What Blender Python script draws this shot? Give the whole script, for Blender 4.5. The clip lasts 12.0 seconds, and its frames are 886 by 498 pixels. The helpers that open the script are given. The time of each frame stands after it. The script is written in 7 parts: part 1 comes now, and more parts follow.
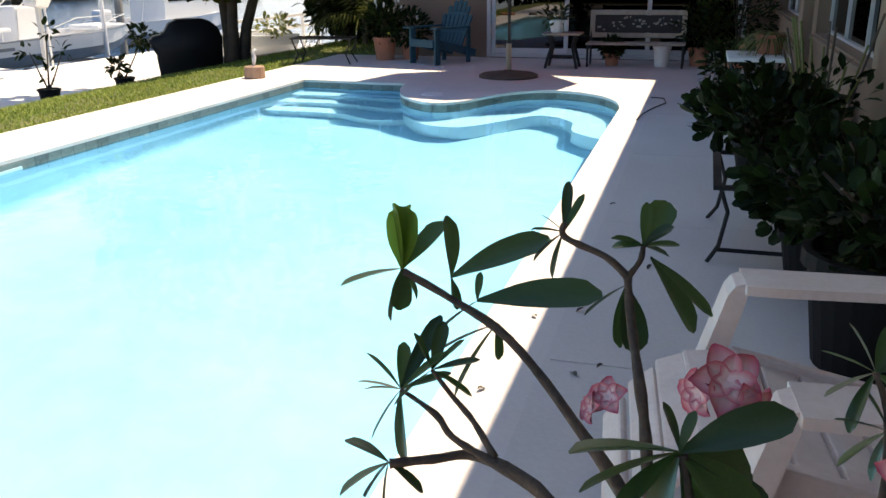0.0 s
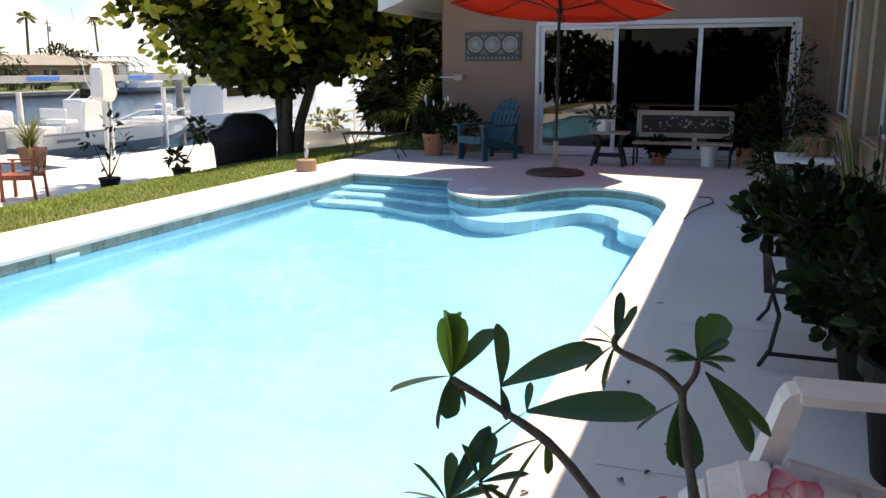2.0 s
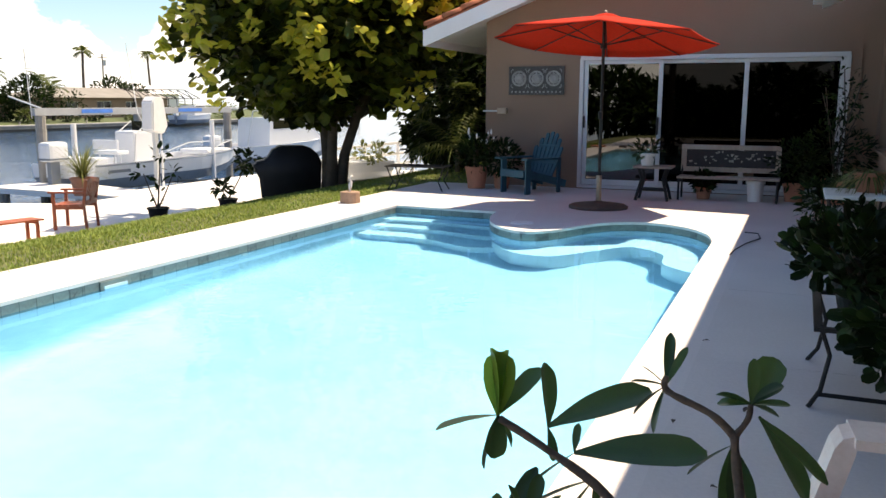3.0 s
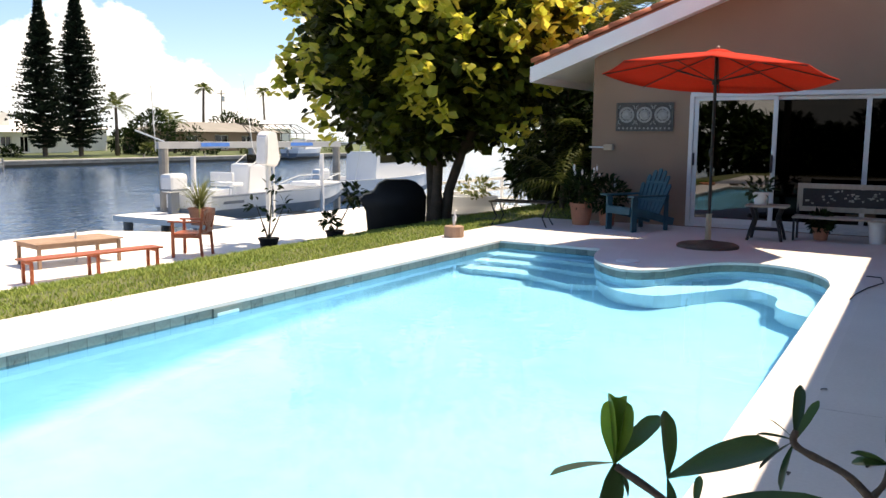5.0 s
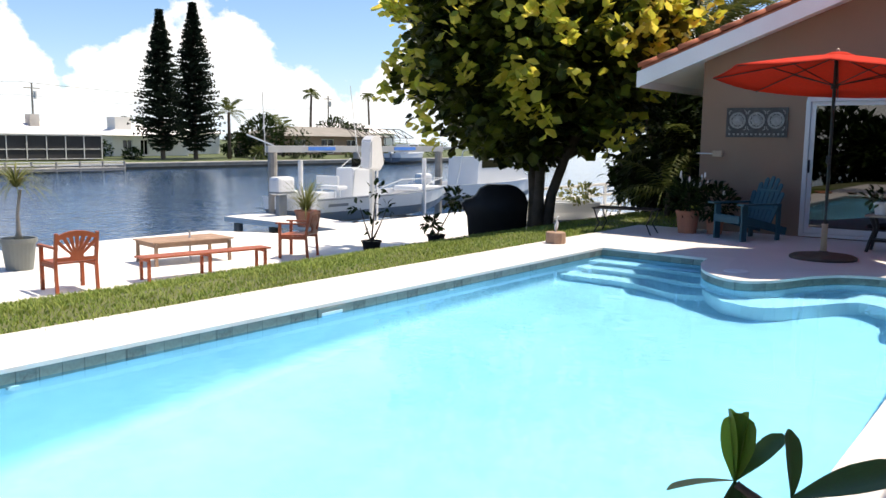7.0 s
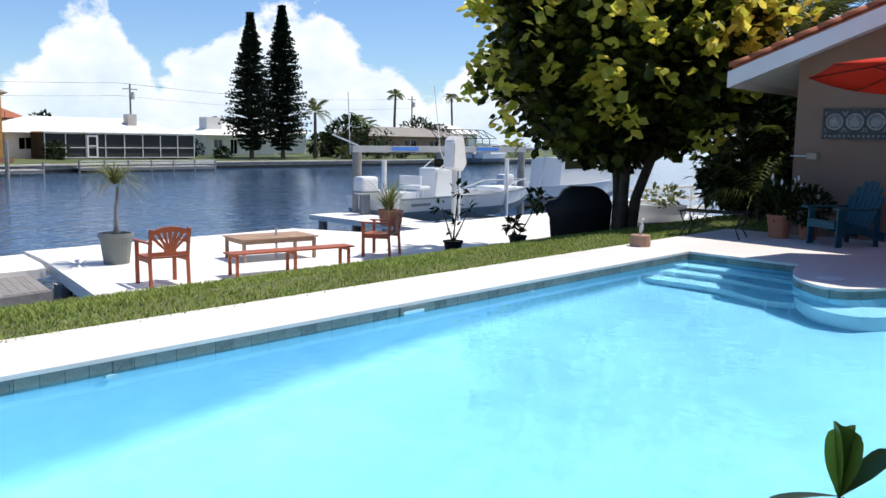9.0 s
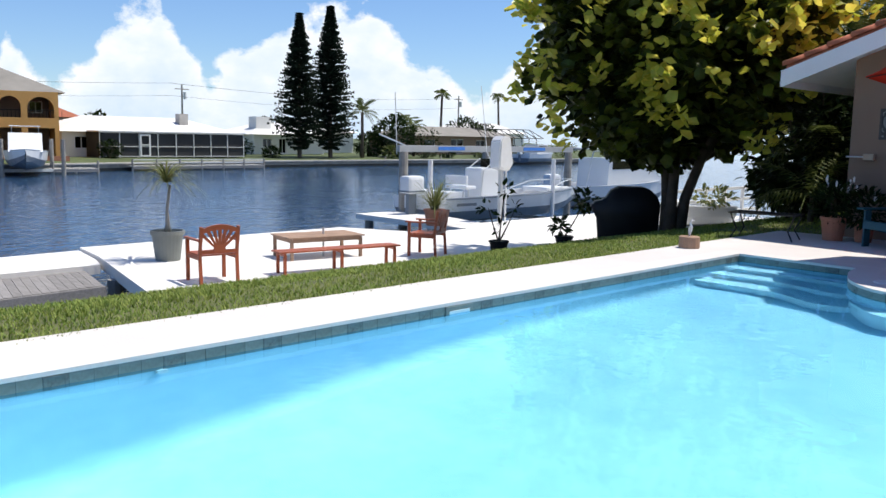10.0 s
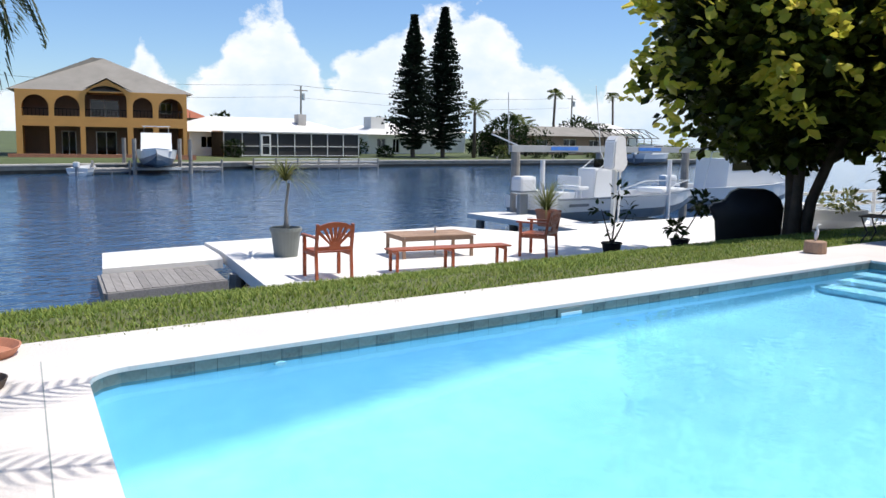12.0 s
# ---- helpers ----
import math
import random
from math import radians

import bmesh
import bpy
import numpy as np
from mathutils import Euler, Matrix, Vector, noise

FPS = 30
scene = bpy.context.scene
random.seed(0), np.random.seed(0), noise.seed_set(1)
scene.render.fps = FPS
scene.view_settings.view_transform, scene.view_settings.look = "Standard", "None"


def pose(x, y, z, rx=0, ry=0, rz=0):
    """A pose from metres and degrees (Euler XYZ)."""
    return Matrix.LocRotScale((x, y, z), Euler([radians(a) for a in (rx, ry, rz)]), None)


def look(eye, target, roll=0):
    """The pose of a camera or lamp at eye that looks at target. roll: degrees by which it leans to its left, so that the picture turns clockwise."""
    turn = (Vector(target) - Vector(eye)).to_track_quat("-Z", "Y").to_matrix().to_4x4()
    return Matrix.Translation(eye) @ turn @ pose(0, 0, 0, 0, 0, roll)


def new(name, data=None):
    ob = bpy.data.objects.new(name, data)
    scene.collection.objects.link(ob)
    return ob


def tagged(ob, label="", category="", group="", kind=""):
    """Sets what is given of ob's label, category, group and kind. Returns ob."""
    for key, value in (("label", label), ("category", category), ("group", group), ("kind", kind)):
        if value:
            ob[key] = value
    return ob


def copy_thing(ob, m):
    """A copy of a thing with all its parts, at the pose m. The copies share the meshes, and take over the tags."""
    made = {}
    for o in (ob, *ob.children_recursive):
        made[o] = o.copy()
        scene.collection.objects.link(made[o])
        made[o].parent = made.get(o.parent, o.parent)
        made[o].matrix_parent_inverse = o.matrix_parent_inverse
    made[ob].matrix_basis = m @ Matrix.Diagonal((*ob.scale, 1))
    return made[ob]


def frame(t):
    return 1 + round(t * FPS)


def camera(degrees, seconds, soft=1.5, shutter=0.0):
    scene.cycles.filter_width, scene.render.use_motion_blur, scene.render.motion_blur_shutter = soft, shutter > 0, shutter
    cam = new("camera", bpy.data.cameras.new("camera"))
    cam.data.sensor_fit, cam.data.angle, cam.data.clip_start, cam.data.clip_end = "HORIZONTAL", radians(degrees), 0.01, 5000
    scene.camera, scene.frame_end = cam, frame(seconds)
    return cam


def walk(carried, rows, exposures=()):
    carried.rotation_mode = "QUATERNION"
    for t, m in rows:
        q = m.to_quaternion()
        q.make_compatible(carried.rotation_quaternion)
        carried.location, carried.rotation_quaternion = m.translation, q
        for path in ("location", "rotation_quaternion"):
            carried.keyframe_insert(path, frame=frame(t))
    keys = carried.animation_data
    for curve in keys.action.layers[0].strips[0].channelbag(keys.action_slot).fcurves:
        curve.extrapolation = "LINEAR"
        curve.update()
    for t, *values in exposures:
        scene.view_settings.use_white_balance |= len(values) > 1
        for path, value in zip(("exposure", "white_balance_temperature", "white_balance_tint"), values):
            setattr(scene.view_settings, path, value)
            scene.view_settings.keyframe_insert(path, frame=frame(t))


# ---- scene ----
# ---- camera: a pan head on a tripod, the lens a hand's width ahead of the pivot ----
cam = camera(55.2, 12.0)
PIVOT, ARM = Vector((0.0, 0.0, 1.45)), 0.145
PATH = [  # seconds, yaw, pitch, lean
    (0.0, 16.67, -18.30, 0.55), (0.5, 17.20, -16.50, 0.33), (1.0, 17.87, -14.77, 0.27), (1.5, 18.74, -13.33, 0.12),
    (2.0, 19.89, -12.04, -0.01), (2.5, 21.27, -10.89, -0.06), (3.0, 22.76, -9.87, -0.15), (5.0, 29.74, -7.57, -0.44),
    (5.5, 31.62, -7.41, -0.50), (6.0, 33.36, -7.31, -0.60), (6.5, 35.00, -7.29, -0.62), (7.0, 36.56, -7.30, -0.69),
    (9.0, 42.09, -7.34, -0.93), (9.5, 43.55, -7.36, -1.00), (10.0, 45.19, -7.41, -1.04), (10.5, 46.99, -7.46, -1.07),
    (11.0, 49.00, -7.50, -1.10), (11.5, 50.90, -7.52, -1.10), (12.0, 52.68, -7.55, -1.06)]


def head_pose(yaw, pitch, lean):
    turn = pose(0, 0, 0, 90 + pitch, lean, yaw)
    return Matrix.Translation(PIVOT) @ turn @ Matrix.Translation((0, 0, -ARM))


walk(cam, [(t, head_pose(y, p, r)) for t, y, p, r in PATH],
     exposures=[(0.0, 0.64, 8500, 13), (3.0, 0.68, 8500, 13), (5.0, 0.68, 8300, 13), (7.0, 0.42, 7400, 12), (9.0, 0.08, 6550, 10), (10.5, 0.04, 6500, 10), (12.0, 0.04, 6500, 10)])

# ---- world, sun ----
SUN = Vector((0.20, 0.36, 1.0)).normalized()


def make_world():
    w = bpy.data.worlds.new("sky")
    scene.world = w
    w.use_nodes = True
    nt = w.node_tree
    N, K = nt.nodes, nt.links
    N.clear()
    out = N.new("ShaderNodeOutputWorld")
    bg = N.new("ShaderNodeBackground")
    bg.inputs["Strength"].default_value = 0.107
    sky = N.new("ShaderNodeTexSky")
    sky.sky_type, sky.sun_disc = "NISHITA", False
    sky.sun_elevation = math.asin(SUN.z)
    sky.sun_rotation = math.atan2(SUN.x, SUN.y)
    sky.air_density, sky.dust_density, sky.ozone_density = 1.0, 0.1, 4.0
    co = N.new("ShaderNodeTexCoord")
    def maths(op, a, b):
        n = N.new("ShaderNodeMath")
        n.operation = op
        for k, v in enumerate((a, b)):
            if isinstance(v, (int, float)):
                n.inputs[k].default_value = v
            else:
                K.new(v, n.inputs[k])
        return n.outputs[0]

    def cloud_noise(scale, detail, stretch, shift, rough=0.55):
        mp, n = N.new("ShaderNodeMapping"), N.new("ShaderNodeTexNoise")
        mp.inputs["Scale"].default_value, mp.inputs["Location"].default_value = stretch, shift
        n.inputs["Scale"].default_value, n.inputs["Detail"].default_value, n.inputs["Roughness"].default_value = scale, detail, rough
        K.new(co.outputs["Generated"], mp.inputs["Vector"])
        K.new(mp.outputs[0], n.inputs["Vector"])
        return n.outputs["Fac"]

    # cumulus banks: towers and saddles round the compass (degrees left of +y, height of the tops in degrees), with billowing edges
    sep = N.new("ShaderNodeSeparateXYZ")
    K.new(co.outputs["Generated"], sep.inputs[0])
    west = maths("MULTIPLY", sep.outputs["X"], -1.0)
    bearing = maths("DIVIDE", maths("ARCTAN2", west, sep.outputs["Y"]), math.pi / 2)
    crest = N.new("ShaderNodeValToRGB")
    banks = [(18, 7.0), (30, 9.0), (39, 7.0), (42.3, 3.4), (46.5, 4.6), (50.5, 8.6), (54.5, 7.6), (58.0, 5.8), (60.6, 3.2), (63.3, 8.2), (66.3, 7.4), (69.6, 2.4), (72.0, 5.9), (74.2, 1.6), (88, 3.0)]
    el = crest.color_ramp.elements
    while len(el) < len(banks):
        el.new(0.5)
    for e, (deg, high) in zip(el, banks):
        e.position = deg / 90
        e.color = (high / 10, high / 10, high / 10, 1)
    K.new(bearing, crest.inputs["Fac"])
    tops = maths("MULTIPLY", crest.outputs["Color"], math.sin(radians(10)))
    billow = maths("MULTIPLY", maths("SUBTRACT", cloud_noise(15.0, 9.0, (1, 1, 1.3), (0.4, 2.0, 0), 0.60), 0.5), 0.11)
    hollow = maths("MULTIPLY", maths("SUBTRACT", cloud_noise(7.0, 4.0, (1, 1, 2.2), (3.4, 1.0, 0), 0.5), 0.5), 0.06)
    low = maths("SUBTRACT", maths("ADD", maths("ADD", tops, billow), hollow), sep.outputs["Z"])
    # a higher deck of cloud, its lower edge climbing towards the west
    rim = maths("ADD", maths("MULTIPLY", maths("POWER", maths("MAXIMUM", maths("SUBTRACT", bearing, 0.30), 0.0), 1.6), 0.62), 0.185)
    deck_low = maths("SUBTRACT", maths("ADD", sep.outputs["Z"], maths("MULTIPLY", billow, 0.9)), rim)
    deck_top = maths("SUBTRACT", maths("ADD", maths("MULTIPLY", hollow, 4.0), 0.60), sep.outputs["Z"])
    deck = maths("MULTIPLY", maths("MINIMUM", maths("MINIMUM", deck_low, deck_top), sep.outputs["Y"]), 0.5)
    body = maths("MAXIMUM", low, deck)
    ramp = N.new("ShaderNodeValToRGB")
    ramp.color_ramp.elements[0].position, ramp.color_ramp.elements[1].position = 0.0, 0.012
    K.new(body, ramp.inputs["Fac"])
    shade = N.new("ShaderNodeValToRGB")
    shade.color_ramp.elements[0].position, shade.color_ramp.elements[1].position = 0.0, 0.16
    shade.color_ramp.elements[0].color, shade.color_ramp.elements[1].color = (9.6, 9.8, 10.0, 1), (5.2, 6.9, 9.0, 1)
    mid = shade.color_ramp.elements.new(0.045)
    mid.color = (8.0, 8.8, 9.6, 1)
    folds = maths("MULTIPLY", maths("SUBTRACT", cloud_noise(22.0, 5.0, (1, 1, 1.6), (5.0, 0.7, 0), 0.55), 0.42), 0.16)
    K.new(maths("ADD", maths("MULTIPLY", body, 0.75), folds), shade.inputs["Fac"])
    mix = N.new("ShaderNodeMix")
    mix.data_type = "RGBA"
    K.new(ramp.outputs["Color"], mix.inputs["Factor"])
    clear = N.new("ShaderNodeMix")  # clear sea air: a deeper blue than the model's default
    clear.data_type, clear.blend_type = "RGBA", "MULTIPLY"
    clear.inputs["Factor"].default_value = 1.0
    clear.inputs["B"].default_value = (0.90, 1.05, 1.28, 1)
    K.new(sky.outputs["Color"], clear.inputs["A"])
    K.new(clear.outputs["Result"], mix.inputs["A"])
    K.new(shade.outputs["Color"], mix.inputs["B"])
    K.new(mix.outputs["Result"], bg.inputs["Color"])
    K.new(bg.outputs[0], out.inputs["Surface"])


make_world()
sun = new("sun", bpy.data.lights.new("sun", "SUN"))
sun.data.energy, sun.data.angle, sun.data.color = 5.0, radians(0.55), (1.0, 0.94, 0.85)
sun.matrix_world = look(SUN * 60, (0, 0, 0))


# ---- materials ----
def mat(name, color, rough=0.6, vary=0.12, scale=6.0, fine=60.0, bump=0.15, metal=0.0, tint=None, stretch=(1, 1, 1), spec=0.5, per_object=0.0, detail=5.0):
    """Base colour with a broad and a fine variation, and a fine relief, at real size."""
    m = bpy.data.materials.new(name)
    m.use_nodes = True
    nt = m.node_tree
    N, K = nt.nodes, nt.links
    b = N["Principled BSDF"]
    b.inputs["Roughness"].default_value, b.inputs["Metallic"].default_value = rough, metal
    b.inputs["Specular IOR Level"].default_value = spec
    co = N.new("ShaderNodeTexCoord")
    mp = N.new("ShaderNodeMapping")
    mp.inputs["Scale"].default_value = stretch
    K.new(co.outputs["Object"], mp.inputs["Vector"])
    n1, n2 = N.new("ShaderNodeTexNoise"), N.new("ShaderNodeTexNoise")
    n1.inputs["Scale"].default_value, n1.inputs["Detail"].default_value = scale, detail
    n2.inputs["Scale"].default_value, n2.inputs["Detail"].default_value = fine, 3.0
    for n in (n1, n2):
        K.new(mp.outputs[0], n.inputs["Vector"])
    r = N.new("ShaderNodeValToRGB")
    c = Vector(color)
    t = Vector(tint) if tint else c * (1 + vary)
    lo = c * (1 - vary)
    r.color_ramp.elements[0].position, r.color_ramp.elements[1].position = 0.32, 0.68
    r.color_ramp.elements[0].color, r.color_ramp.elements[1].color = (*lo, 1), (*[min(v, 0.95) for v in t], 1)
    add = N.new("ShaderNodeMath")
    add.operation = "MULTIPLY_ADD"
    add.inputs[1].default_value = 0.35
    K.new(n2.outputs["Fac"], add.inputs[0])
    sc = N.new("ShaderNodeMath")
    sc.operation = "MULTIPLY_ADD"
    sc.inputs[1].default_value, sc.inputs[2].default_value = 0.65, 0.0
    K.new(n1.outputs["Fac"], sc.inputs[0])
    K.new(sc.outputs[0], add.inputs[2])
    K.new(add.outputs[0], r.inputs["Fac"])
    last = r.outputs["Color"]
    if per_object:
        inf = N.new("ShaderNodeObjectInfo")
        hs = N.new("ShaderNodeHueSaturation")
        mr = N.new("ShaderNodeMapRange")
        mr.inputs["To Min"].default_value, mr.inputs["To Max"].default_value = 1 - per_object, 1 + per_object
        K.new(inf.outputs["Random"], mr.inputs["Value"])
        K.new(mr.outputs[0], hs.inputs["Value"])
        K.new(last, hs.inputs["Color"])
        last = hs.outputs["Color"]
    K.new(last, b.inputs["Base Color"])
    if bump:
        bp = N.new("ShaderNodeBump")
        bp.inputs["Strength"].default_value, bp.inputs["Distance"].default_value = bump, 0.01
        K.new(n2.outputs["Fac"], bp.inputs["Height"])
        K.new(bp.outputs[0], b.inputs["Normal"])
    return m


def leaf_mat(name, dark, light, rough=0.42, trans=0.25, per_object=False, sprays=0.0, spec=0.25):
    """Leaves: each one its own shade between dark and light, a little light through the blade."""
    m = bpy.data.materials.new(name)
    m.use_nodes = True
    N, K = m.node_tree.nodes, m.node_tree.links
    b = N["Principled BSDF"]
    b.inputs["Roughness"].default_value = rough
    b.inputs["Specular IOR Level"].default_value = spec
    if per_object:
        src = N.new("ShaderNodeObjectInfo").outputs["Random"]
    else:
        src = N.new("ShaderNodeNewGeometry").outputs["Random Per Island"]
    r = N.new("ShaderNodeValToRGB")
    r.color_ramp.elements[0].color, r.color_ramp.elements[1].color = (*dark, 1), (*light, 1)
    if sprays:  # whole sprays of yellow leaves among dark ones: sunlit patches and dark gaps put into the colour
        pos, big, blend = N.new("ShaderNodeNewGeometry"), N.new("ShaderNodeTexNoise"), N.new("ShaderNodeMapRange")
        big.inputs["Scale"].default_value, big.inputs["Detail"].default_value = sprays, 2.0
        K.new(pos.outputs["Position"], big.inputs["Vector"])
        blend.inputs["From Min"].default_value, blend.inputs["From Max"].default_value = 0.36, 0.56
        K.new(big.outputs["Fac"], blend.inputs["Value"])
        mul = N.new("ShaderNodeMath")
        mul.operation = "MULTIPLY"
        K.new(src, mul.inputs[0])
        K.new(blend.outputs[0], mul.inputs[1])
        pw = N.new("ShaderNodeMath")
        pw.operation = "POWER"
        pw.inputs[1].default_value = 0.5
        K.new(mul.outputs[0], pw.inputs[0])
        src = pw.outputs[0]
    K.new(src, r.inputs["Fac"])
    no = N.new("ShaderNodeTexNoise")
    no.inputs["Scale"].default_value = 25.0
    mx = N.new("ShaderNodeMix")
    mx.data_type, mx.blend_type = "RGBA", "MULTIPLY"
    mx.inputs["Factor"].default_value = 0.35
    K.new(r.outputs["Color"], mx.inputs["A"])
    K.new(no.outputs["Color"], mx.inputs["B"])
    K.new(mx.outputs["Result"], b.inputs["Base Color"])
    tr = N.new("ShaderNodeBsdfTranslucent")
    K.new(mx.outputs["Result"], tr.inputs["Color"])
    ms = N.new("ShaderNodeMixShader")
    ms.inputs["Fac"].default_value = trans
    K.new(b.outputs[0], ms.inputs[1])
    K.new(tr.outputs[0], ms.inputs[2])
    K.new(ms.outputs[0], N["Material Output"].inputs["Surface"])
    return m


def petal_mat():
    """Pale petals with a deep pink margin, by the petal's own margin value."""
    m = mat("pink_petal", (0.8, 0.6, 0.6), 0.5, 0.06, 45, 120, 0.1)
    N, K = m.node_tree.nodes, m.node_tree.links
    at, ramp = N.new("ShaderNodeAttribute"), N.new("ShaderNodeValToRGB")
    at.attribute_name = "margin"
    ramp.color_ramp.elements[0].position, ramp.color_ramp.elements[1].position = 0.50, 1.0
    ramp.color_ramp.elements[0].color, ramp.color_ramp.elements[1].color = (0.88, 0.68, 0.68, 1), (0.62, 0.06, 0.13, 1)
    K.new(at.outputs["Fac"], ramp.inputs["Fac"])
    K.new(ramp.outputs["Color"], N["Principled BSDF"].inputs["Base Color"])
    return m


def glass_mat(name, tint=(0.05, 0.06, 0.07), rough=0.01, ior=1.6):
    """Dark tinted window glass: mirror by Fresnel over a thin smoky transmission."""
    m = bpy.data.materials.new(name)
    m.use_nodes = True
    N, K = m.node_tree.nodes, m.node_tree.links
    N.remove(N["Principled BSDF"])
    t, g, f, x = N.new("ShaderNodeBsdfTransparent"), N.new("ShaderNodeBsdfGlossy"), N.new("ShaderNodeFresnel"), N.new("ShaderNodeMixShader")
    t.inputs["Color"].default_value, g.inputs["Roughness"].default_value, f.inputs["IOR"].default_value = (*tint, 1), rough, ior
    K.new(f.outputs[0], x.inputs["Fac"])
    K.new(t.outputs[0], x.inputs[1])
    K.new(g.outputs[0], x.inputs[2])
    K.new(x.outputs[0], N["Material Output"].inputs["Surface"])
    return m


def water_mat(name, body, waves, stretch=(1, 1, 1), strength=0.1, refract=False, rough=0.0, swell=0.05):
    m = bpy.data.materials.new(name)
    m.use_nodes = True
    N, K = m.node_tree.nodes, m.node_tree.links
    b = N["Principled BSDF"]
    co, mp = N.new("ShaderNodeTexCoord"), N.new("ShaderNodeMapping")
    mp.inputs["Scale"].default_value = stretch
    K.new(co.outputs["Object"], mp.inputs["Vector"])
    hs = []
    for s in waves:
        n = N.new("ShaderNodeTexNoise")
        n.inputs["Scale"].default_value, n.inputs["Detail"].default_value = s, 2.5
        K.new(mp.outputs[0], n.inputs["Vector"])
        hs.append(n.outputs["Fac"])
    add = N.new("ShaderNodeMath")
    K.new(hs[0], add.inputs[0])
    K.new(hs[1], add.inputs[1])
    bp = N.new("ShaderNodeBump")
    bp.inputs["Strength"].default_value, bp.inputs["Distance"].default_value = strength, swell
    K.new(add.outputs[0], bp.inputs["Height"])
    if refract:
        N.remove(b)
        b = N.new("ShaderNodeBsdfGlass")
        b.inputs["IOR"].default_value = 1.333
        b.inputs["Color"].default_value = (*body, 1)
        K.new(b.outputs[0], N["Material Output"].inputs["Surface"])
    else:
        b.inputs["Base Color"].default_value = (*body, 1)
        b.inputs["IOR"].default_value, b.inputs["Specular IOR Level"].default_value = 1.333, 0.3
    b.inputs["Roughness"].default_value = rough
    K.new(bp.outputs[0], b.inputs["Normal"])
    return m


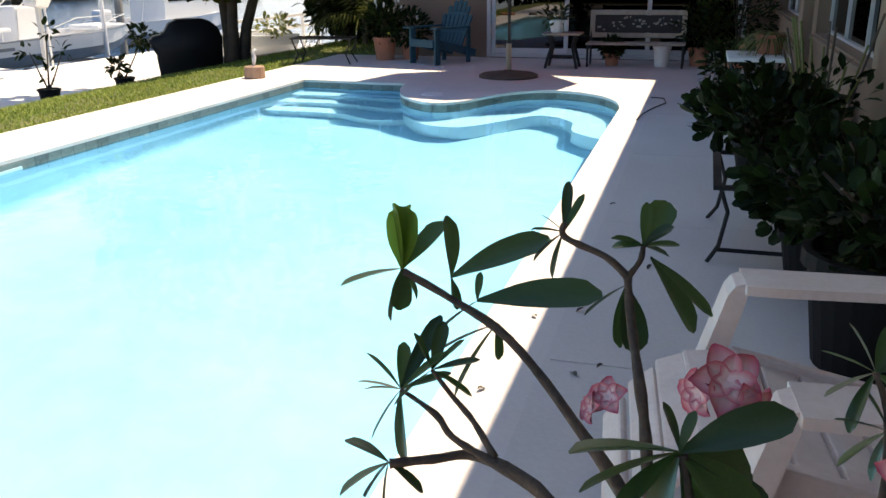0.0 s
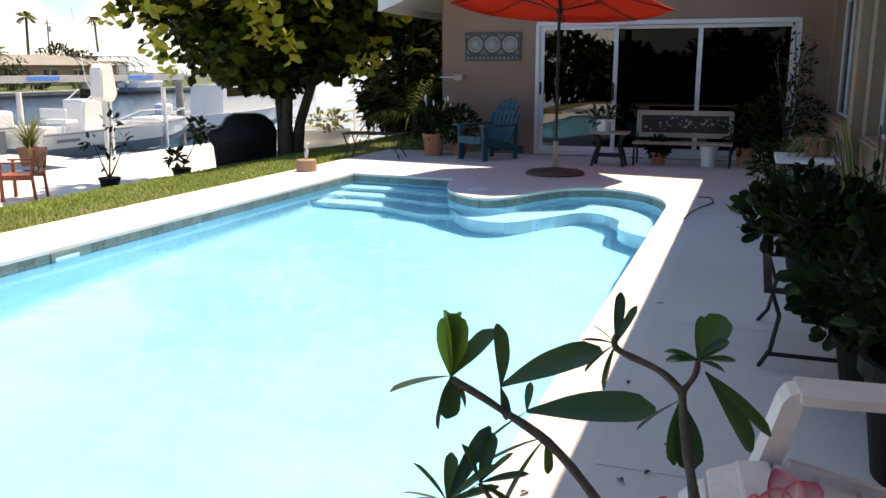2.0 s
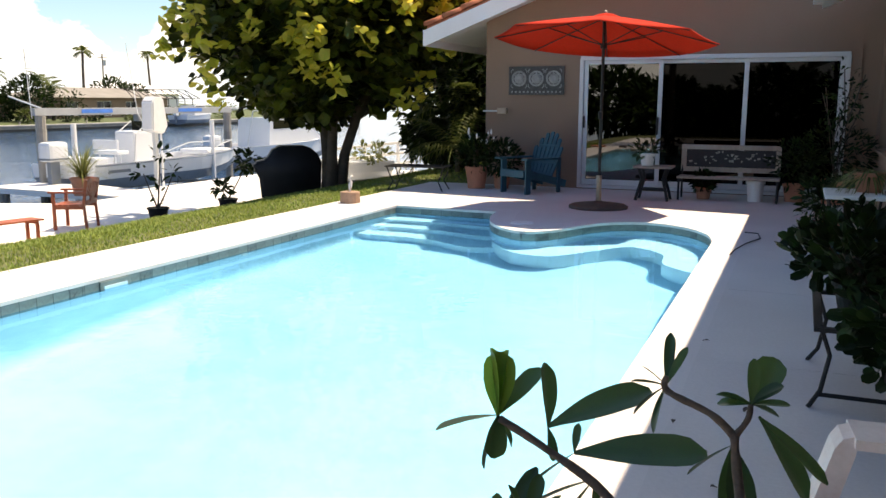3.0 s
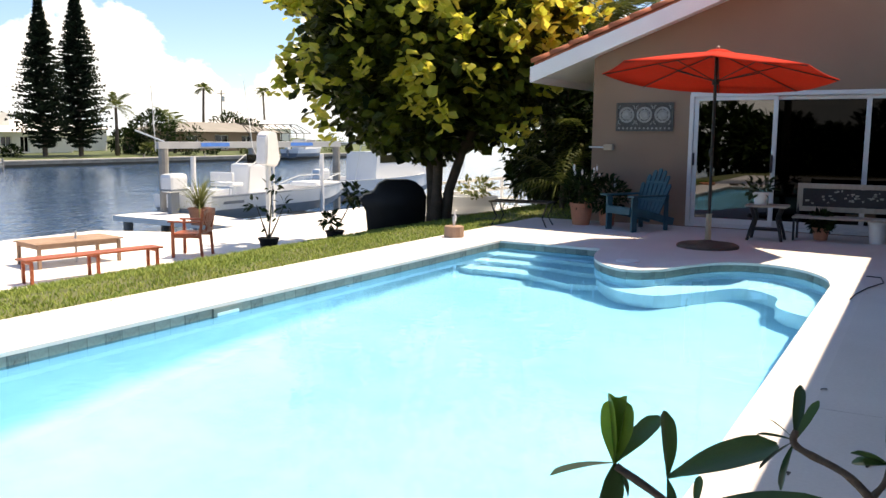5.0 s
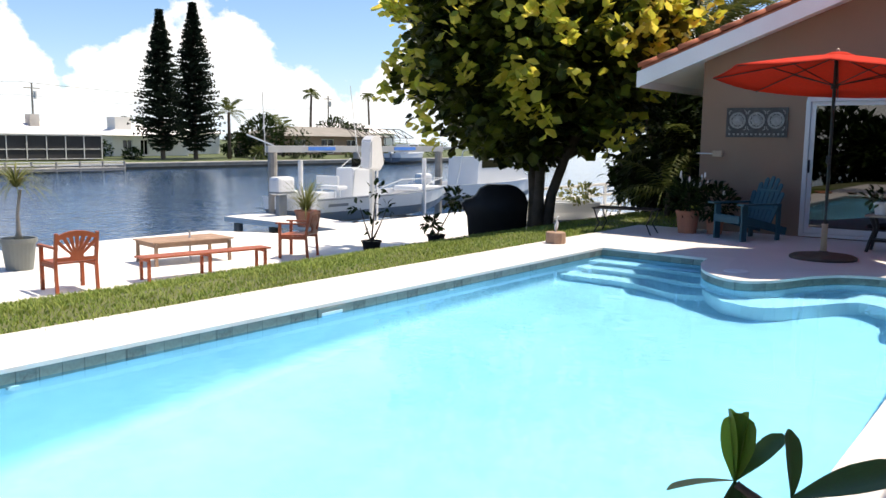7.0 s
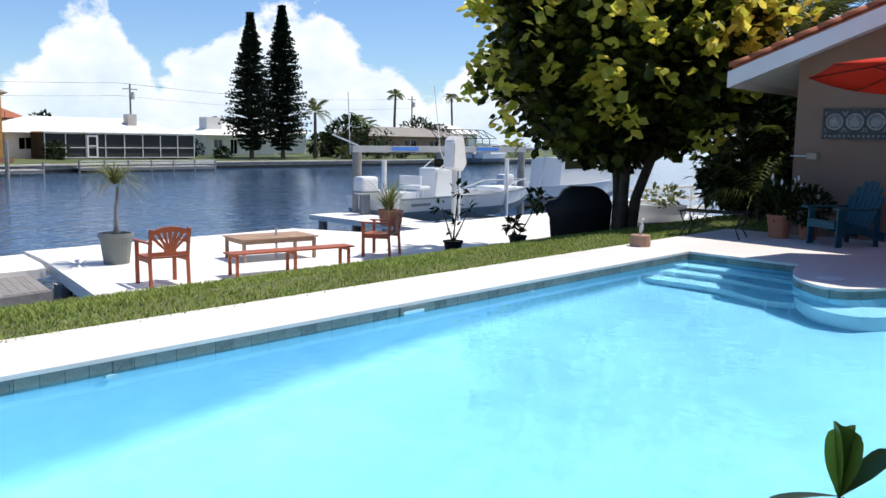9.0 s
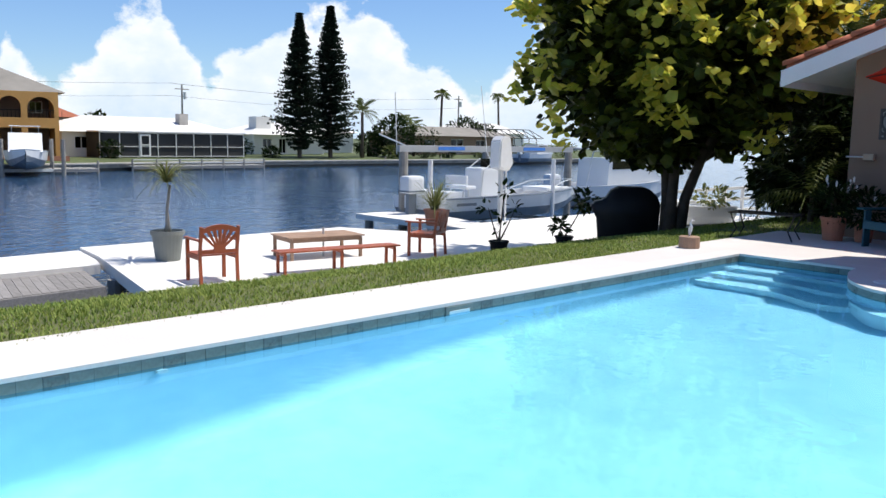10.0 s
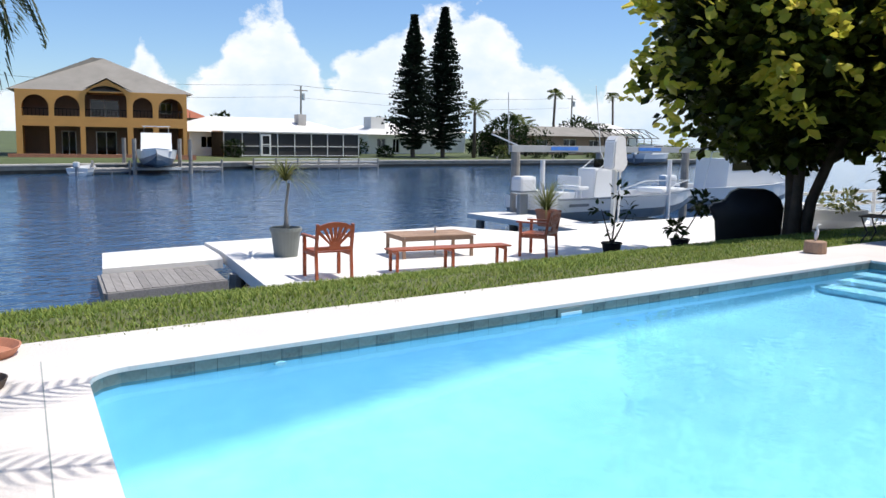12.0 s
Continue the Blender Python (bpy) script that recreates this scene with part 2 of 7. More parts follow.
M = {
    "deck": mat("pale_deck", (0.645, 0.605, 0.58), 0.85, 0.08, 0.9, 45, 0.25, tint=(0.70, 0.665, 0.64)),
    "coping": mat("cream_coping", (0.68, 0.64, 0.615), 0.8, 0.07, 0.9, 45, 0.2),
    "dock": mat("white_concrete", (0.74, 0.72, 0.69), 0.85, 0.08, 0.7, 30, 0.2),
    "seawall": mat("stained_seawall", (0.30, 0.28, 0.25), 0.9, 0.35, 1.4, 12, 0.4, stretch=(1, 1, 0.3)),
    "algae": mat("dark_waterline_stain", (0.055, 0.05, 0.04), 0.8, 0.35, 2.0, 20, 0.3),
    "lift_metal": mat("grey_galvanised_metal", (0.40, 0.41, 0.42), 0.5, 0.12, 3.0, 40, 0.05, metal=0.3),
    "concrete": mat("weathered_concrete", (0.42, 0.40, 0.37), 0.9, 0.25, 0.8, 20, 0.4),
    # broad mottling puts soft caustic-like light patches into the pool plaster's colour
    "plaster": mat("pool_plaster", (0.47, 0.68, 0.79), 0.6, 0.08, 0.9, 5, 0.03, tint=(0.60, 0.80, 0.88)),
    # whiter for steps and bench: brighter light under shallow water is put into the colour
    "step_plaster": mat("shallow_step_plaster", (0.74, 0.86, 0.90), 0.6, 0.05, 0.9, 5, 0.03),
    "accent": mat("dark_accent_tile", (0.14, 0.175, 0.17), 0.5, 0.3, 14.0, 60, 0.1),
    "tile": mat("slate_grey_tile", (0.165, 0.21, 0.20), 0.5, 0.22, 9.0, 50, 0.1, per_object=0.10),
    "grout": mat("grout", (0.33, 0.36, 0.36), 0.9, 0.1),
    "stucco": mat("beige_stucco", (0.255, 0.175, 0.125), 0.9, 0.06, 1.2, 110, 0.5),
    "white": mat("white_paint", (0.78, 0.78, 0.77), 0.5, 0.05, 2.0, 40, 0.05),
    "alu": mat("white_aluminium", (0.58, 0.60, 0.60), 0.4, 0.05, 3.0, 40, 0.02),
    "roof": mat("terracotta_tile", (0.38, 0.115, 0.055), 0.8, 0.3, 5.0, 40, 0.3, per_object=0.25),
    "dark_room": mat("interior_paint", (0.25, 0.23, 0.2), 0.9, 0.05),
    "grass": leaf_mat("grass_blades", (0.12, 0.205, 0.035), (0.39, 0.46, 0.11), 0.6, 0.35),
    "soil": mat("turf_soil", (0.10, 0.12, 0.045), 0.95, 0.35, 2.5, 30, 0.6, tint=(0.16, 0.17, 0.06)),
    "lawn_far": mat("far_lawn", (0.075, 0.10, 0.035), 0.95, 0.35, 0.3, 3, 0.2),
    "red_wood": mat("stained_red_wood", (0.33, 0.075, 0.025), 0.5, 0.2, 2.0, 50, 0.15, stretch=(1, 1, 6)),
    "grey_wood": mat("weathered_grey_wood", (0.26, 0.245, 0.235), 0.9, 0.25, 3.0, 40, 0.4, stretch=(1, 8, 8), per_object=0.15),
    "table_wood": mat("faded_teak", (0.34, 0.22, 0.15), 0.75, 0.25, 3.0, 40, 0.2, per_object=0.12),
    "teal": mat("teal_paint", (0.014, 0.085, 0.12), 0.55, 0.12, 4.0, 40, 0.1),
    "red_cloth": leaf_mat("red_canvas", (0.58, 0.030, 0.012), (0.62, 0.036, 0.015), 0.9, 0.06, spec=0.15),
    "bench_wood": mat("weathered_bench_wood", (0.33, 0.295, 0.25), 0.8, 0.2, 3.0, 40, 0.2, stretch=(6, 1, 1)),
    "pole_wood": mat("pole_wood", (0.42, 0.33, 0.24), 0.5, 0.15, 3.0, 40, 0.1),
    "iron": mat("dark_iron", (0.025, 0.024, 0.023), 0.55, 0.2, 8.0, 60, 0.2, spec=0.25),
    "cast": mat("rusty_cast_iron", (0.10, 0.07, 0.05), 0.7, 0.3, 10.0, 60, 0.3),
    "black_cloth": mat("black_grill_cover", (0.012, 0.012, 0.014), 0.6, 0.3, 4.0, 50, 0.3),
    "terracotta": mat("terracotta_pot", (0.46, 0.20, 0.12), 0.85, 0.15, 5.0, 50, 0.2),
    "grey_pot": mat("grey_plastic_pot", (0.20, 0.215, 0.20), 0.6, 0.08, 4.0, 40, 0.05),
    "black_pot": mat("black_plastic_pot", (0.012, 0.012, 0.012), 0.6, 0.1, spec=0.12),
    "bark": mat("grey_bark", (0.085, 0.066, 0.05), 0.9, 0.3, 5.0, 40, 0.6),
    "twig": mat("desert_rose_bark", (0.065, 0.048, 0.036), 0.75, 0.3, 20.0, 120, 0.4, tint=(0.13, 0.10, 0.075)),
    "hull": mat("white_gelcoat", (0.72, 0.74, 0.76), 0.2, 0.04, 1.0, 30, 0.0),
    "hull_grey": mat("grey_hull_bottom", (0.16, 0.19, 0.23), 0.35, 0.1, 1.0, 20, 0.0),
    "blue_cloth": mat("blue_banner", (0.05, 0.20, 0.62), 0.7, 0.15),
    "piling": mat("weathered_piling", (0.30, 0.28, 0.25), 0.9, 0.25, 3.0, 30, 0.5),
    "pvc": mat("white_pvc", (0.8, 0.8, 0.8), 0.4, 0.04),
    "chair_white": mat("worn_white_wood", (0.70, 0.57, 0.52), 0.6, 0.10, 6.0, 60, 0.15, tint=(0.76, 0.66, 0.62)),
    "ochre": mat("ochre_stucco", (0.64, 0.33, 0.10), 0.9, 0.08, 0.6, 10, 0.2),
    "shingle": mat("grey_shingle", (0.24, 0.225, 0.20), 0.9, 0.15, 0.8, 12, 0.4),
    "white_roof": mat("white_flat_tile_roof", (0.72, 0.71, 0.69), 0.8, 0.06, 0.6, 8, 0.2),
    "far_white": mat("far_white_wall", (0.70, 0.70, 0.68), 0.85, 0.06, 0.5, 8, 0.1),
    "screen": mat("insect_screen", (0.05, 0.05, 0.052), 0.95, 0.2, 0.6, 20, 0.0, spec=0.1),
    "needle": leaf_mat("conifer_needles", (0.006, 0.014, 0.008), (0.018, 0.034, 0.016), 0.7, 0.1),
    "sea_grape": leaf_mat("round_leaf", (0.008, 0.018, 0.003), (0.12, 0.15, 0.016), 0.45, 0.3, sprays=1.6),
    # outer crown sprays: the sun on them is put into this bright yellow
    "bright_leaf": leaf_mat("sunlit_round_leaf", (0.44, 0.48, 0.05), (0.90, 0.82, 0.14), 0.36, 0.55, spec=0.5),
    "sea_grape_one": leaf_mat("round_leaf_single", (0.012, 0.028, 0.004), (0.16, 0.19, 0.02), 0.45, 0.3, per_object=True, sprays=1.6),
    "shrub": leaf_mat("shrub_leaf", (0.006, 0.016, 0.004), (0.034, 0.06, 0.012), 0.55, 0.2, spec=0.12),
    "jade": leaf_mat("jade_leaf", (0.006, 0.016, 0.005), (0.026, 0.055, 0.013), 0.45, 0.10, spec=0.12),
    "palm": leaf_mat("palm_leaf", (0.05, 0.08, 0.018), (0.20, 0.23, 0.06), 0.45, 0.25),
    "rose_leaf": leaf_mat("desert_rose_leaf", (0.022, 0.062, 0.026), (0.085, 0.17, 0.05), 0.30, 0.2, per_object=True, spec=0.4),
    "rose_bud": leaf_mat("bright_leaf", (0.13, 0.28, 0.035), (0.24, 0.40, 0.07), 0.3, 0.45, per_object=True),
    "petal": petal_mat(),
    "palm_dark": leaf_mat("dark_palm_leaf", (0.015, 0.03, 0.012), (0.07, 0.10, 0.035), 0.4, 0.15),
    "spike": leaf_mat("strap_leaf", (0.09, 0.12, 0.03), (0.30, 0.30, 0.10), 0.5, 0.2),
    "flower_white": mat("white_flower", (0.8, 0.78, 0.74), 0.6, 0.05),
    "art": mat("wrought_grey_metal", (0.065, 0.065, 0.06), 0.6, 0.3, 12, 70, 0.3),
    "mirror_glass": mat("silver_disc", (0.24, 0.25, 0.24), 0.4, 0.3, 14, 60, 0.1),
    "glass": glass_mat("tinted_glass", ior=2.1),
    "dark_glass": glass_mat("smoked_glass", (0.008, 0.008, 0.009), 0.02, 1.22),
    "far_glass": glass_mat("far_glass", (0.03, 0.035, 0.04), 0.05),
    "pool_water": water_mat("pool_water", (0.38, 0.705, 0.895), (0.9, 3.0), (1, 1, 1), 0.07, refract=True),
    "canal": water_mat("canal_water", (0.034, 0.082, 0.165), (0.9, 3.4), (1, 0.45, 1), 0.48, rough=0.03, swell=0.12),
}


# ---- building helpers ----
def thing(name, at=(0, 0, 0), label="", category="", group="", kind="", rz=0.0):
    ob = new(name)
    ob.matrix_world = pose(*at, 0, 0, rz)
    return tagged(ob, label, category, group, kind)


def mesh_of(name, bm, material, smooth=False):
    bmesh.ops.recalc_face_normals(bm, faces=bm.faces)
    me = bpy.data.meshes.new(name)
    bm.to_mesh(me)
    bm.free()
    me.materials.append(material)
    if smooth:
        me.shade_smooth()
    return me


def part(name, bm, material, parent=None, label="", smooth=False):
    ob = new(name, mesh_of(name, bm, material, smooth))
    ob.parent = parent
    return tagged(ob, label)


def piece(name, me, parent, m):
    ob = new(name, me)
    ob.parent = parent
    ob.matrix_local = m
    return ob


def raw(name, verts, faces, material, parent=None, label="", kind="", smooth=False):
    me = bpy.data.meshes.new(name)
    me.from_pydata(verts, [], faces)
    me.materials.append(material)
    if smooth:
        me.shade_smooth()
    ob = new(name, me)
    ob.parent = parent
    return tagged(ob, label, "", "", kind)


def box(bm, c, s, m=None, bevel=0.0):
    got = bmesh.ops.create_cube(bm, size=1.0)
    vs = got["verts"]
    for v in vs:
        v.co = Vector((v.co.x * s[0], v.co.y * s[1], v.co.z * s[2]))
    if bevel:
        es = list({e for v in vs for e in v.link_edges})
        res = bmesh.ops.bevel(bm, geom=es, offset=bevel, segments=2, affect="EDGES", profile=0.6)
        vs = list({v for f in res["faces"] for v in f.verts})
    for v in vs:
        p = v.co + Vector(c)
        v.co = m @ p if m else p
    return bm


def B(c, s, m=None, bevel=0.0):
    return box(bmesh.new(), c, s, m, bevel)


def tube(bm, pts, radii, seg=8, caps=True):
    pts = [Vector(p) for p in pts]
    if not hasattr(radii, "__len__"):
        radii = [radii] * len(pts)
    rings, side = [], None
    for i, p in enumerate(pts):
        d = (pts[min(i + 1, len(pts) - 1)] - pts[max(i - 1, 0)]).normalized()
        if side is None:
            side = d.orthogonal().normalized()
        side = (side - d * side.dot(d)).normalized()
        up = d.cross(side)
        rings.append([bm.verts.new(p + (side * math.cos(a) + up * math.sin(a)) * radii[i]) for a in (2 * math.pi * k / seg for k in range(seg))])
    for a, b in zip(rings, rings[1:]):
        for k in range(seg):
            bm.faces.new((a[k], a[(k + 1) % seg], b[(k + 1) % seg], b[k]))
    if caps:
        bm.faces.new(rings[0][::-1])
        bm.faces.new(rings[-1])
    return bm


def T(pts, radii, seg=8):
    return tube(bmesh.new(), pts, radii, seg)


def lathe(profile, seg=24, at=(0, 0, 0), bm=None):
    """Turn (radius, height) pairs round the upright axis; closed where the radius is 0."""
    bm = bm or bmesh.new()
    rings = []
    for r, z in profile:
        if r < 1e-5:
            rings.append([bm.verts.new((at[0], at[1], at[2] + z))])
        else:
            rings.append([bm.verts.new((at[0] + r * math.cos(2 * math.pi * k / seg), at[1] + r * math.sin(2 * math.pi * k / seg), at[2] + z)) for k in range(seg)])
    for a, b in zip(rings, rings[1:]):
        for k in range(seg):
            p = [a[k % len(a)], a[(k + 1) % len(a)], b[(k + 1) % len(b)], b[k % len(b)]]
            q = []
            for v in p:
                if v not in q:
                    q.append(v)
            if len(q) > 2:
                bm.faces.new(q)
    return bm


def slab(outer, holes, depth, m=None):
    """A flat plate from a 2D outline with holes, from w = 0 back to w = -depth. m lays (u, v, w) into place."""
    bm = bmesh.new()
    edges = []
    for loop in (outer, *holes):
        vs = [bm.verts.new((u, v, 0)) for u, v in loop]
        edges += [bm.edges.new((a, b)) for a, b in zip(vs, vs[1:] + vs[:1])]
    bmesh.ops.triangle_fill(bm, use_beauty=True, use_dissolve=False, edges=edges)
    bmesh.ops.recalc_face_normals(bm, faces=bm.faces)
    if bm.faces and sum(f.normal.z for f in bm.faces) < 0:
        bmesh.ops.reverse_faces(bm, faces=bm.faces)
    if depth:
        got = bmesh.ops.extrude_face_region(bm, geom=list(bm.faces))
        bmesh.ops.translate(bm, vec=(0, 0, -depth), verts=[g for g in got["geom"] if isinstance(g, bmesh.types.BMVert)])
    if m:
        bmesh.ops.transform(bm, matrix=m, verts=bm.verts)
    return bm


def rect(u0, v0, u1, v1):
    return [(u0, v0), (u1, v0), (u1, v1), (u0, v1)]


# plates standing across the view: u along x, facing -y; u along y, facing -x or +x
def facing_south(y):
    return Matrix(((1, 0, 0, 0), (0, 0, -1, y), (0, 1, 0, 0), (0, 0, 0, 1)))


def facing_west(x):
    return Matrix(((0, 0, -1, x), (-1, 0, 0, 0), (0, 1, 0, 0), (0, 0, 0, 1)))


def facing_east(x):
    return Matrix(((0, 0, 1, x), (1, 0, 0, 0), (0, 1, 0, 0), (0, 0, 0, 1)))


def leaf_shape(length, width, fold=0.15, bend=0.2, steps=4, round_tip=False):
    """Verts and faces of one blade along +y, its face up."""
    vs, fs = [], []
    for i in range(steps + 1):
        t = i / steps
        w = width * 0.5 * (math.sin(math.pi * min(1, 0.05 + t * 0.95) ** (0.8 if round_tip else 1.3)) if t < 1 else 0.02)
        z = -bend * length * t * t
        vs += [(-w, t * length, z + fold * w), (0, t * length, z), (w, t * length, z + fold * w)]
    for i in range(steps):
        a = 3 * i
        fs += [(a, a + 1, a + 4, a + 3), (a + 1, a + 2, a + 5, a + 4)]
    return vs, fs


def scatter(shapes, mats4):
    """Many copies of small shapes joined into one list of verts and faces."""
    V, F, n = [], [], 0
    arr = [(np.array(v), f) for v, f in shapes]
    for i, m in enumerate(mats4):
        v, f = arr[i % len(arr)]
        a = np.array(m)
        V.append(v @ a[:3, :3].T + a[:3, 3])
        F += [tuple(k + n for k in q) for q in f]
        n += len(v)
    return np.concatenate(V).tolist(), F


def aim(p, d, roll=0.0, s=1.0):
    """Lay +y along d at p."""
    q = Vector(d).to_track_quat("Y", "Z").to_matrix().to_4x4()
    return Matrix.Translation(p) @ q @ Matrix.Rotation(roll, 4, "Y") @ Matrix.Scale(s, 4)


# ---- pool, deck ----
WATER, DOCK, CANAL = -0.10, -1.0, -1.6


def arc(cx, cy, r, a0, a1, n):
    return [(cx + r * math.cos(radians(a0 + (a1 - a0) * i / n)), cy + r * math.sin(radians(a0 + (a1 - a0) * i / n))) for i in range(n + 1)]


def smooth_line(pts, n=5):
    """Catmull-Rom through 2D points, open."""
    out = []
    for i in range(len(pts) - 1):
        p = [Vector(pts[max(0, min(len(pts) - 1, i + k))]) for k in (-1, 0, 1, 2)]
        for j in range(n):
            t = j / n
            q = 0.5 * ((2 * p[1]) + (p[2] - p[0]) * t + (2 * p[0] - 5 * p[1] + 4 * p[2] - p[3]) * t * t + (3 * p[1] - p[0] - 3 * p[2] + p[3]) * t ** 3)
            out.append((q.x, q.y))
    return out + [tuple(pts[-1])]


bay = smooth_line([(-3.68, 10.62), (-3.58, 10.1), (-3.32, 9.5), (-2.9, 9.12), (-2.58, 9.3), (-2.34, 9.85), (-2.05, 10.25),
                   (-1.62, 10.38), (-1.2, 10.15), (-0.92, 9.7), (-0.82, 9.2)], 4)
pool = [(-5.2, 10.72)] + bay + [(-0.82, 6.2), (-0.82, 0.55)] + arc(-4.98, 1.65, 0.32, 262, 182, 6) + [(-5.25, 6.2)]
pool = pool[::-1]  # counter-clockwise


def inset(loop, d):
    out = []
    for i, p in enumerate(loop):
        a, b, c = Vector(loop[i - 1]), Vector(p), Vector(loop[(i + 1) % len(loop)])
        n1, n2 = (b - a).normalized(), (c - b).normalized()
        n = Vector((-(n1.y + n2.y), n1.x + n2.x)).normalized()
        k = max(0.5, math.sqrt(max(0.0, (1 + n1.dot(n2)) / 2)))
        out.append(tuple(b + n * d / k))
    return out


area = sum(a[0] * b[1] - b[0] * a[1] for a, b in zip(pool, pool[1:] + pool[:1]))
if area < 0:
    pool = pool[::-1]
lip = inset(pool, -0.30)
deck_outer = [(-6.15, -7.0), (0.96, -7.0), (0.96, 14.12), (-6.15, 14.12)]
floor_thing = thing("pavement", (0, 0, 0), "pale pinkish concrete pool deck with thin joints", "deck", kind="structure")
SAW = [-4.2, -1.6, 3.03, 4.95, 6.9, 8.9]  # joints across the deck beside the house


def deck_panels():
    # panels beside the house, parted by narrow saw cuts
    edges = [-7.0] + SAW + [14.12]
    for a, b in zip(edges, edges[1:]):
        part("panel", B(((-0.5 + 0.96) / 2, (a + b) / 2, -0.06), (1.46, b - a - 0.008, 0.12)), M["deck"], floor_thing)


right_x = -0.50
deck_panels()
main_outer = [(-6.28, -7.0), (right_x, -7.0), (right_x, 14.12), (-6.15, 14.12)]
part("slab", slab(main_outer, [lip], 0.12), M["deck"], floor_thing)
part("bed", slab(rect(-6.14, -6.99, 0.95, 14.1), [lip], 0.1, Matrix.Translation((0, 0, -0.04 - 0.02))), M["grout"], floor_thing)
# rounded coping ring, a hair proud of the deck
bm = slab(lip, [inset(pool, 0.012)], 0.03)
part("coping", bm, M["coping"], floor_thing, "cream rounded pool coping")

pool_thing = thing("swimming_pool", (0, 0, 0), "rectangular swimming pool with curved end, filled with clear water", "pool", kind="structure")


def bottom(y):
    return -1.15 if y > 6.2 else -1.15 - (6.2 - y) * 0.13


def pool_shell():
    bm = bmesh.new()
    ring = pool
    top = [bm.verts.new((x, y, -0.03)) for x, y in ring]
    n = len(ring)
    cove = []
    for s in range(11):  # the wall sweeps into the floor
        a = math.pi / 2 * s / 10
        cove.append([bm.verts.new((x, y, bottom(y) + 0.24 * (1 - math.sin(a)))) for x, y in inset(ring, 0.002 + 0.20 * (1 - math.cos(a)))])
    inn = cove[-1]
    rows = [top] + cove
    for a, b in zip(rows, rows[1:]):
        for k in range(n):
            bm.faces.new((a[k], a[(k + 1) % n], b[(k + 1) % n], b[k]))
    return bm


def pool_floor():
    """Level at the far end, sloping down towards the near end."""
    bm = bmesh.new()
    ring = [bm.verts.new((x, y, 0)) for x, y in inset(pool, 0.202)]
    edges = [bm.edges.new((a, b)) for a, b in zip(ring, ring[1:] + ring[:1])]
    bmesh.ops.triangle_fill(bm, use_beauty=True, use_dissolve=False, edges=edges)
    bmesh.ops.bisect_plane(bm, geom=list(bm.verts) + list(bm.edges) + list(bm.faces), plane_co=(0, 6.2, 0), plane_no=(0, 1, 0))
    for v in bm.verts:
        v.co.z = bottom(v.co.y)
    return bm


part("shell", pool_shell(), M["plaster"], pool_thing, "pale blue plaster shell", True)
part("pool_floor", pool_floor(), M["plaster"], pool_thing)
# three curved entry steps in the far corner and a curved bench in the bay
for k, (y, z) in enumerate(((10.28, -0.36), (9.92, -0.60), (9.52, -0.85))):
    line = [(-5.19, y)] + smooth_line([(-5.0, y), (-4.2, y - 0.03), (-3.6, y - 0.12 - 0.1 * k), (-3.3 + 0.05 * k, y + 0.02 - 0.12 * k)], 4)
    outline = [(-5.19, 10.70)] + line + [(-3.45, 9.75), (-3.66, 10.55)]
    part("step", slab(outline, [], 0.5, Matrix.Translation((0, 0, z))), M["step_plaster"], pool_thing)
bench = smooth_line([(-3.30, 9.35), (-2.9, 8.82), (-2.45, 8.72), (-2.1, 9.15), (-1.75, 9.62), (-1.35, 9.3), (-1.25, 8.75), (-0.83, 8.35)], 4)
bench_back = [(x, y - 0.02) for x, y in bay[::-1] if x > -3.4]
part("bench", slab(bench + bench_back, [], 0.6, Matrix.Translation((0, 0, -0.55))), M["step_plaster"], pool_thing)
surface = slab(inset(pool, 0.002), [], 0.0, Matrix.Translation((0, 0, WATER)))
water = part("water", surface, M["pool_water"], pool_thing, "clear rippled water")
if water.data.polygons[0].normal.z < 0:
    water.data.flip_normals()
water.visible_shadow = False
for k, (x, y) in enumerate(((-5.28, 2.65), (-5.23, 7.2))):
    part("inlet", T([(x, y, -0.2), (x + 0.03, y, -0.2)], 0.045, 14), M["white"], pool_thing, "white return fitting")


part("joint", B((0, 0, 0), (2.58, 0.007, 0.004), pose(-4.410, 0.982, 0.0, 0, 0, -10.9)), M["grout"], floor_thing, "dark joint line")
bm = bmesh.new()  # mortar bed behind the tiles
ring = inset(pool, 0.003)
up, dn = [bm.verts.new((x, y, -0.027)) for x, y in ring], [bm.verts.new((x, y, -0.168)) for x, y in ring]
for k in range(len(ring)):
    bm.faces.new((up[k], up[(k + 1) % len(ring)], dn[(k + 1) % len(ring)], dn[k]))
part("tile_bed", bm, M["tile"], pool_thing)
skim = part("skimmer", B((-5.247, 5.45, -0.095), (0.02, 0.34, 0.12), bevel=0.006), M["tile"], pool_thing, "pale skimmer mouth in the tile band")
part("flap", B((-5.238, 5.45, -0.11), (0.012, 0.26, 0.07), bevel=0.004), M["plaster"], skim)


# ---- yard ----
def yard_height(x, y):
    """Level beside the coping, then a bank down to the dock."""
    pts = [(-5.0, -0.035), (-6.2, -0.035), (-7.4, -0.10), (-9.0, -0.34), (-9.8, -0.62), (-10.6, -1.06), (-11.6, -1.12)]
    for (a, za), (b, zb) in zip(pts, pts[1:]):
        if x >= b:
            t = min(1, max(0, (a - x) / (a - b)))
            return za + (zb - za) * t
    return -1.12


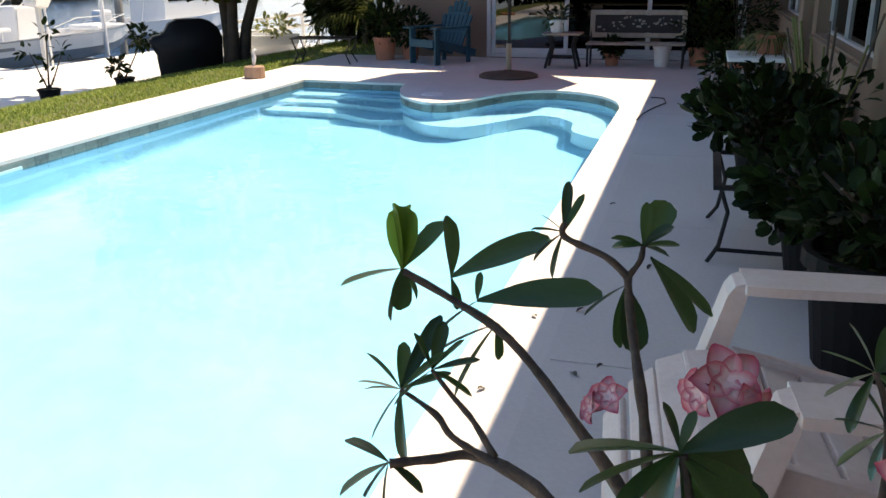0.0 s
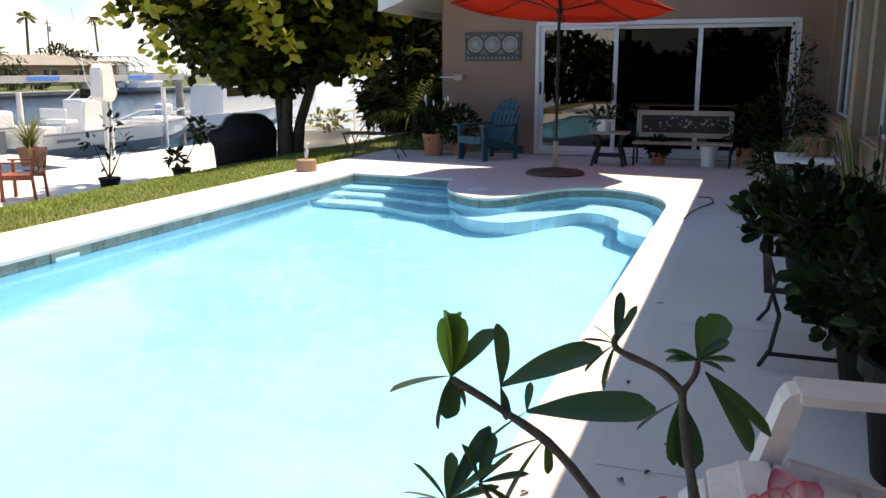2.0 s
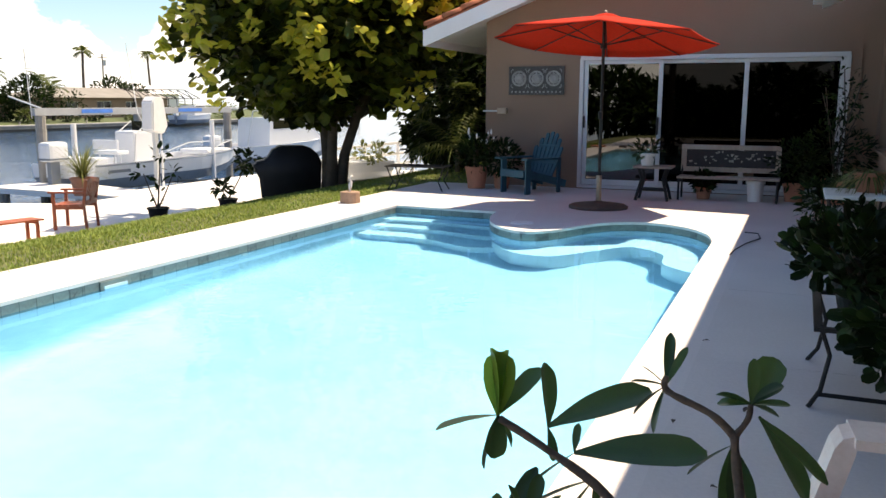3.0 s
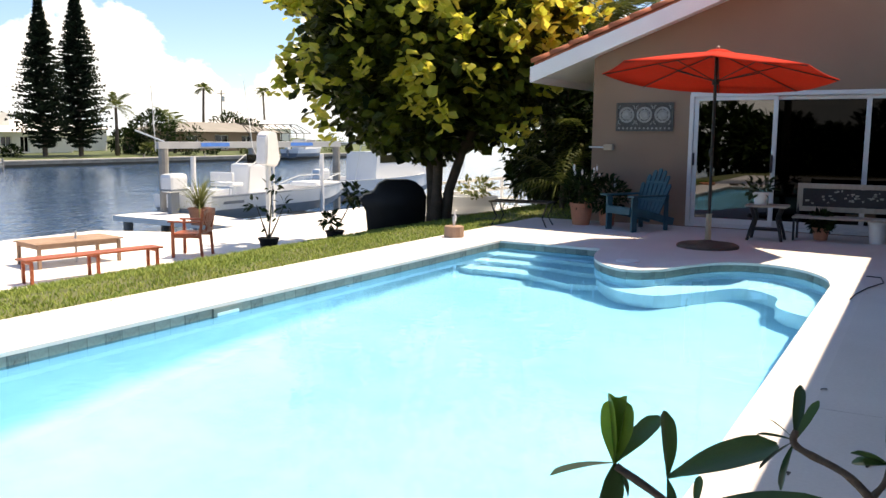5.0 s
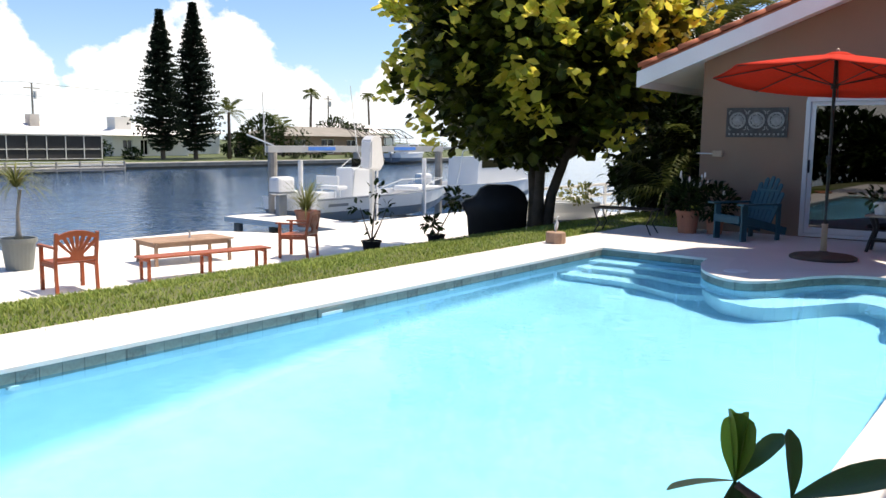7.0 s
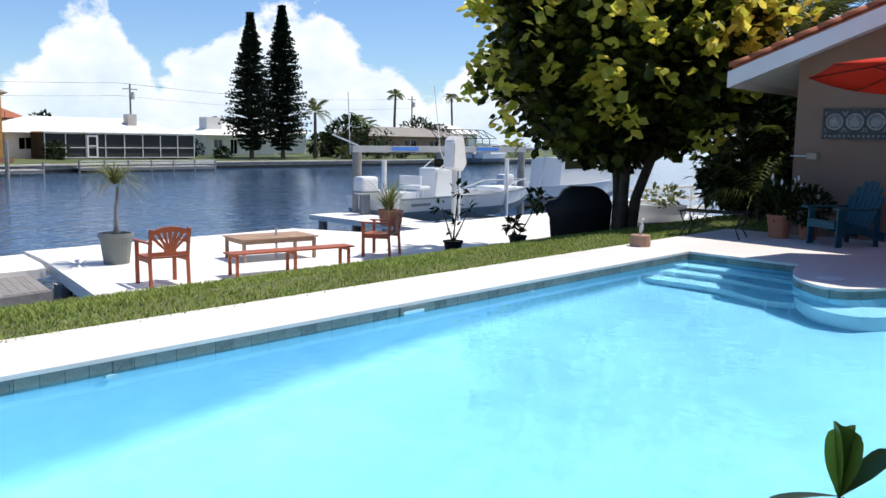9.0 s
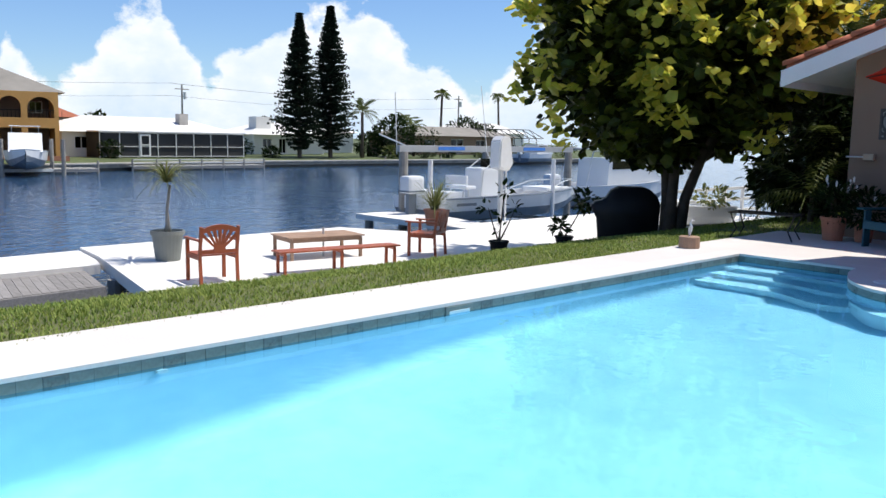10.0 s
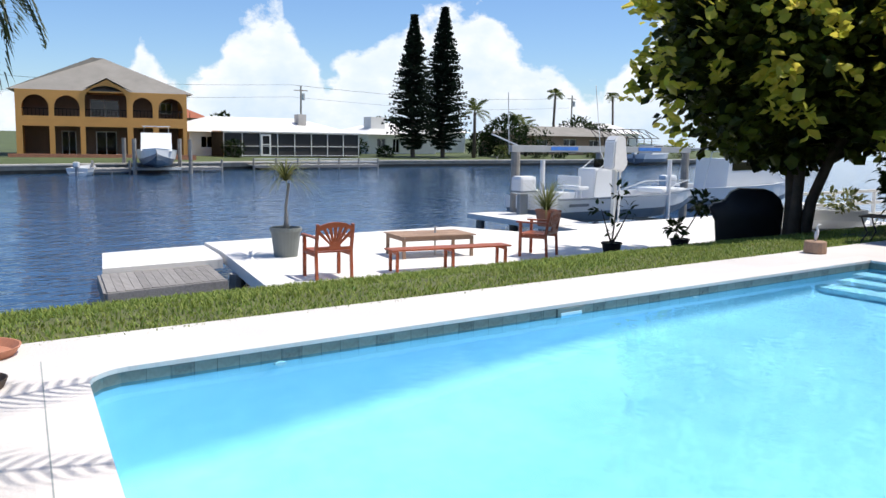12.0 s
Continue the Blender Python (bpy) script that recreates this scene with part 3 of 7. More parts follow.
def yard():
    bm = bmesh.new()
    xs = [0.5, -4.9, -5.6, -6.16, -6.8, -7.4, -8.2, -9.0, -9.4, -9.8, -10.2, -10.6, -11.6]
    ys = [-60, -20] + [i * 1.0 for i in range(-7, 45)] + [60, 90]
    g = [[bm.verts.new((x, y, yard_height(x, y) - (0.09 if x > -6.1 and -7.2 < y < 14.0 else 0) + 0.03 * noise.noise((x, y, 0)) * (x < -6.5))) for y in ys] for x in xs]
    for i in range(len(xs) - 1):
        for j in range(len(ys) - 1):
            if xs[i] > -5.7 and -7.5 < ys[j] < 13.5:
                continue  # the pool and its deck
            bm.faces.new((g[i][j], g[i][j + 1], g[i + 1][j + 1], g[i + 1][j]))
    return bm


ground = part("ground", yard(), M["soil"], None, smooth=True)
tagged(ground, "short coarse green lawn sloping down to the dock", "ground", kind="structure")


def grass_patch():
    rs = np.random.RandomState(5)
    V, F = [], []
    n = 0
    area_list = [(-6.12, -10.1, -3.0, 13.9, 52000), (-5.2, -10.0, 14.2, 24.0, 16000), (-6.15, -6.35, -3.0, 13.9, 2500)]
    for x0, x1, y0, y1, count in area_list:
        xs, ys = rs.uniform(x1, x0, count), rs.uniform(y0, y1, count)
        hs, az, ln = rs.uniform(0.028, 0.068, count), rs.uniform(0, 6.283, count), rs.uniform(0.2, 1.3, count)
        for x, y, h, a, l in zip(xs, ys, hs, az, ln):
            z = yard_height(x, y) - 0.01
            c, s = math.cos(a), math.sin(a)
            w = 0.007
            V += [(x - s * w, y + c * w, z), (x + s * w, y - c * w, z), (x + c * l * h * 0.4 - s * w * 0.8, y + s * l * h * 0.4 + c * w * 0.8, z + h * 0.6),
                  (x + c * l * h * 0.4 + s * w * 0.8, y + s * l * h * 0.4 - c * w * 0.8, z + h * 0.6), (x + c * l * h, y + s * l * h, z + h)]
            F += [(n, n + 1, n + 3, n + 2), (n + 2, n + 3, n + 4)]
            n += 5
    return V, F


tagged(raw("grass", *grass_patch(), M["grass"], kind="stuff"), "thick coarse green lawn grass", "grass", kind="stuff")

# ---- canal, far bank ----
bm = bmesh.new()
vs = [bm.verts.new(p) for p in ((-11.5, -300, CANAL), (-11.5, 400, CANAL), (-80, 400, CANAL), (-80, -300, CANAL))]
bm.faces.new(vs)
tagged(part("canal_water", bm, M["canal"]), "dark blue rippled canal water", "water", kind="structure")
part_wall = B((-10.75, 0, -2.0), (0.3, 200, 1.75))
tagged(part("seawall_near", part_wall, M["concrete"]), "grey concrete seawall", "seawall", kind="structure")

SHORE = [(-58, -40), (-61, 5), (-66, 26), (-69.5, 42), (-70, 60), (-70, 130)]


def far_bank():
    bm = bmesh.new()
    near = [bm.verts.new((x - 0.4, y, -1.02)) for x, y in SHORE]
    mid = [bm.verts.new((x - 5, y, -0.74)) for x, y in SHORE]
    far = [bm.verts.new((-900, y * 8, -0.6)) for x, y in SHORE]
    for a, b in ((near, mid), (mid, far)):
        for k in range(len(SHORE) - 1):
            bm.faces.new((a[k], a[k + 1], b[k + 1], b[k]))
    return bm


tagged(part("far_ground", far_bank(), M["lawn_far"]), "far lawns behind the canal seawall", "ground", kind="structure")
bm = bmesh.new()
for (x0, y0), (x1, y1) in zip(SHORE, SHORE[1:]):
    d = Vector((x1 - x0, y1 - y0, 0))
    n = Vector((-d.y, d.x, 0)).normalized() * 0.5
    pts = [Vector((x0, y0, 0)), Vector((x1, y1, 0)), Vector((x1, y1, 0)) + n, Vector((x0, y0, 0)) + n]
    lo, hi = [bm.verts.new((p.x, p.y, -2.5)) for p in pts], [bm.verts.new((p.x, p.y, -1.06)) for p in pts]
    bm.faces.new(hi)
    for k in range(4):
        bm.faces.new((lo[k], lo[(k + 1) % 4], hi[(k + 1) % 4], hi[k]))
far_wall = tagged(part("seawall_far", bm, M["seawall"]), "long stained concrete seawall with a pale cap across the canal", "seawall", kind="structure")
for (x0, y0), (x1, y1) in zip(SHORE, SHORE[1:]):
    d = Vector((x1 - x0, y1 - y0, 0))
    turn_w, mid_w = math.degrees(math.atan2(-d.x, d.y)), Vector(((x0 + x1) / 2, (y0 + y1) / 2, 0))
    part("cap", B((-0.15, 0, 0), (0.75, d.length, 0.13), pose(mid_w.x, mid_w.y, -0.995, 0, 0, turn_w), 0.02), M["concrete"], far_wall, "pale concrete cap")
    part("stain", B((0.02, 0, 0), (0.05, d.length, 0.30), pose(mid_w.x, mid_w.y, -1.50, 0, 0, turn_w)), M["algae"], far_wall, "dark algae at the waterline")

# ---- white dock ----
dock = thing("dock", (0, 0, 0), "broad white concrete dock along the canal", "dock", kind="structure")
main = [(-10.4, 5.5), (-10.4, 27.6), (-16.9, 27.6), (-16.9, 16.95), (-16.0, 16.9), (-16.0, 15.3), (-18.3, 14.3), (-18.2, 7.25), (-16.65, 7.0), (-12.3, 5.95)]
part("slab", slab(main, [], 0.22, Matrix.Translation((0, 0, DOCK))), M["dock"], dock)
part("low_walk", slab([(-18.2, 7.23), (-18.0, 5.0), (-15.92, 4.42), (-15.98, 6.75), (-16.65, 6.95)], [], 0.18, Matrix.Translation((0, 0, DOCK - 0.06))), M["dock"], dock)
part("finger", slab([(-16.92, 16.96), (-16.92, 18.4), (-21.3, 19.6), (-21.2, 17.2)], [], 0.16, Matrix.Translation((0, 0, DOCK + 0.01))), M["dock"], dock)
for x, y in ((-18.0, 8), (-18.0, 12), (-15.0, 6.6), (-16.7, 20), (-16.7, 26), (-17.8, 5.3), (-20.9, 17.5)):
    part("pile", T([(x, y, -2.6), (x, y, DOCK - 0.2)], 0.14, 10), M["piling"], dock)

# weathered timber landing beside it
landing = thing("timber_landing", (0, 0, 0), "weathered grey plank landing beside the dock", "dock", kind="structure")
near_a, near_b, far_a = Vector((-14.01, 3.96, 0)), Vector((-14.26, 6.07, 0)), Vector((-15.85, 4.37, 0))
LZ = -1.15
along, across = (near_b - near_a), (far_a - near_a)
turn_z = math.degrees(math.atan2(across.y, across.x))
for k in range(14):
    c = near_a + along * ((k + 0.5) / 14) + across * 0.5
    part("plank", B((0, 0, 0), (across.length + random.uniform(-0.02, 0.02), along.length / 14 - 0.012, 0.045), pose(c.x, c.y, LZ - 0.022, 0, 0, turn_z), 0.006), M["grey_wood"], landing)
c = (near_a + near_b) / 2
part("fascia_board", B((0, 0, 0), (0.05, along.length + 0.04, 0.24), pose(c.x + 0.04, c.y, LZ - 0.13, 0, 0, math.degrees(math.atan2(-along.x, along.y))), 0.006), M["grey_wood"], landing)
c = near_a + across * 0.5 - along.normalized() * 0.04
part("fascia_board", B((0, 0, 0), (across.length, 0.05, 0.24), pose(c.x, c.y, LZ - 0.13, 0, 0, turn_z), 0.006), M["grey_wood"], landing)
for k in range(5):
    q = near_a + along * (0.06 + 0.22 * k) + across * 0.06
    part("post", T([(q.x, q.y, -2.4), (q.x, q.y, LZ - 0.1)], 0.10, 8), M["piling"], landing)
part("sheet_wall", B((0, 0, 0), (0.06, along.length, 0.9), pose(c.x - 0.2 + along.x / 2 - across.x * 0.4, c.y + along.y / 2, -1.8, 0, 0, math.degrees(math.atan2(-along.x, along.y)))), M["piling"], landing)

# ---- the house: end wall with the sliding doors, side wing ----
Y = 14.12
house = thing("house", (0, 0, 0), "beige stucco single-storey house with white trim and terracotta roof", "house", kind="structure")
RISE = 0.37


def rake(x):
    return 2.76 + (x + 5.12) * RISE


end_wall = [(-5.12, -0.1), (0.95, -0.1), (0.95, rake(0.95)), (-5.12, rake(-5.12))]
hole = [(-3.48, 0.02), (0.55, 0.02), (0.55, 2.16), (-3.48, 2.16)]
part("wall", slab(end_wall, [hole], 0.22, facing_south(Y)), M["stucco"], house)
part("wall", slab([(Y + 0.001, -0.4), (26, -0.4), (26, rake(-5.12)), (Y + 0.001, rake(-5.12))], [], 0.2, Matrix(((0, 0, -1, -5.12), (1, 0, 0, 0.22), (0, 1, 0, 0), (0, 0, 0, 1)))), M["stucco"], house)
# raised plaster band round the door
band = [(-3.62, 0.0), (0.69, 0.0), (0.69, 2.27), (-3.62, 2.27)]
part("trim", slab(band, [[(-3.475, 0.0 + 0.001), (0.545, 0.001), (0.545, 2.155), (-3.475, 2.155)]], 0.03, facing_south(Y - 0.03)), M["stucco"], house)
# side wing: wall with two windows
WX = 0.95
win = [(10.45, 13.45, 0.80, 2.33), (5.9, 8.95, 0.80, 2.33)]
holes = [rect(-b, z0, -a, z1) for a, b, z0, z1 in win]
part("wall", slab(rect(-Y + 0.001, -0.1, 9.0, 3.0), holes, 0.22, facing_west(WX)), M["stucco"], house)
# a shallow pier between the windows
part("pier", B((WX - 0.05, 9.45, 1.45), (0.1, 0.35, 2.9), bevel=0.01), M["stucco"], house)
# dark rooms behind the glass
for c, s, axis, low in (((-1.5, Y + 2.24, 1.2), (6.6, 4.0, 2.45), 1, Y + 0.24), ((WX + 2.34, 3.0, 1.45), (4.2, 22.0, 2.9), 0, WX + 0.24)):
    bm = B(c, s)
    bmesh.ops.delete(bm, geom=[f for f in bm.faces if all(abs(v.co[axis] - low) < 0.02 for v in f.verts)], context="FACES_ONLY")
    part("room", bm, M["dark_room"], house)
# roof over the end wall, seen along its rake
EAVE_X, RAKE_Y = -5.98, 13.45


def roof_slab(y0, y1, x0, x1, lift, depth):
    z0, z1 = rake(x0) + lift, rake(x1) + lift
    bm = bmesh.new()
    ps = [(x0, y0, z0), (x1, y0, z1), (x1, y1, z1), (x0, y1, z0)]
    lo, hi = [bm.verts.new((p[0], p[1], p[2] - depth)) for p in ps], [bm.verts.new(p) for p in ps]
    bm.faces.new(hi)
    bm.faces.new(lo[::-1])
    for k in range(4):
        bm.faces.new((lo[k], lo[(k + 1) % 4], hi[(k + 1) % 4], hi[k]))
    return bm


part("roof", roof_slab(RAKE_Y + 0.03, 26.0, EAVE_X + 0.03, 3.2, 0.20, 0.10), M["roof"], house)
part("soffit", roof_slab(RAKE_Y + 0.03, Y - 0.002, EAVE_X + 0.03, 3.2, 0.035, 0.03), M["white"], house)
part("soffit", roof_slab(Y + 0.002, 26.0, EAVE_X + 0.03, -5.13, 0.035, 0.03), M["white"], house)
part("fascia", roof_slab(RAKE_Y, RAKE_Y + 0.03, EAVE_X, 3.2, 0.16, 0.26), M["white"], house, "white rake board")
part("fascia", B((EAVE_X - 0.015, 19.7, rake(EAVE_X) + 0.03), (0.03, 12.5, 0.26)), M["white"], house, "white eave board")
# barrel tiles: two courses along the rake
u = Vector((1, 0, RISE)).normalized()


def barrel(length, r):
    bm = bmesh.new()
    seg = 6
    for s, rr in ((0, r), (1, r * 0.86)):
        for k in range(seg + 1):
            a = math.pi * k / seg
            bm.verts.new((length * s, rr * math.cos(a), rr * math.sin(a) + 0.012 * (1 - s)))
        for k in range(seg + 1):
            a = math.pi * k / seg
            bm.verts.new((length * s, (rr - 0.014) * math.cos(a), (rr - 0.014) * math.sin(a) + 0.012 * (1 - s)))
    bm.verts.ensure_lookup_table()
    n = 2 * (seg + 1)
    for k in range(seg):
        a, b = k, k + seg + 1
        for i, j, p, q in ((a, a + 1, n + a + 1, n + a), (b + 1, b, n + b, n + b + 1), (a + 1, a, b, b + 1), (n + a, n + a + 1, n + b + 1, n + b)):
            bm.faces.new([bm.verts[w] for w in (i, j, p, q)])
    return bm


tile_mesh = mesh_of("roof_tile", barrel(0.40, 0.095), M["roof"], True)
turn = Matrix.Rotation(-math.atan(RISE), 4, "Y")
for j in range(3):
    for i in range(24):
        x = EAVE_X + 0.0 + i * 0.335
        piece("roof_tile", tile_mesh, house, Matrix.Translation((x, RAKE_Y + 0.08 + 0.21 * j, rake(x) + 0.20 + random.uniform(0, 0.012))) @ turn)
# wing roof with its deep eave over the side deck
WE, WZ = 0.09, 2.72
part("roof", slab([(WE, WZ + 0.16), (5.5, WZ + 0.16 + 5.4 * 0.37), (5.5, WZ + 5.4 * 0.37), (WE, WZ)], [], 23.0, facing_south(-9.5)), M["white"], house, "white boarded wing eave")
part("gutter", B((WE - 0.06, 1.9, WZ + 0.10), (0.12, 22.8, 0.13), bevel=0.015), M["white"], house, "white eave gutter")


# three-panel sliding door
door = thing("door_1", (0, 0, 0), "white aluminium three-panel sliding glass door", "sliding door", kind="structure")
for c, s in (((-1.465, Y + 0.02, 2.125), (4.0, 0.14, 0.07)), ((-1.465, Y + 0.02, 0.04), (4.0, 0.14, 0.05)), ((-3.44, Y + 0.02, 1.07), (0.07, 0.14, 2.1)), ((0.51, Y + 0.02, 1.07), (0.07, 0.14, 2.1))):
    part("frame", B(c, s, bevel=0.008), M["alu"], door)
for k, (a, b, dy) in enumerate(((-3.40, -2.14, -0.02), (-2.22, -0.86, 0.03), (-0.92, 0.47, 0.0))):
    leaf = part("door_panel", slab(rect(a, 0.07, b, 2.085), [rect(a + 0.065, 0.16, b - 0.065, 2.03)], 0.035, facing_south(Y + dy)), M["alu"], door)
    g = part("pane", B(((a + b) / 2, Y + dy + 0.018, 1.095), (b - a - 0.128, 0.008, 1.872)), M["glass" if k == 0 else "dark_glass"], leaf)
    g.visible_shadow = False
part("handle", B((-2.19, Y - 0.06, 1.05), (0.035, 0.05, 0.28), bevel=0.01), M["iron"], door, "black door pull")
part("latch", B((-3.385, Y - 0.045, 1.1), (0.03, 0.03, 0.2), bevel=0.008), M["iron"], door, "black latch")
for k, (a, b, z0, z1) in enumerate(win):
    w = thing("window_%d" % (k + 1), (0, 0, 0), "white framed tinted sliding window", "window", kind="structure")
    n = 3
    part("window_frame", slab(rect(-b + 0.003, z0 + 0.003, -a - 0.003, z1 - 0.003), [rect(-b + 0.022 + (b - a) / n * i, z0 + 0.025, -b + (b - a) / n * (i + 1) - (0.025 if i == n - 1 else 0.0), z1 - 0.025) for i in range(n)], 0.06, facing_west(WX + 0.11)), M["alu"], w)
    for i in range(n):
        g = part("pane", B((WX + 0.14, a + (b - a) / n * (i + 0.5), (z0 + z1) / 2), (0.008, (b - a) / n - 0.03, z1 - z0 - 0.06)), M["dark_glass"], w)
        g.visible_shadow = False
    part("window_sill", B((WX - 0.012, (a + b) / 2, z0 - 0.03), (0.07, b - a + 0.06, 0.03), bevel=0.008), M["stucco"], w)


# ---- red umbrella ----
def umbrella():
    ux, uy = -2.55, 11.57
    t = thing("patio_umbrella", (ux, uy, 0), "open red canvas patio umbrella on a round iron base", "umbrella")
    part("base", lathe([(0, 0.0), (0.40, 0.0), (0.40, 0.03), (0.36, 0.05), (0.2, 0.07), (0.06, 0.09), (0.045, 0.1), (0, 0.1)], 28), M["cast"], t, "rusty cast-iron base", True)
    part("sleeve", lathe([(0.03, 0.06), (0.04, 0.07), (0.036, 0.42), (0.042, 0.44), (0.0, 0.45)], 14), M["pole_wood"], t, "pale sleeve", True)
    part("pole", T([(0, 0, 0.05), (0, 0, 2.55)], 0.021, 12), M["iron"], t)
    lean = Matrix.Translation((0, 0, 2.2)) @ Matrix.Rotation(radians(1.5), 4, "Y") @ Matrix.Rotation(radians(-5.5), 4, "X") @ Matrix.Translation((0, 0, -2.2))  # the head is tilted towards the house
    R, rim, top, n = 1.47, 2.23, 2.55, 8
    off = radians(10)

    def at(k, s, sag=0.0):
        a = off + 2 * math.pi * k / n
        return lean @ Vector((R * s * math.cos(a), R * s * math.sin(a), top + (rim - top) * (s ** 1.15) - sag))

    for k in range(n):
        bm = bmesh.new()
        rows = []
        steps, across = 5, 4
        for i in range(steps + 1):
            s = 0.10 + 0.90 * i / steps
            row = []
            for j in range(across + 1):
                u = j / across
                p = at(k, s).lerp(at(k + 1, s), u)
                p.z -= 0.018 * math.sin(math.pi * u) * s
                row.append(bm.verts.new(p))
            rows.append(row)
        val = [bm.verts.new(v.co + Vector((0, 0, -0.012))) for v in rows[-1]]
        rows.append(val)
        for a, b in zip(rows, rows[1:]):
            for j in range(across):
                bm.faces.new((a[j], a[j + 1], b[j + 1], b[j]))
        part("canopy_panel", bm, M["red_cloth"], t, smooth=True)
        part("rib", T([at(k, 0.03, 0.03), at(k, 0.5, 0.03), at(k, 0.99, 0.02)], 0.008, 6), M["iron"], t)
        part("strut", T([Vector((0, 0, 2.16)), at(k, 0.5, 0.04)], 0.007, 6), M["iron"], t)
    part("vent_cap", lathe([(0.0, 0.06), (0.10, 0.045), (0.21, 0.0), (0.215, -0.015)], 16, (0, 0.055, 2.525)), M["red_cloth"], t, "small red vent cap", True)
    part("finial", lathe([(0, 0.05), (0.02, 0.035), (0.025, 0.015), (0.012, 0), (0, 0)], 10, (0, 0.055, 2.575)), M["pole_wood"], t, "", True)
    part("hub", lathe([(0.0, 0.0), (0.045, 0.0), (0.045, 0.07), (0.0, 0.07)], 12, (0, 0, 2.12)), M["iron"], t)
    part("crank", B((0, -0.05, 1.25), (0.05, 0.09, 0.1), bevel=0.012), M["iron"], t, "black crank box")


umbrella()


# ---- chairs ----
def adirondack(name, m, material, label, slanted=False):
    t = thing(name, (0, 0, 0), label, "chair", "adirondack chairs")
    t.matrix_world = m
    # faces -y
    for sx in (-1, 1):
        if slanted:
            # the arm's end rolls over into the front leg
            side = [(-0.345, 0.575), (-0.375, 0.565), (-0.392, 0.54), (-0.45, 0.33), (-0.475, 0.20), (-0.47, 0.0), (-0.415, 0.0), (-0.42, 0.20), (-0.395, 0.33), (-0.345, 0.53)]
            leg = slab(side, [], 0.095, Matrix.Translation((sx * 0.325 + 0.0475, 0, 0)) @ facing_east(0))
            part("front_leg", leg, material, t)
        else:
            part("front_leg", B((sx * 0.29, -0.33, 0.27), (0.035, 0.11, 0.54), bevel=0.006), material, t)
        bm = bmesh.new()
        box(bm, (0, 0, 0), (0.03, 0.95, 0.12), pose(sx * 0.265, 0.08, 0.24, -13, 0, 0), 0.006)
        part("side_rail", bm, material, t)
        tip = -0.352 if slanted else -0.44
        arm = slab([(-0.07, tip), (0.07, tip), (0.075, tip + 0.08), (0.065, 0.2), (0.04, 0.34), (-0.04, 0.34), (-0.055, 0.1)], [], 0.025, pose(sx * 0.325, 0, 0.575))
        part("armrest", arm, material, t)
        part("rear_leg", B((sx * 0.285, 0.36, 0.27), (0.03, 0.08, 0.55), bevel=0.005), material, t)
    for k in range(6):
        part("seat_slat", B((0, 0, 0), (0.54, 0.088, 0.02), pose(0, -0.36 + 0.098 * k, 0.372 - 0.022 * k, -13, 0, 0), 0.006), material, t)
    if slanted:
        for k in range(4):
            part("seat_slat", B((0, 0, 0), (0.56, 0.082, 0.024), pose(0, -0.45 - 0.068 * k, 0.376 - 0.004 * k - 0.018 * k * k, 4 + 18 * k, 0, 0), 0.009), material, t)
    part("front_apron", B((0, -0.405, 0.32), (0.56, 0.022, 0.1), bevel=0.008), material, t)
    for k in range(7):
        u = k - 3
        h = 0.80 - 0.028 * u * u
        bm = slab([(-0.036, 0), (0.036, 0), (0.040, h - 0.03), (0.02, h), (-0.02, h), (-0.040, h - 0.03)], [], 0.018)
        bmesh.ops.transform(bm, matrix=pose(u * 0.079, 0.20, 0.24, 68, 0, 0) @ pose(0, 0, 0, 0, 0, -u * 2.2), verts=bm.verts)
        part("back_slat", bm, material, t)
    part("back_rail", B((0, 0.31, 0.46), (0.56, 0.03, 0.07), bevel=0.005), material, t)
    part("back_rail", B((0, 0.42, 0.75), (0.46, 0.025, 0.06), bevel=0.005), material, t)
    return t


adirondack("adirondack_chair", pose(-4.0, 13.15, 0.0, 0, 0, -30) @ Matrix.Scale(0.97, 4), M["teal"], "teal painted fan-back adirondack chair against the house wall")
adirondack("adirondack_chair", pose(0.52, 2.11, 0.0, 0, 0, -84) @ Matrix.Scale(1.06, 4), M["chair_white"], "worn whitewashed wooden adirondack chair on the deck", True)


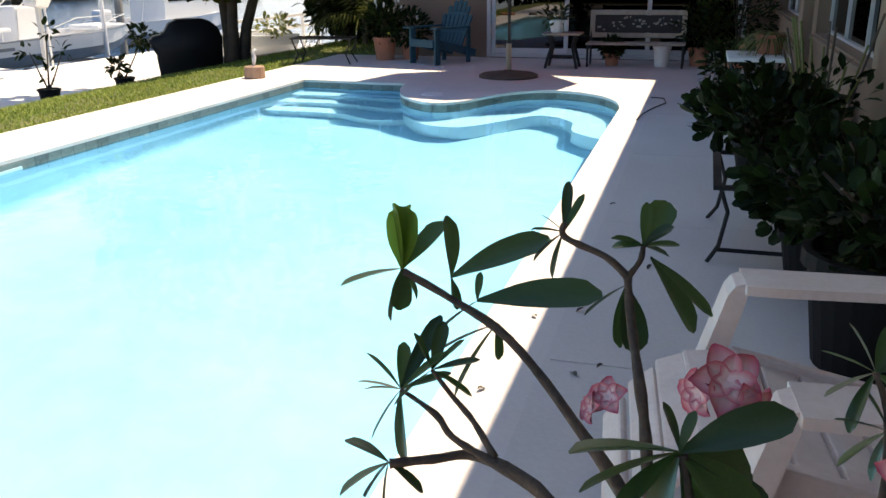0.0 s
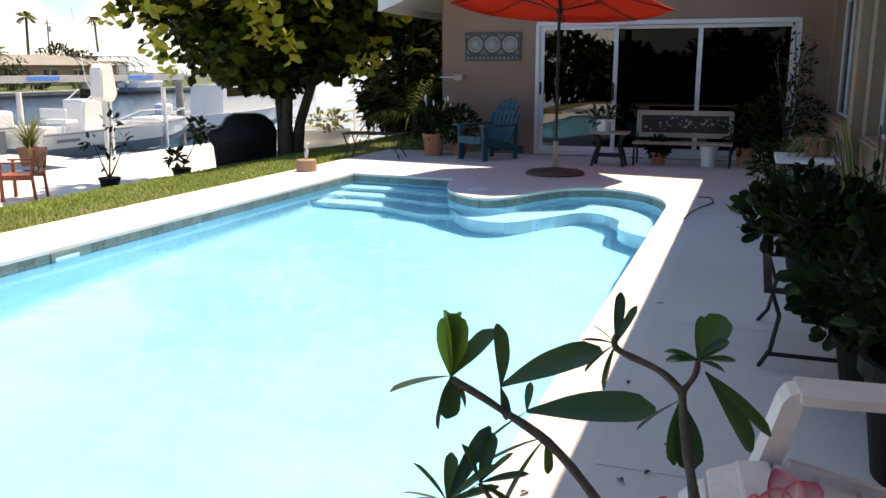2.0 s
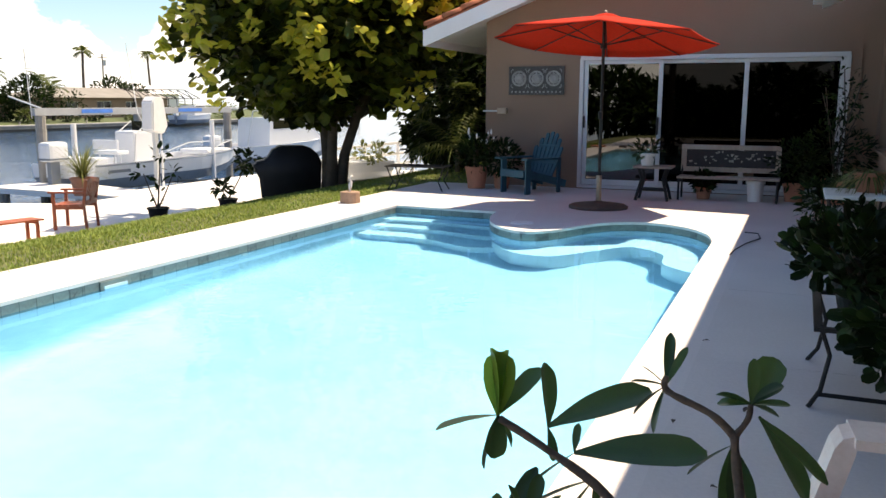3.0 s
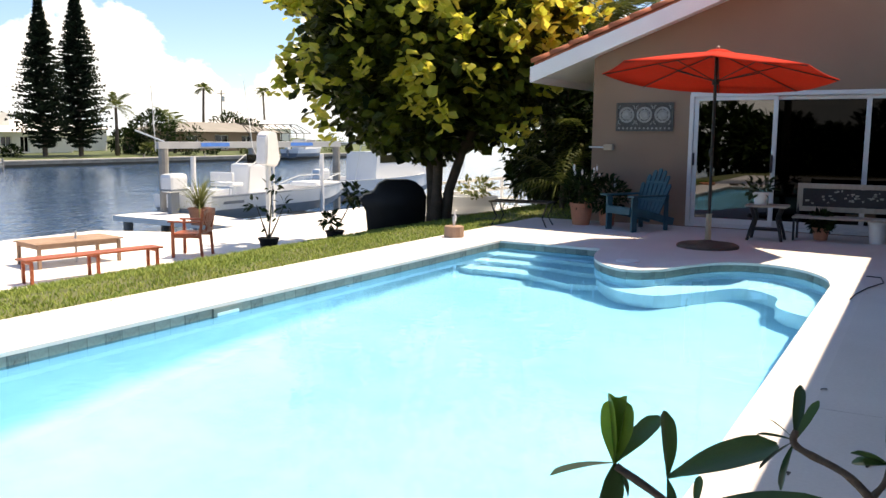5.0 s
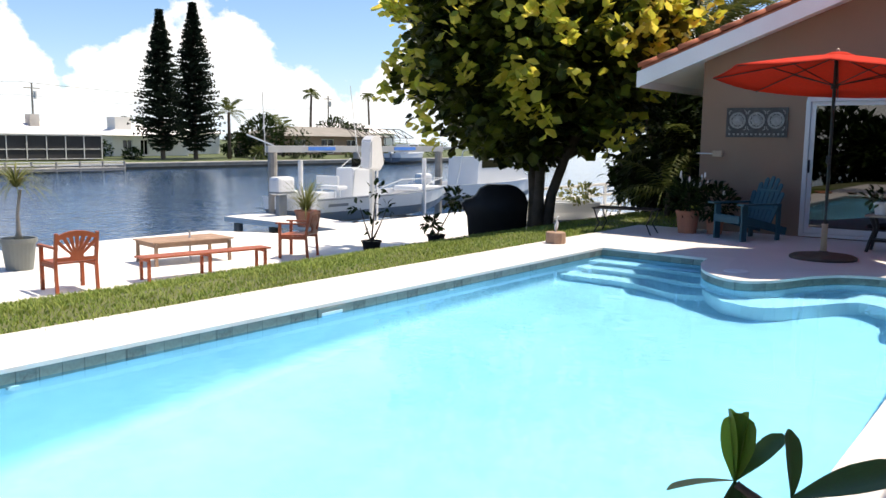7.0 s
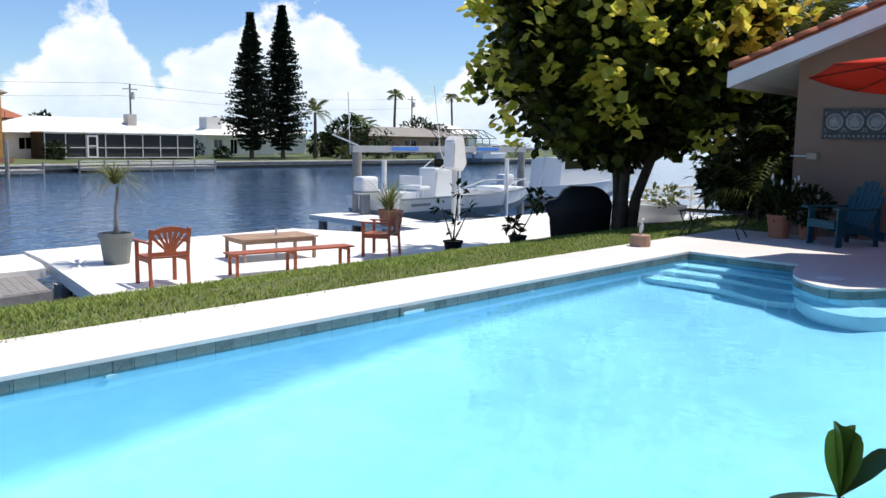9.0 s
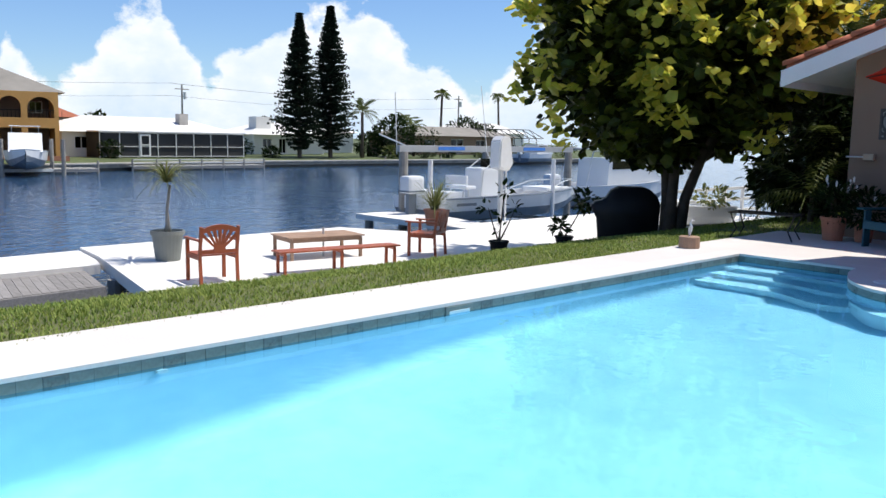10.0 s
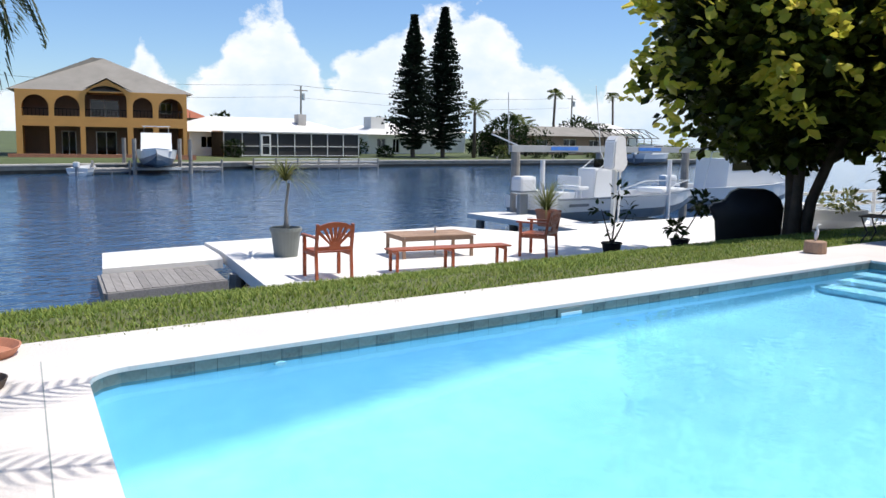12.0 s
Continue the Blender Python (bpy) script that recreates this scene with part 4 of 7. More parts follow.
def garden_chair(m):
    t = thing("garden_armchair", (0, 0, 0), "red-stained hardwood armchair with sunburst slatted back on the dock", "chair", "dock chairs")
    t.matrix_world = m
    w = M["red_wood"]
    for sx in (-1, 1):
        part("front_leg", B((sx * 0.28, -0.25, 0.31), (0.05, 0.05, 0.62), bevel=0.006), w, t)
        part("rear_leg", T([(sx * 0.28, 0.27, 0), (sx * 0.28, 0.24, 0.42), (sx * 0.28, 0.31, 0.84)], 0.030, 4), w, t)
        part("armrest", B((sx * 0.28, -0.02, 0.635), (0.065, 0.62, 0.03), bevel=0.01), w, t)
        part("side_rail", B((sx * 0.28, 0, 0.38), (0.03, 0.5, 0.06), bevel=0.004), w, t)
    for k in range(6):
        part("seat_slat", B((0, -0.24 + 0.092 * k, 0.42), (0.56, 0.08, 0.022), bevel=0.005), w, t)
    top = smooth_line([(-0.30, 0.80), (-0.15, 0.855), (0, 0.875), (0.15, 0.855), (0.30, 0.80)], 4)
    back = pose(0, 0.225, 0, 0, 0, 0) @ Matrix.Rotation(radians(-5), 4, "X")
    part("top_rail", slab(top + [(0.30, 0.735), (0.15, 0.785), (0, 0.80), (-0.15, 0.785), (-0.30, 0.735)], [], 0.03, back @ pose(0, 0.0, 0.0, 90, 0, 0)), w, t)
    part("bottom_rail", B((0, 0.265, 0.47), (0.54, 0.03, 0.05), bevel=0.004), w, t)
    part("sun_block", slab(arc(0, 0.47, 0.10, 0, 180, 10), [], 0.03, back @ pose(0, 0.0, 0.0, 90, 0, 0)), w, t)
    for k in range(7):
        a = radians(90 + (k - 3) * 15)
        r1 = min(0.325 / math.sin(a), 0.27 / max(abs(math.cos(a)), 0.01))
        p0 = Vector((math.cos(a) * 0.09, math.sin(a) * 0.09 + 0.47))
        p1 = Vector((math.cos(a) * r1, math.sin(a) * r1 + 0.47))
        n = Vector((-math.sin(a), math.cos(a)))
        bm = slab([tuple(p0 + n * 0.014), tuple(p0 - n * 0.014), tuple(p1 - n * 0.026), tuple(p1 + n * 0.026)], [], 0.018, back @ pose(0, 0.005, 0.0, 90, 0, 0))
        part("ray_slat", bm, w, t)
    return t


ch = garden_chair(pose(-12.75, 7.28, DOCK, 0, 0, -98) @ Matrix.Scale(1.13, 4))
copy_thing(ch, pose(-12.85, 12.35, DOCK, 0, 0, -64))


def dock_table():
    t = thing("low_table", (-14.1, 10.45, DOCK), "low faded teak slatted table on the dock", "table", rz=-11)
    w = M["table_wood"]
    for sx in (-1, 1):
        for sy in (-1, 1):
            part("leg", B((sx * 0.42, sy * 0.76, 0.21), (0.06, 0.06, 0.42), bevel=0.005), w, t)
    for k in range(9):
        part("slat", B((-0.42 + 0.105 * k, 0, 0.445), (0.097, 1.68, 0.025), bevel=0.004), w, t)
    for sy in (-1, 1):
        part("apron", B((0, sy * 0.76, 0.39), (0.78, 0.03, 0.08), bevel=0.004), w, t)
    for sx in (-1, 1):
        part("apron", B((sx * 0.42, 0, 0.39), (0.03, 1.46, 0.08), bevel=0.004), w, t)
    part("pole_stub", T([(0.05, 0.1, 0.0), (0.05, 0.1, 0.6)], 0.022, 10), M["alu"], t, "grey metal pole stub")
    return t


dock_table()


def dock_bench():
    d = Vector((-12.15, 10.75, 0)) - Vector((-12.6, 8.3, 0))
    t = thing("bench", (-12.40, 9.65, DOCK), "long red-stained hardwood bench on the dock", "bench", rz=math.degrees(math.atan2(-d.x, d.y)))
    w = M["red_wood"]
    for k in range(4):
        part("slat", B((-0.15 + 0.1 * k, 0, 0.405), (0.09, 2.46, 0.03), bevel=0.005), w, t)
    for y in (-1.12, 0.0, 1.12):
        part("rail", B((0, y, 0.36), (0.36, 0.04, 0.05), bevel=0.004), w, t)
        for sx in (-1, 1):
            part("leg", B((sx * 0.155, y, 0.18), (0.05, 0.05, 0.36), bevel=0.005), w, t)
    return t


dock_bench()


# ---- pots and plants ----
def pot(name, at, r, h, material, label, category="plant pot", taper=0.75, rz=0):
    t = thing(name, at, label, category, rz=rz)
    part("pot", lathe([(0, 0), (r * taper, 0), (r * 0.95, h * 0.86), (r * 1.04, h * 0.87), (r * 1.04, h), (r * 0.92, h), (r * 0.88, h * 0.9), (0, h * 0.88)], 24), material, t, smooth=False)
    part("earth", lathe([(0, h * 0.9), (r * 0.87, h * 0.89)], 20), M["soil"], t)
    return t


def strap_leaves(n, length, width, z0, spread, droop, seed):
    rs = random.Random(seed)
    V, F = [], []
    for _ in range(n):
        a = rs.uniform(0, 6.283)
        up = rs.uniform(0.15, 1.0)
        L2 = length * rs.uniform(0.6, 1.0)
        d = Vector((math.cos(a) * spread, math.sin(a) * spread, up)).normalized()
        p, base = Vector((0, 0, z0)), len(V)
        steps = 5
        side = Vector((-math.sin(a), math.cos(a), 0))
        for i in range(steps + 1):
            w = width * (1 - (i / steps) ** 2) * 0.5 + 0.001
            V += [tuple(p - side * w), tuple(p + side * w)]
            d = (d + Vector((0, 0, -droop / steps))).normalized()
            p = p + d * L2 / steps
        for i in range(steps):
            q = base + 2 * i
            F.append((q, q + 1, q + 3, q + 2))
    return V, F


def leafy(n, radius, height, z0, size, seed, shape=(1, 1, 1), hollow=0.4, round_tip=False, aspect=0.5, oval=False):
    """Leaves through an uneven clump."""
    rs = random.Random(seed)
    blade = [leaf_shape(1, aspect, 0.2, 0.15, 3, round_tip), leaf_shape(1, aspect * 0.8, 0.3, 0.3, 3, round_tip)]
    if oval:
        ring = [(0.34 * math.sin(a) * (1 - 0.15 * math.cos(a)), 0.5 - 0.5 * math.cos(a), 0.07 * abs(math.sin(a))) for a in (2 * math.pi * k / 8 for k in range(8))]
        blade = [([(0, 0.52, 0.0)] + ring, [(0, k + 1, (k + 1) % 8 + 1) for k in range(8)])]
    ms = []
    while len(ms) < n:
        p = Vector((rs.uniform(-1, 1), rs.uniform(-1, 1), rs.uniform(-1, 1)))
        if p.length > 1 or p.length < hollow * rs.random() or noise.noise(p * 2.2 + Vector((seed, 0, 0))) < -0.12:
            continue
        d = (p + Vector((rs.uniform(-0.7, 0.7), rs.uniform(-0.7, 0.7), rs.uniform(-0.3, 0.8)))).normalized()
        q = Vector((p.x * radius * shape[0], p.y * radius * shape[1], z0 + height * 0.5 * (1 + p.z)))
        ms.append(aim(q, d, rs.uniform(-1.2, 1.2), size * rs.uniform(0.6, 1.2)))
    return scatter(blade, ms)


# ponytail palm in the big grey pot
p1 = pot("potted_palm", (-15.4, 7.83, DOCK), 0.31, 0.58, M["grey_pot"], "slender ponytail palm in a large grey plastic pot", "potted plant")
part("trunk", T([(0, 0, 0.5), (0.02, 0, 0.68), (-0.03, 0.02, 1.0), (0.05, 0.05, 1.45)], [0.09, 0.045, 0.03, 0.028], 10), M["piling"], p1, smooth=True)
raw("crown", *strap_leaves(130, 1.1, 0.022, 1.50, 0.34, 1.7, 3), M["spike"], p1)
p2 = pot("potted_plant", (-17.1, 16.7, DOCK + 0.01), 0.30, 0.46, M["terracotta"], "strap-leaved plant in a terracotta pot on the dock", "potted plant")
raw("leaves", *strap_leaves(150, 1.35, 0.022, 0.42, 0.32, 1.1, 4), M["spike"], p2)


def sparse_plant(at, seed, h, label, blobs):
    t = pot("potted_shrub", at, 0.22, 0.24, M["black_pot"], label, "potted plant")
    rs = random.Random(seed)
    for k, (dx, dy, z, r, n) in enumerate(blobs):
        part("stem", T([(0, 0, 0.2), (dx * 0.4, dy * 0.4, z * 0.5), (dx, dy, z)], [0.022, 0.016, 0.008], 6), M["bark"], t)
        V, F = leafy(n, r, r * 1.6, z - r * 0.8, 0.17, seed + k, hollow=0.1, round_tip=True, aspect=0.6)
        V = [(x + dx, y + dy, zz) for x, y, zz in V]
        raw("foliage", V, F, M["shrub"], t)
    return t


sparse_plant((-12.3, 14.0, DOCK), 11, 1.4, "sparse tall shrub in a black plastic pot beside the lawn", [(0.05, 0.1, 1.35, 0.18, 14), (-0.15, -0.2, 0.95, 0.2, 14), (0.2, 0.3, 0.95, 0.18, 12), (0.0, 0.05, 0.5, 0.14, 10)])
sparse_plant((-12.0, 15.95, DOCK), 12, 1.2, "bonsai-like shrub with two leaf pads in a black pot", [(-0.05, -0.12, 0.48, 0.2, 60), (0.28, 0.42, 1.05, 0.3, 110)])


def wall_pot(at, r, h, seed, label, tall, flowers=0):
    t = pot("flower_pot", at, r, h, M["terracotta"], label, "potted plant")
    raw("foliage", *leafy(520, tall * 0.55, tall, h * 0.8, 0.12, seed, hollow=0.2, aspect=0.34), M["shrub"], t)
    rs = random.Random(seed)
    bm = bmesh.new()
    for _ in range(flowers):
        a, q = rs.uniform(0, 6.28), rs.uniform(0.2, 0.5) * tall
        c = Vector((math.cos(a) * q, math.sin(a) * q, h + tall * rs.uniform(0.7, 1.0)))
        got = bmesh.ops.create_icosphere(bm, subdivisions=1, radius=0.03)
        for v in got["verts"]:
            v.co = Vector((v.co.x * 0.6, v.co.y * 0.6, v.co.z * 1.7)) + c
    if flowers:
        part("blossom", bm, M["flower_white"], t, "white upright blossoms")
    return t


wall_pot((-5.02, 13.42, 0), 0.19, 0.36, 21, "white-flowered leafy plant in a terracotta urn", 0.6, 9)
wall_pot((-4.62, 13.55, 0), 0.15, 0.28, 22, "white-flowered plant in a small terracotta pot", 0.55, 5)


# ---- grill under its cover ----
def grill():
    t = thing("covered_grill", (-9.95, 15.35, -0.70), "barbecue grill under a black fabric cover at the lawn edge", "grill", rz=38)
    prof = [(-0.56, 0.0), (0.60, 0.0), (0.64, 0.60), (0.66, 0.86), (0.58, 1.04), (0.44, 1.17), (0.30, 1.21), (-0.18, 1.21), (-0.34, 1.13), (-0.46, 0.93), (-0.72, 0.88), (-0.75, 0.72), (-0.62, 0.60)]
    bm = slab(prof, [], 0.62, pose(0, -0.31, 0, 90, 0, 0))
    es = [e for e in bm.edges if len(e.link_faces) == 2 and e.calc_face_angle(0) > 0.7]
    bmesh.ops.bevel(bm, geom=es, offset=0.05, segments=2, affect="EDGES")
    for v in bm.verts:
        v.co += Vector((0.015, 0.025, 0)) * noise.noise(v.co * 4)
    part("cover", bm, M["black_cloth"], t, smooth=True)
    for sx in (-1, 1):
        part("wheel", T([(sx * 0.5, -0.33, 0.06), (sx * 0.5, -0.29, 0.06)], 0.07, 14), M["black_pot"], t)


grill()


# ---- the big round-leaved tree ----
def big_tree():
    gx, gy = -9.1, 15.6
    gz = yard_height(gx, gy)
    t = thing("tree", (gx, gy, gz), "dense round-leaved tree with yellow-green leaves beside the dock", "tree")
    rs = random.Random(77)
    for k, (dx, dy) in enumerate(((-0.15, 0.1), (0.12, -0.1), (0.35, 0.15))):
        pts = [(dx * 0.5, dy * 0.5, -0.1), (dx * 0.8, dy * 0.8, 0.7), (dx * 1.6, dy * 1.6, 1.6), (dx * 4, dy * 4, 3.2)]
        part("trunk", T(pts, [0.15, 0.11, 0.10, 0.06], 10), M["bark"], t, smooth=True)
        for j in range(5):
            a = rs.uniform(0, 6.28)
            b = Vector(pts[2]) * 0.9
            e = b + Vector((math.cos(a) * 1.9, math.sin(a) * 1.9, rs.uniform(0.4, 2.2)))
            part("limb", T([b, b.lerp(e, 0.5) + Vector((0, 0, 0.15)), e], [0.06, 0.045, 0.02], 7), M["bark"], t)
    shapes = []
    for r in range(3):
        vs = [(0, 0, 0)]
        for k in range(9):
            a = 2 * math.pi * k / 9
            lobe = 1 + 0.16 * math.sin(4 * a + 2.1 * r)
            vs.append((0.46 * lobe * math.sin(a), 0.45 - 0.52 * lobe * math.cos(a), (0.10 + 0.05 * r) * abs(math.sin(a)) - 0.08 * (1 - math.cos(a)) + 0.03 * math.sin(3 * a + r)))
        vs[0] = (0, 0.42, -0.03)
        shapes.append((vs, [(0, k + 1, (k + 1) % 9 + 1) for k in range(9)]))
    # leaf sprays on an uneven crown shell
    ms = []
    rx, rz, cz = 3.25, 3.5, 4.0
    lumps = [Vector((rs.gauss(0, 1), rs.gauss(0, 1), rs.gauss(0, 0.9))).normalized() for _ in range(60)]
    for i in range(1900):
        if i < 1500:
            c = (rs.choice(lumps) + Vector((rs.gauss(0, 0.22), rs.gauss(0, 0.22), rs.gauss(0, 0.22)))).normalized()
        else:
            c = Vector((rs.gauss(0, 1), rs.gauss(0, 1), rs.gauss(0, 1))).normalized()
        rr = (0.80 + 0.14 * noise.noise(c * 2.1) + 0.22 * noise.noise(c * 5.0)) * rs.uniform(0.66, 1.0)
        p = Vector((c.x * rx * rr, c.y * rx * rr, cz + c.z * rz * rr))
        if p.z < 1.35 + 0.3 * rs.random():
            continue
        for _ in range(8):
            d = (c * 0.5 + Vector((rs.uniform(-1, 1), rs.uniform(-1, 1), rs.uniform(-0.6, 1)))).normalized()
            q = p + Vector((rs.uniform(-0.24, 0.24), rs.uniform(-0.24, 0.24), rs.uniform(-0.22, 0.22)))
            ms.append(aim(q, d, rs.uniform(-1.0, 1.0), rs.uniform(0.15, 0.27)))
    to_cam = Vector((9.1, -15.6, 0)).normalized()
    shell = [m for m in ms if m.translation.x * to_cam.x + m.translation.y * to_cam.y > 1.75 and m.translation.z < 5.2]
    rs.shuffle(shell)
    singles = shell[:280]
    keep = {id(m) for m in singles}
    metas = []
    for k, (v, f) in enumerate(shapes):
        me = bpy.data.meshes.new("leaf")
        me.from_pydata(v, [], f)
        me.materials.append(M["sea_grape_one"])
        metas.append(me)
    rest = [m for m in ms if id(m) not in keep]
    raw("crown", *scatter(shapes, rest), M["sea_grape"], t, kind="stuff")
    tips = []  # loose sprays at the branch ends, standing clear of the crown, sunlight put into their yellow colour
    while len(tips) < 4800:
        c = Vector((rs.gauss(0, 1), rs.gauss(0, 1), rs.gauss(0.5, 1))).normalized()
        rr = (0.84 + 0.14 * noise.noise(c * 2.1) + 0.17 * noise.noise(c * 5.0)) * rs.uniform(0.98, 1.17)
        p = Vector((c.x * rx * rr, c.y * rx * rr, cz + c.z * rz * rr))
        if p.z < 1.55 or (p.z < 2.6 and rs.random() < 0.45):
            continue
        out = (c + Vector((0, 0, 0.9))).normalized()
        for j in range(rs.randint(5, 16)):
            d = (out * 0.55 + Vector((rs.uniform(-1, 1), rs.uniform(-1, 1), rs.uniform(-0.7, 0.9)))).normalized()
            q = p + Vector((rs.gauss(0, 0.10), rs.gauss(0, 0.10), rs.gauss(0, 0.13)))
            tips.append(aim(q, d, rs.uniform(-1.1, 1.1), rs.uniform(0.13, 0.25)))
    raw("sunlit_leaves", *scatter(shapes, tips), M["bright_leaf"], t, kind="stuff")
    # inner leaves in the dark shrub material: the crown's inner shade is put into their colour
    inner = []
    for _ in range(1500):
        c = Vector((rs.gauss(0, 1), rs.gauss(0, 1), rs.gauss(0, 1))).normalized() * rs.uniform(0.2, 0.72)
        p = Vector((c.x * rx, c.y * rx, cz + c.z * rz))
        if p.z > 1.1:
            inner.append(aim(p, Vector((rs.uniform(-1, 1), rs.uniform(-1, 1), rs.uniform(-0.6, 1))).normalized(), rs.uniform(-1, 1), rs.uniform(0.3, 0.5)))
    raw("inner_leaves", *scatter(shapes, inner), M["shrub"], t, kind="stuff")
    for k, m in enumerate(singles):
        piece("leaf", metas[k % 3], t, m)


big_tree()


def frond(rs, length, droop, pairs=22, leaf=0.45, width=0.03, plane=1.0):
    """A feather palm frond along +y, arching down."""
    V, F = [], []
    p, d = Vector((0, 0, 0)), Vector((0, 1, 0.35)).normalized()
    step = length / pairs
    for i in range(pairs):
        q = p + d * step
        n = len(V)
        V += [tuple(p + Vector((-0.012, 0, 0))), tuple(p + Vector((0.012, 0, 0))), tuple(q + Vector((0.009, 0, 0))), tuple(q + Vector((-0.009, 0, 0)))]
        F.append((n, n + 1, n + 2, n + 3))
        if i > 1:
            ll = leaf * math.sin(math.pi * (0.12 + 0.85 * i / pairs)) * rs.uniform(0.8, 1.1)
            for s in (-1, 1):
                a = p
                m = a + Vector((s * ll * 0.5 * plane, ll * 0.28, -ll * 0.10))
                e = a + Vector((s * ll * 0.75 * plane, ll * 0.5, -ll * (0.45 + 0.25 * rs.random())))
                n = len(V)
                w = Vector((0, width * 0.5, 0))
                V += [tuple(a - w), tuple(a + w), tuple(m + w), tuple(m - w), tuple(e)]
                F += [(n, n + 1, n + 2, n + 3), (n + 3, n + 2, n + 4)]
        p = q
        d = (d + Vector((0, 0, -droop / pairs))).normalized()
    return V, F


def palm(name, at, trunk_h, trunk_r, n, length, droop, seed, label, leaf=0.45, pairs=22, width=0.03, material="palm", tilts=(-25, 60)):
    t = thing(name, at, label, "palm tree")
    rs = random.Random(seed)
    if trunk_h:
        part("trunk", T([(0, 0, -0.1), (rs.uniform(-0.1, 0.1) * trunk_h * 0.3, 0, trunk_h * 0.5), (0, 0, trunk_h)], [trunk_r * 1.3, trunk_r, trunk_r * 0.85], 10), M["bark"], t, smooth=True)
    shapes = [frond(rs, 1.0 * length, droop * rs.uniform(0.7, 1.2), pairs, leaf, width) for _ in range(4)]
    for k in range(n):
        a = 2 * math.pi * k / n * 2.4 + rs.uniform(-0.2, 0.2)
        tilt = rs.uniform(*tilts)
        m = Matrix.Translation((0, 0, trunk_h)) @ Matrix.Rotation(a, 4, "Z") @ Matrix.Rotation(radians(tilt), 4, "X") @ Matrix.Scale(rs.uniform(0.75, 1.1), 4)
        v, f = shapes[k % 4]
        ob = raw("frond", [tuple(m @ Vector(q)) for q in v], f, M[material], t)
    return t


# planting between the lawn and the house side
def shrub(at, r, h, n, size, seed, label, material="shrub"):
    t = thing("shrub", at, label, "shrub")
    for k in range(4):
        a = k * 1.7
        part("stem", T([(0, 0, 0), (math.cos(a) * r * 0.3, math.sin(a) * r * 0.3, h * 0.4), (math.cos(a) * r * 0.55, math.sin(a) * r * 0.55, h * 0.75)], [0.04, 0.03, 0.015], 6), M["bark"], t)
    raw("foliage", *leafy(n, r, h, 0.05, size, seed, hollow=0.3), M[material], t, kind="stuff")
    return t


shrub((-7.35, 18.6, -0.1), 1.6, 3.9, 4200, 0.28, 31, "tall dark leafy shrub beside the house")
shrub((-8.9, 21.2, -0.3), 1.35, 3.2, 2200, 0.3, 32, "dense dark shrub at the property edge")
shrub((-8.2, 25.0, -0.3), 2.0, 4.7, 4200, 0.36, 33, "tall dark hedge tree behind the house corner")
palm("palm_tree", (-8.6, 24.2, -0.1), 4.4, 0.09, 26, 2.5, 1.7, 46, "bushy grey-green feather palm beside the house roof", 0.6, 24, 0.05)
palm("palm_tree", (-7.0, 26.0, -0.1), 5.2, 0.09, 24, 2.4, 1.7, 47, "bushy grey-green feather palm beyond the house roof", 0.6, 24, 0.05)
shrub((-10.0, 27.5, -0.7), 1.5, 2.6, 1400, 0.3, 36, "dark shrub at the property edge")
palm("areca_palm", (-6.75, 16.9, -0.05), 0.5, 0.05, 14, 1.7, 1.5, 41, "yellowish areca palm beside the house wall", 0.42, 18)
palm("areca_palm", (-6.6, 17.6, -0.06), 1.4, 0.05, 14, 2.0, 1.4, 42, "green areca palm among shrubs", 0.45, 18)
palm("palm_tree", (-5.4, 26.5, 0), 5.2, 0.12, 18, 2.4, 1.6, 43, "tall green palm above the house roof", 0.6, 22, 0.045)
# the palm over the near corner, its drooping fronds overhead
palm("palm_tree", (-3.9, 0.25, 0.0), 3.6, 0.12, 26, 2.9, 1.3, 45, "feather palm rising from the deck by the pool end", 0.60, 34, 0.03, "palm_dark", (5, 32))
# its neighbour on the lawn, with hanging fronds
palm("palm_tree", (-9.4, 1.05, -0.48), 3.55, 0.10, 24, 1.6, 2.3, 44, "small feather palm with hanging fronds on the lawn", 0.50, 26, 0.022, "palm_dark", (-30, 20))


# ---- small things on the deck ----
def figurine():
    t = thing("wooden_block", (-5.93, 10.72, 0.0), "sawn wooden block at the deck edge", "block", rz=20)
    part("block", lathe([(0, 0), (0.14, 0), (0.145, 0.02), (0.14, 0.15), (0.13, 0.16), (0, 0.16)], 16), M["table_wood"], t)
    s = T([(0, 0, 0.0), (0, 0, 0.06), (0.01, 0, 0.12), (0.03, 0, 0.19), (0.01, 0, 0.25), (0.05, 0, 0.29), (0.11, 0, 0.285)], [0.02, 0.035, 0.05, 0.03, 0.016, 0.022, 0.004], 10)
    ob = part("garden_figurine", s, M["white"], None, smooth=True)
    ob.matrix_world = pose(-5.93, 10.72, 0.16, 0, 0, 60) @ Matrix.Diagonal((0.6, 0.6, 0.75, 1))
    tagged(ob, "small white painted figurine on a wooden block", "figurine")


figurine()


def metal_lounger():
    t = thing("metal_table", (-5.78, 12.75, 0.0), "low grey mesh-topped metal table with curved legs", "table", rz=8)
    part("tabletop", slab([(-0.5, -0.25), (0.5, -0.25), (0.5, 0.25), (-0.5, 0.25)], [rect(-0.46 + 0.077 * k, -0.21, -0.46 + 0.077 * k + 0.06, 0.21) for k in range(12)], 0.02, pose(0, 0, 0.40)), M["iron"], t)
    for sx in (-1, 1):
        for sy in (-1, 1):
            part("leg", T([(sx * 0.47, sy * 0.22, 0.39), (sx * 0.44, sy * 0.2, 0.28), (sx * 0.38, sy * 0.18, 0.15), (sx * 0.46, sy * 0.22, 0.0)], 0.012, 6), M["iron"], t)
    return t


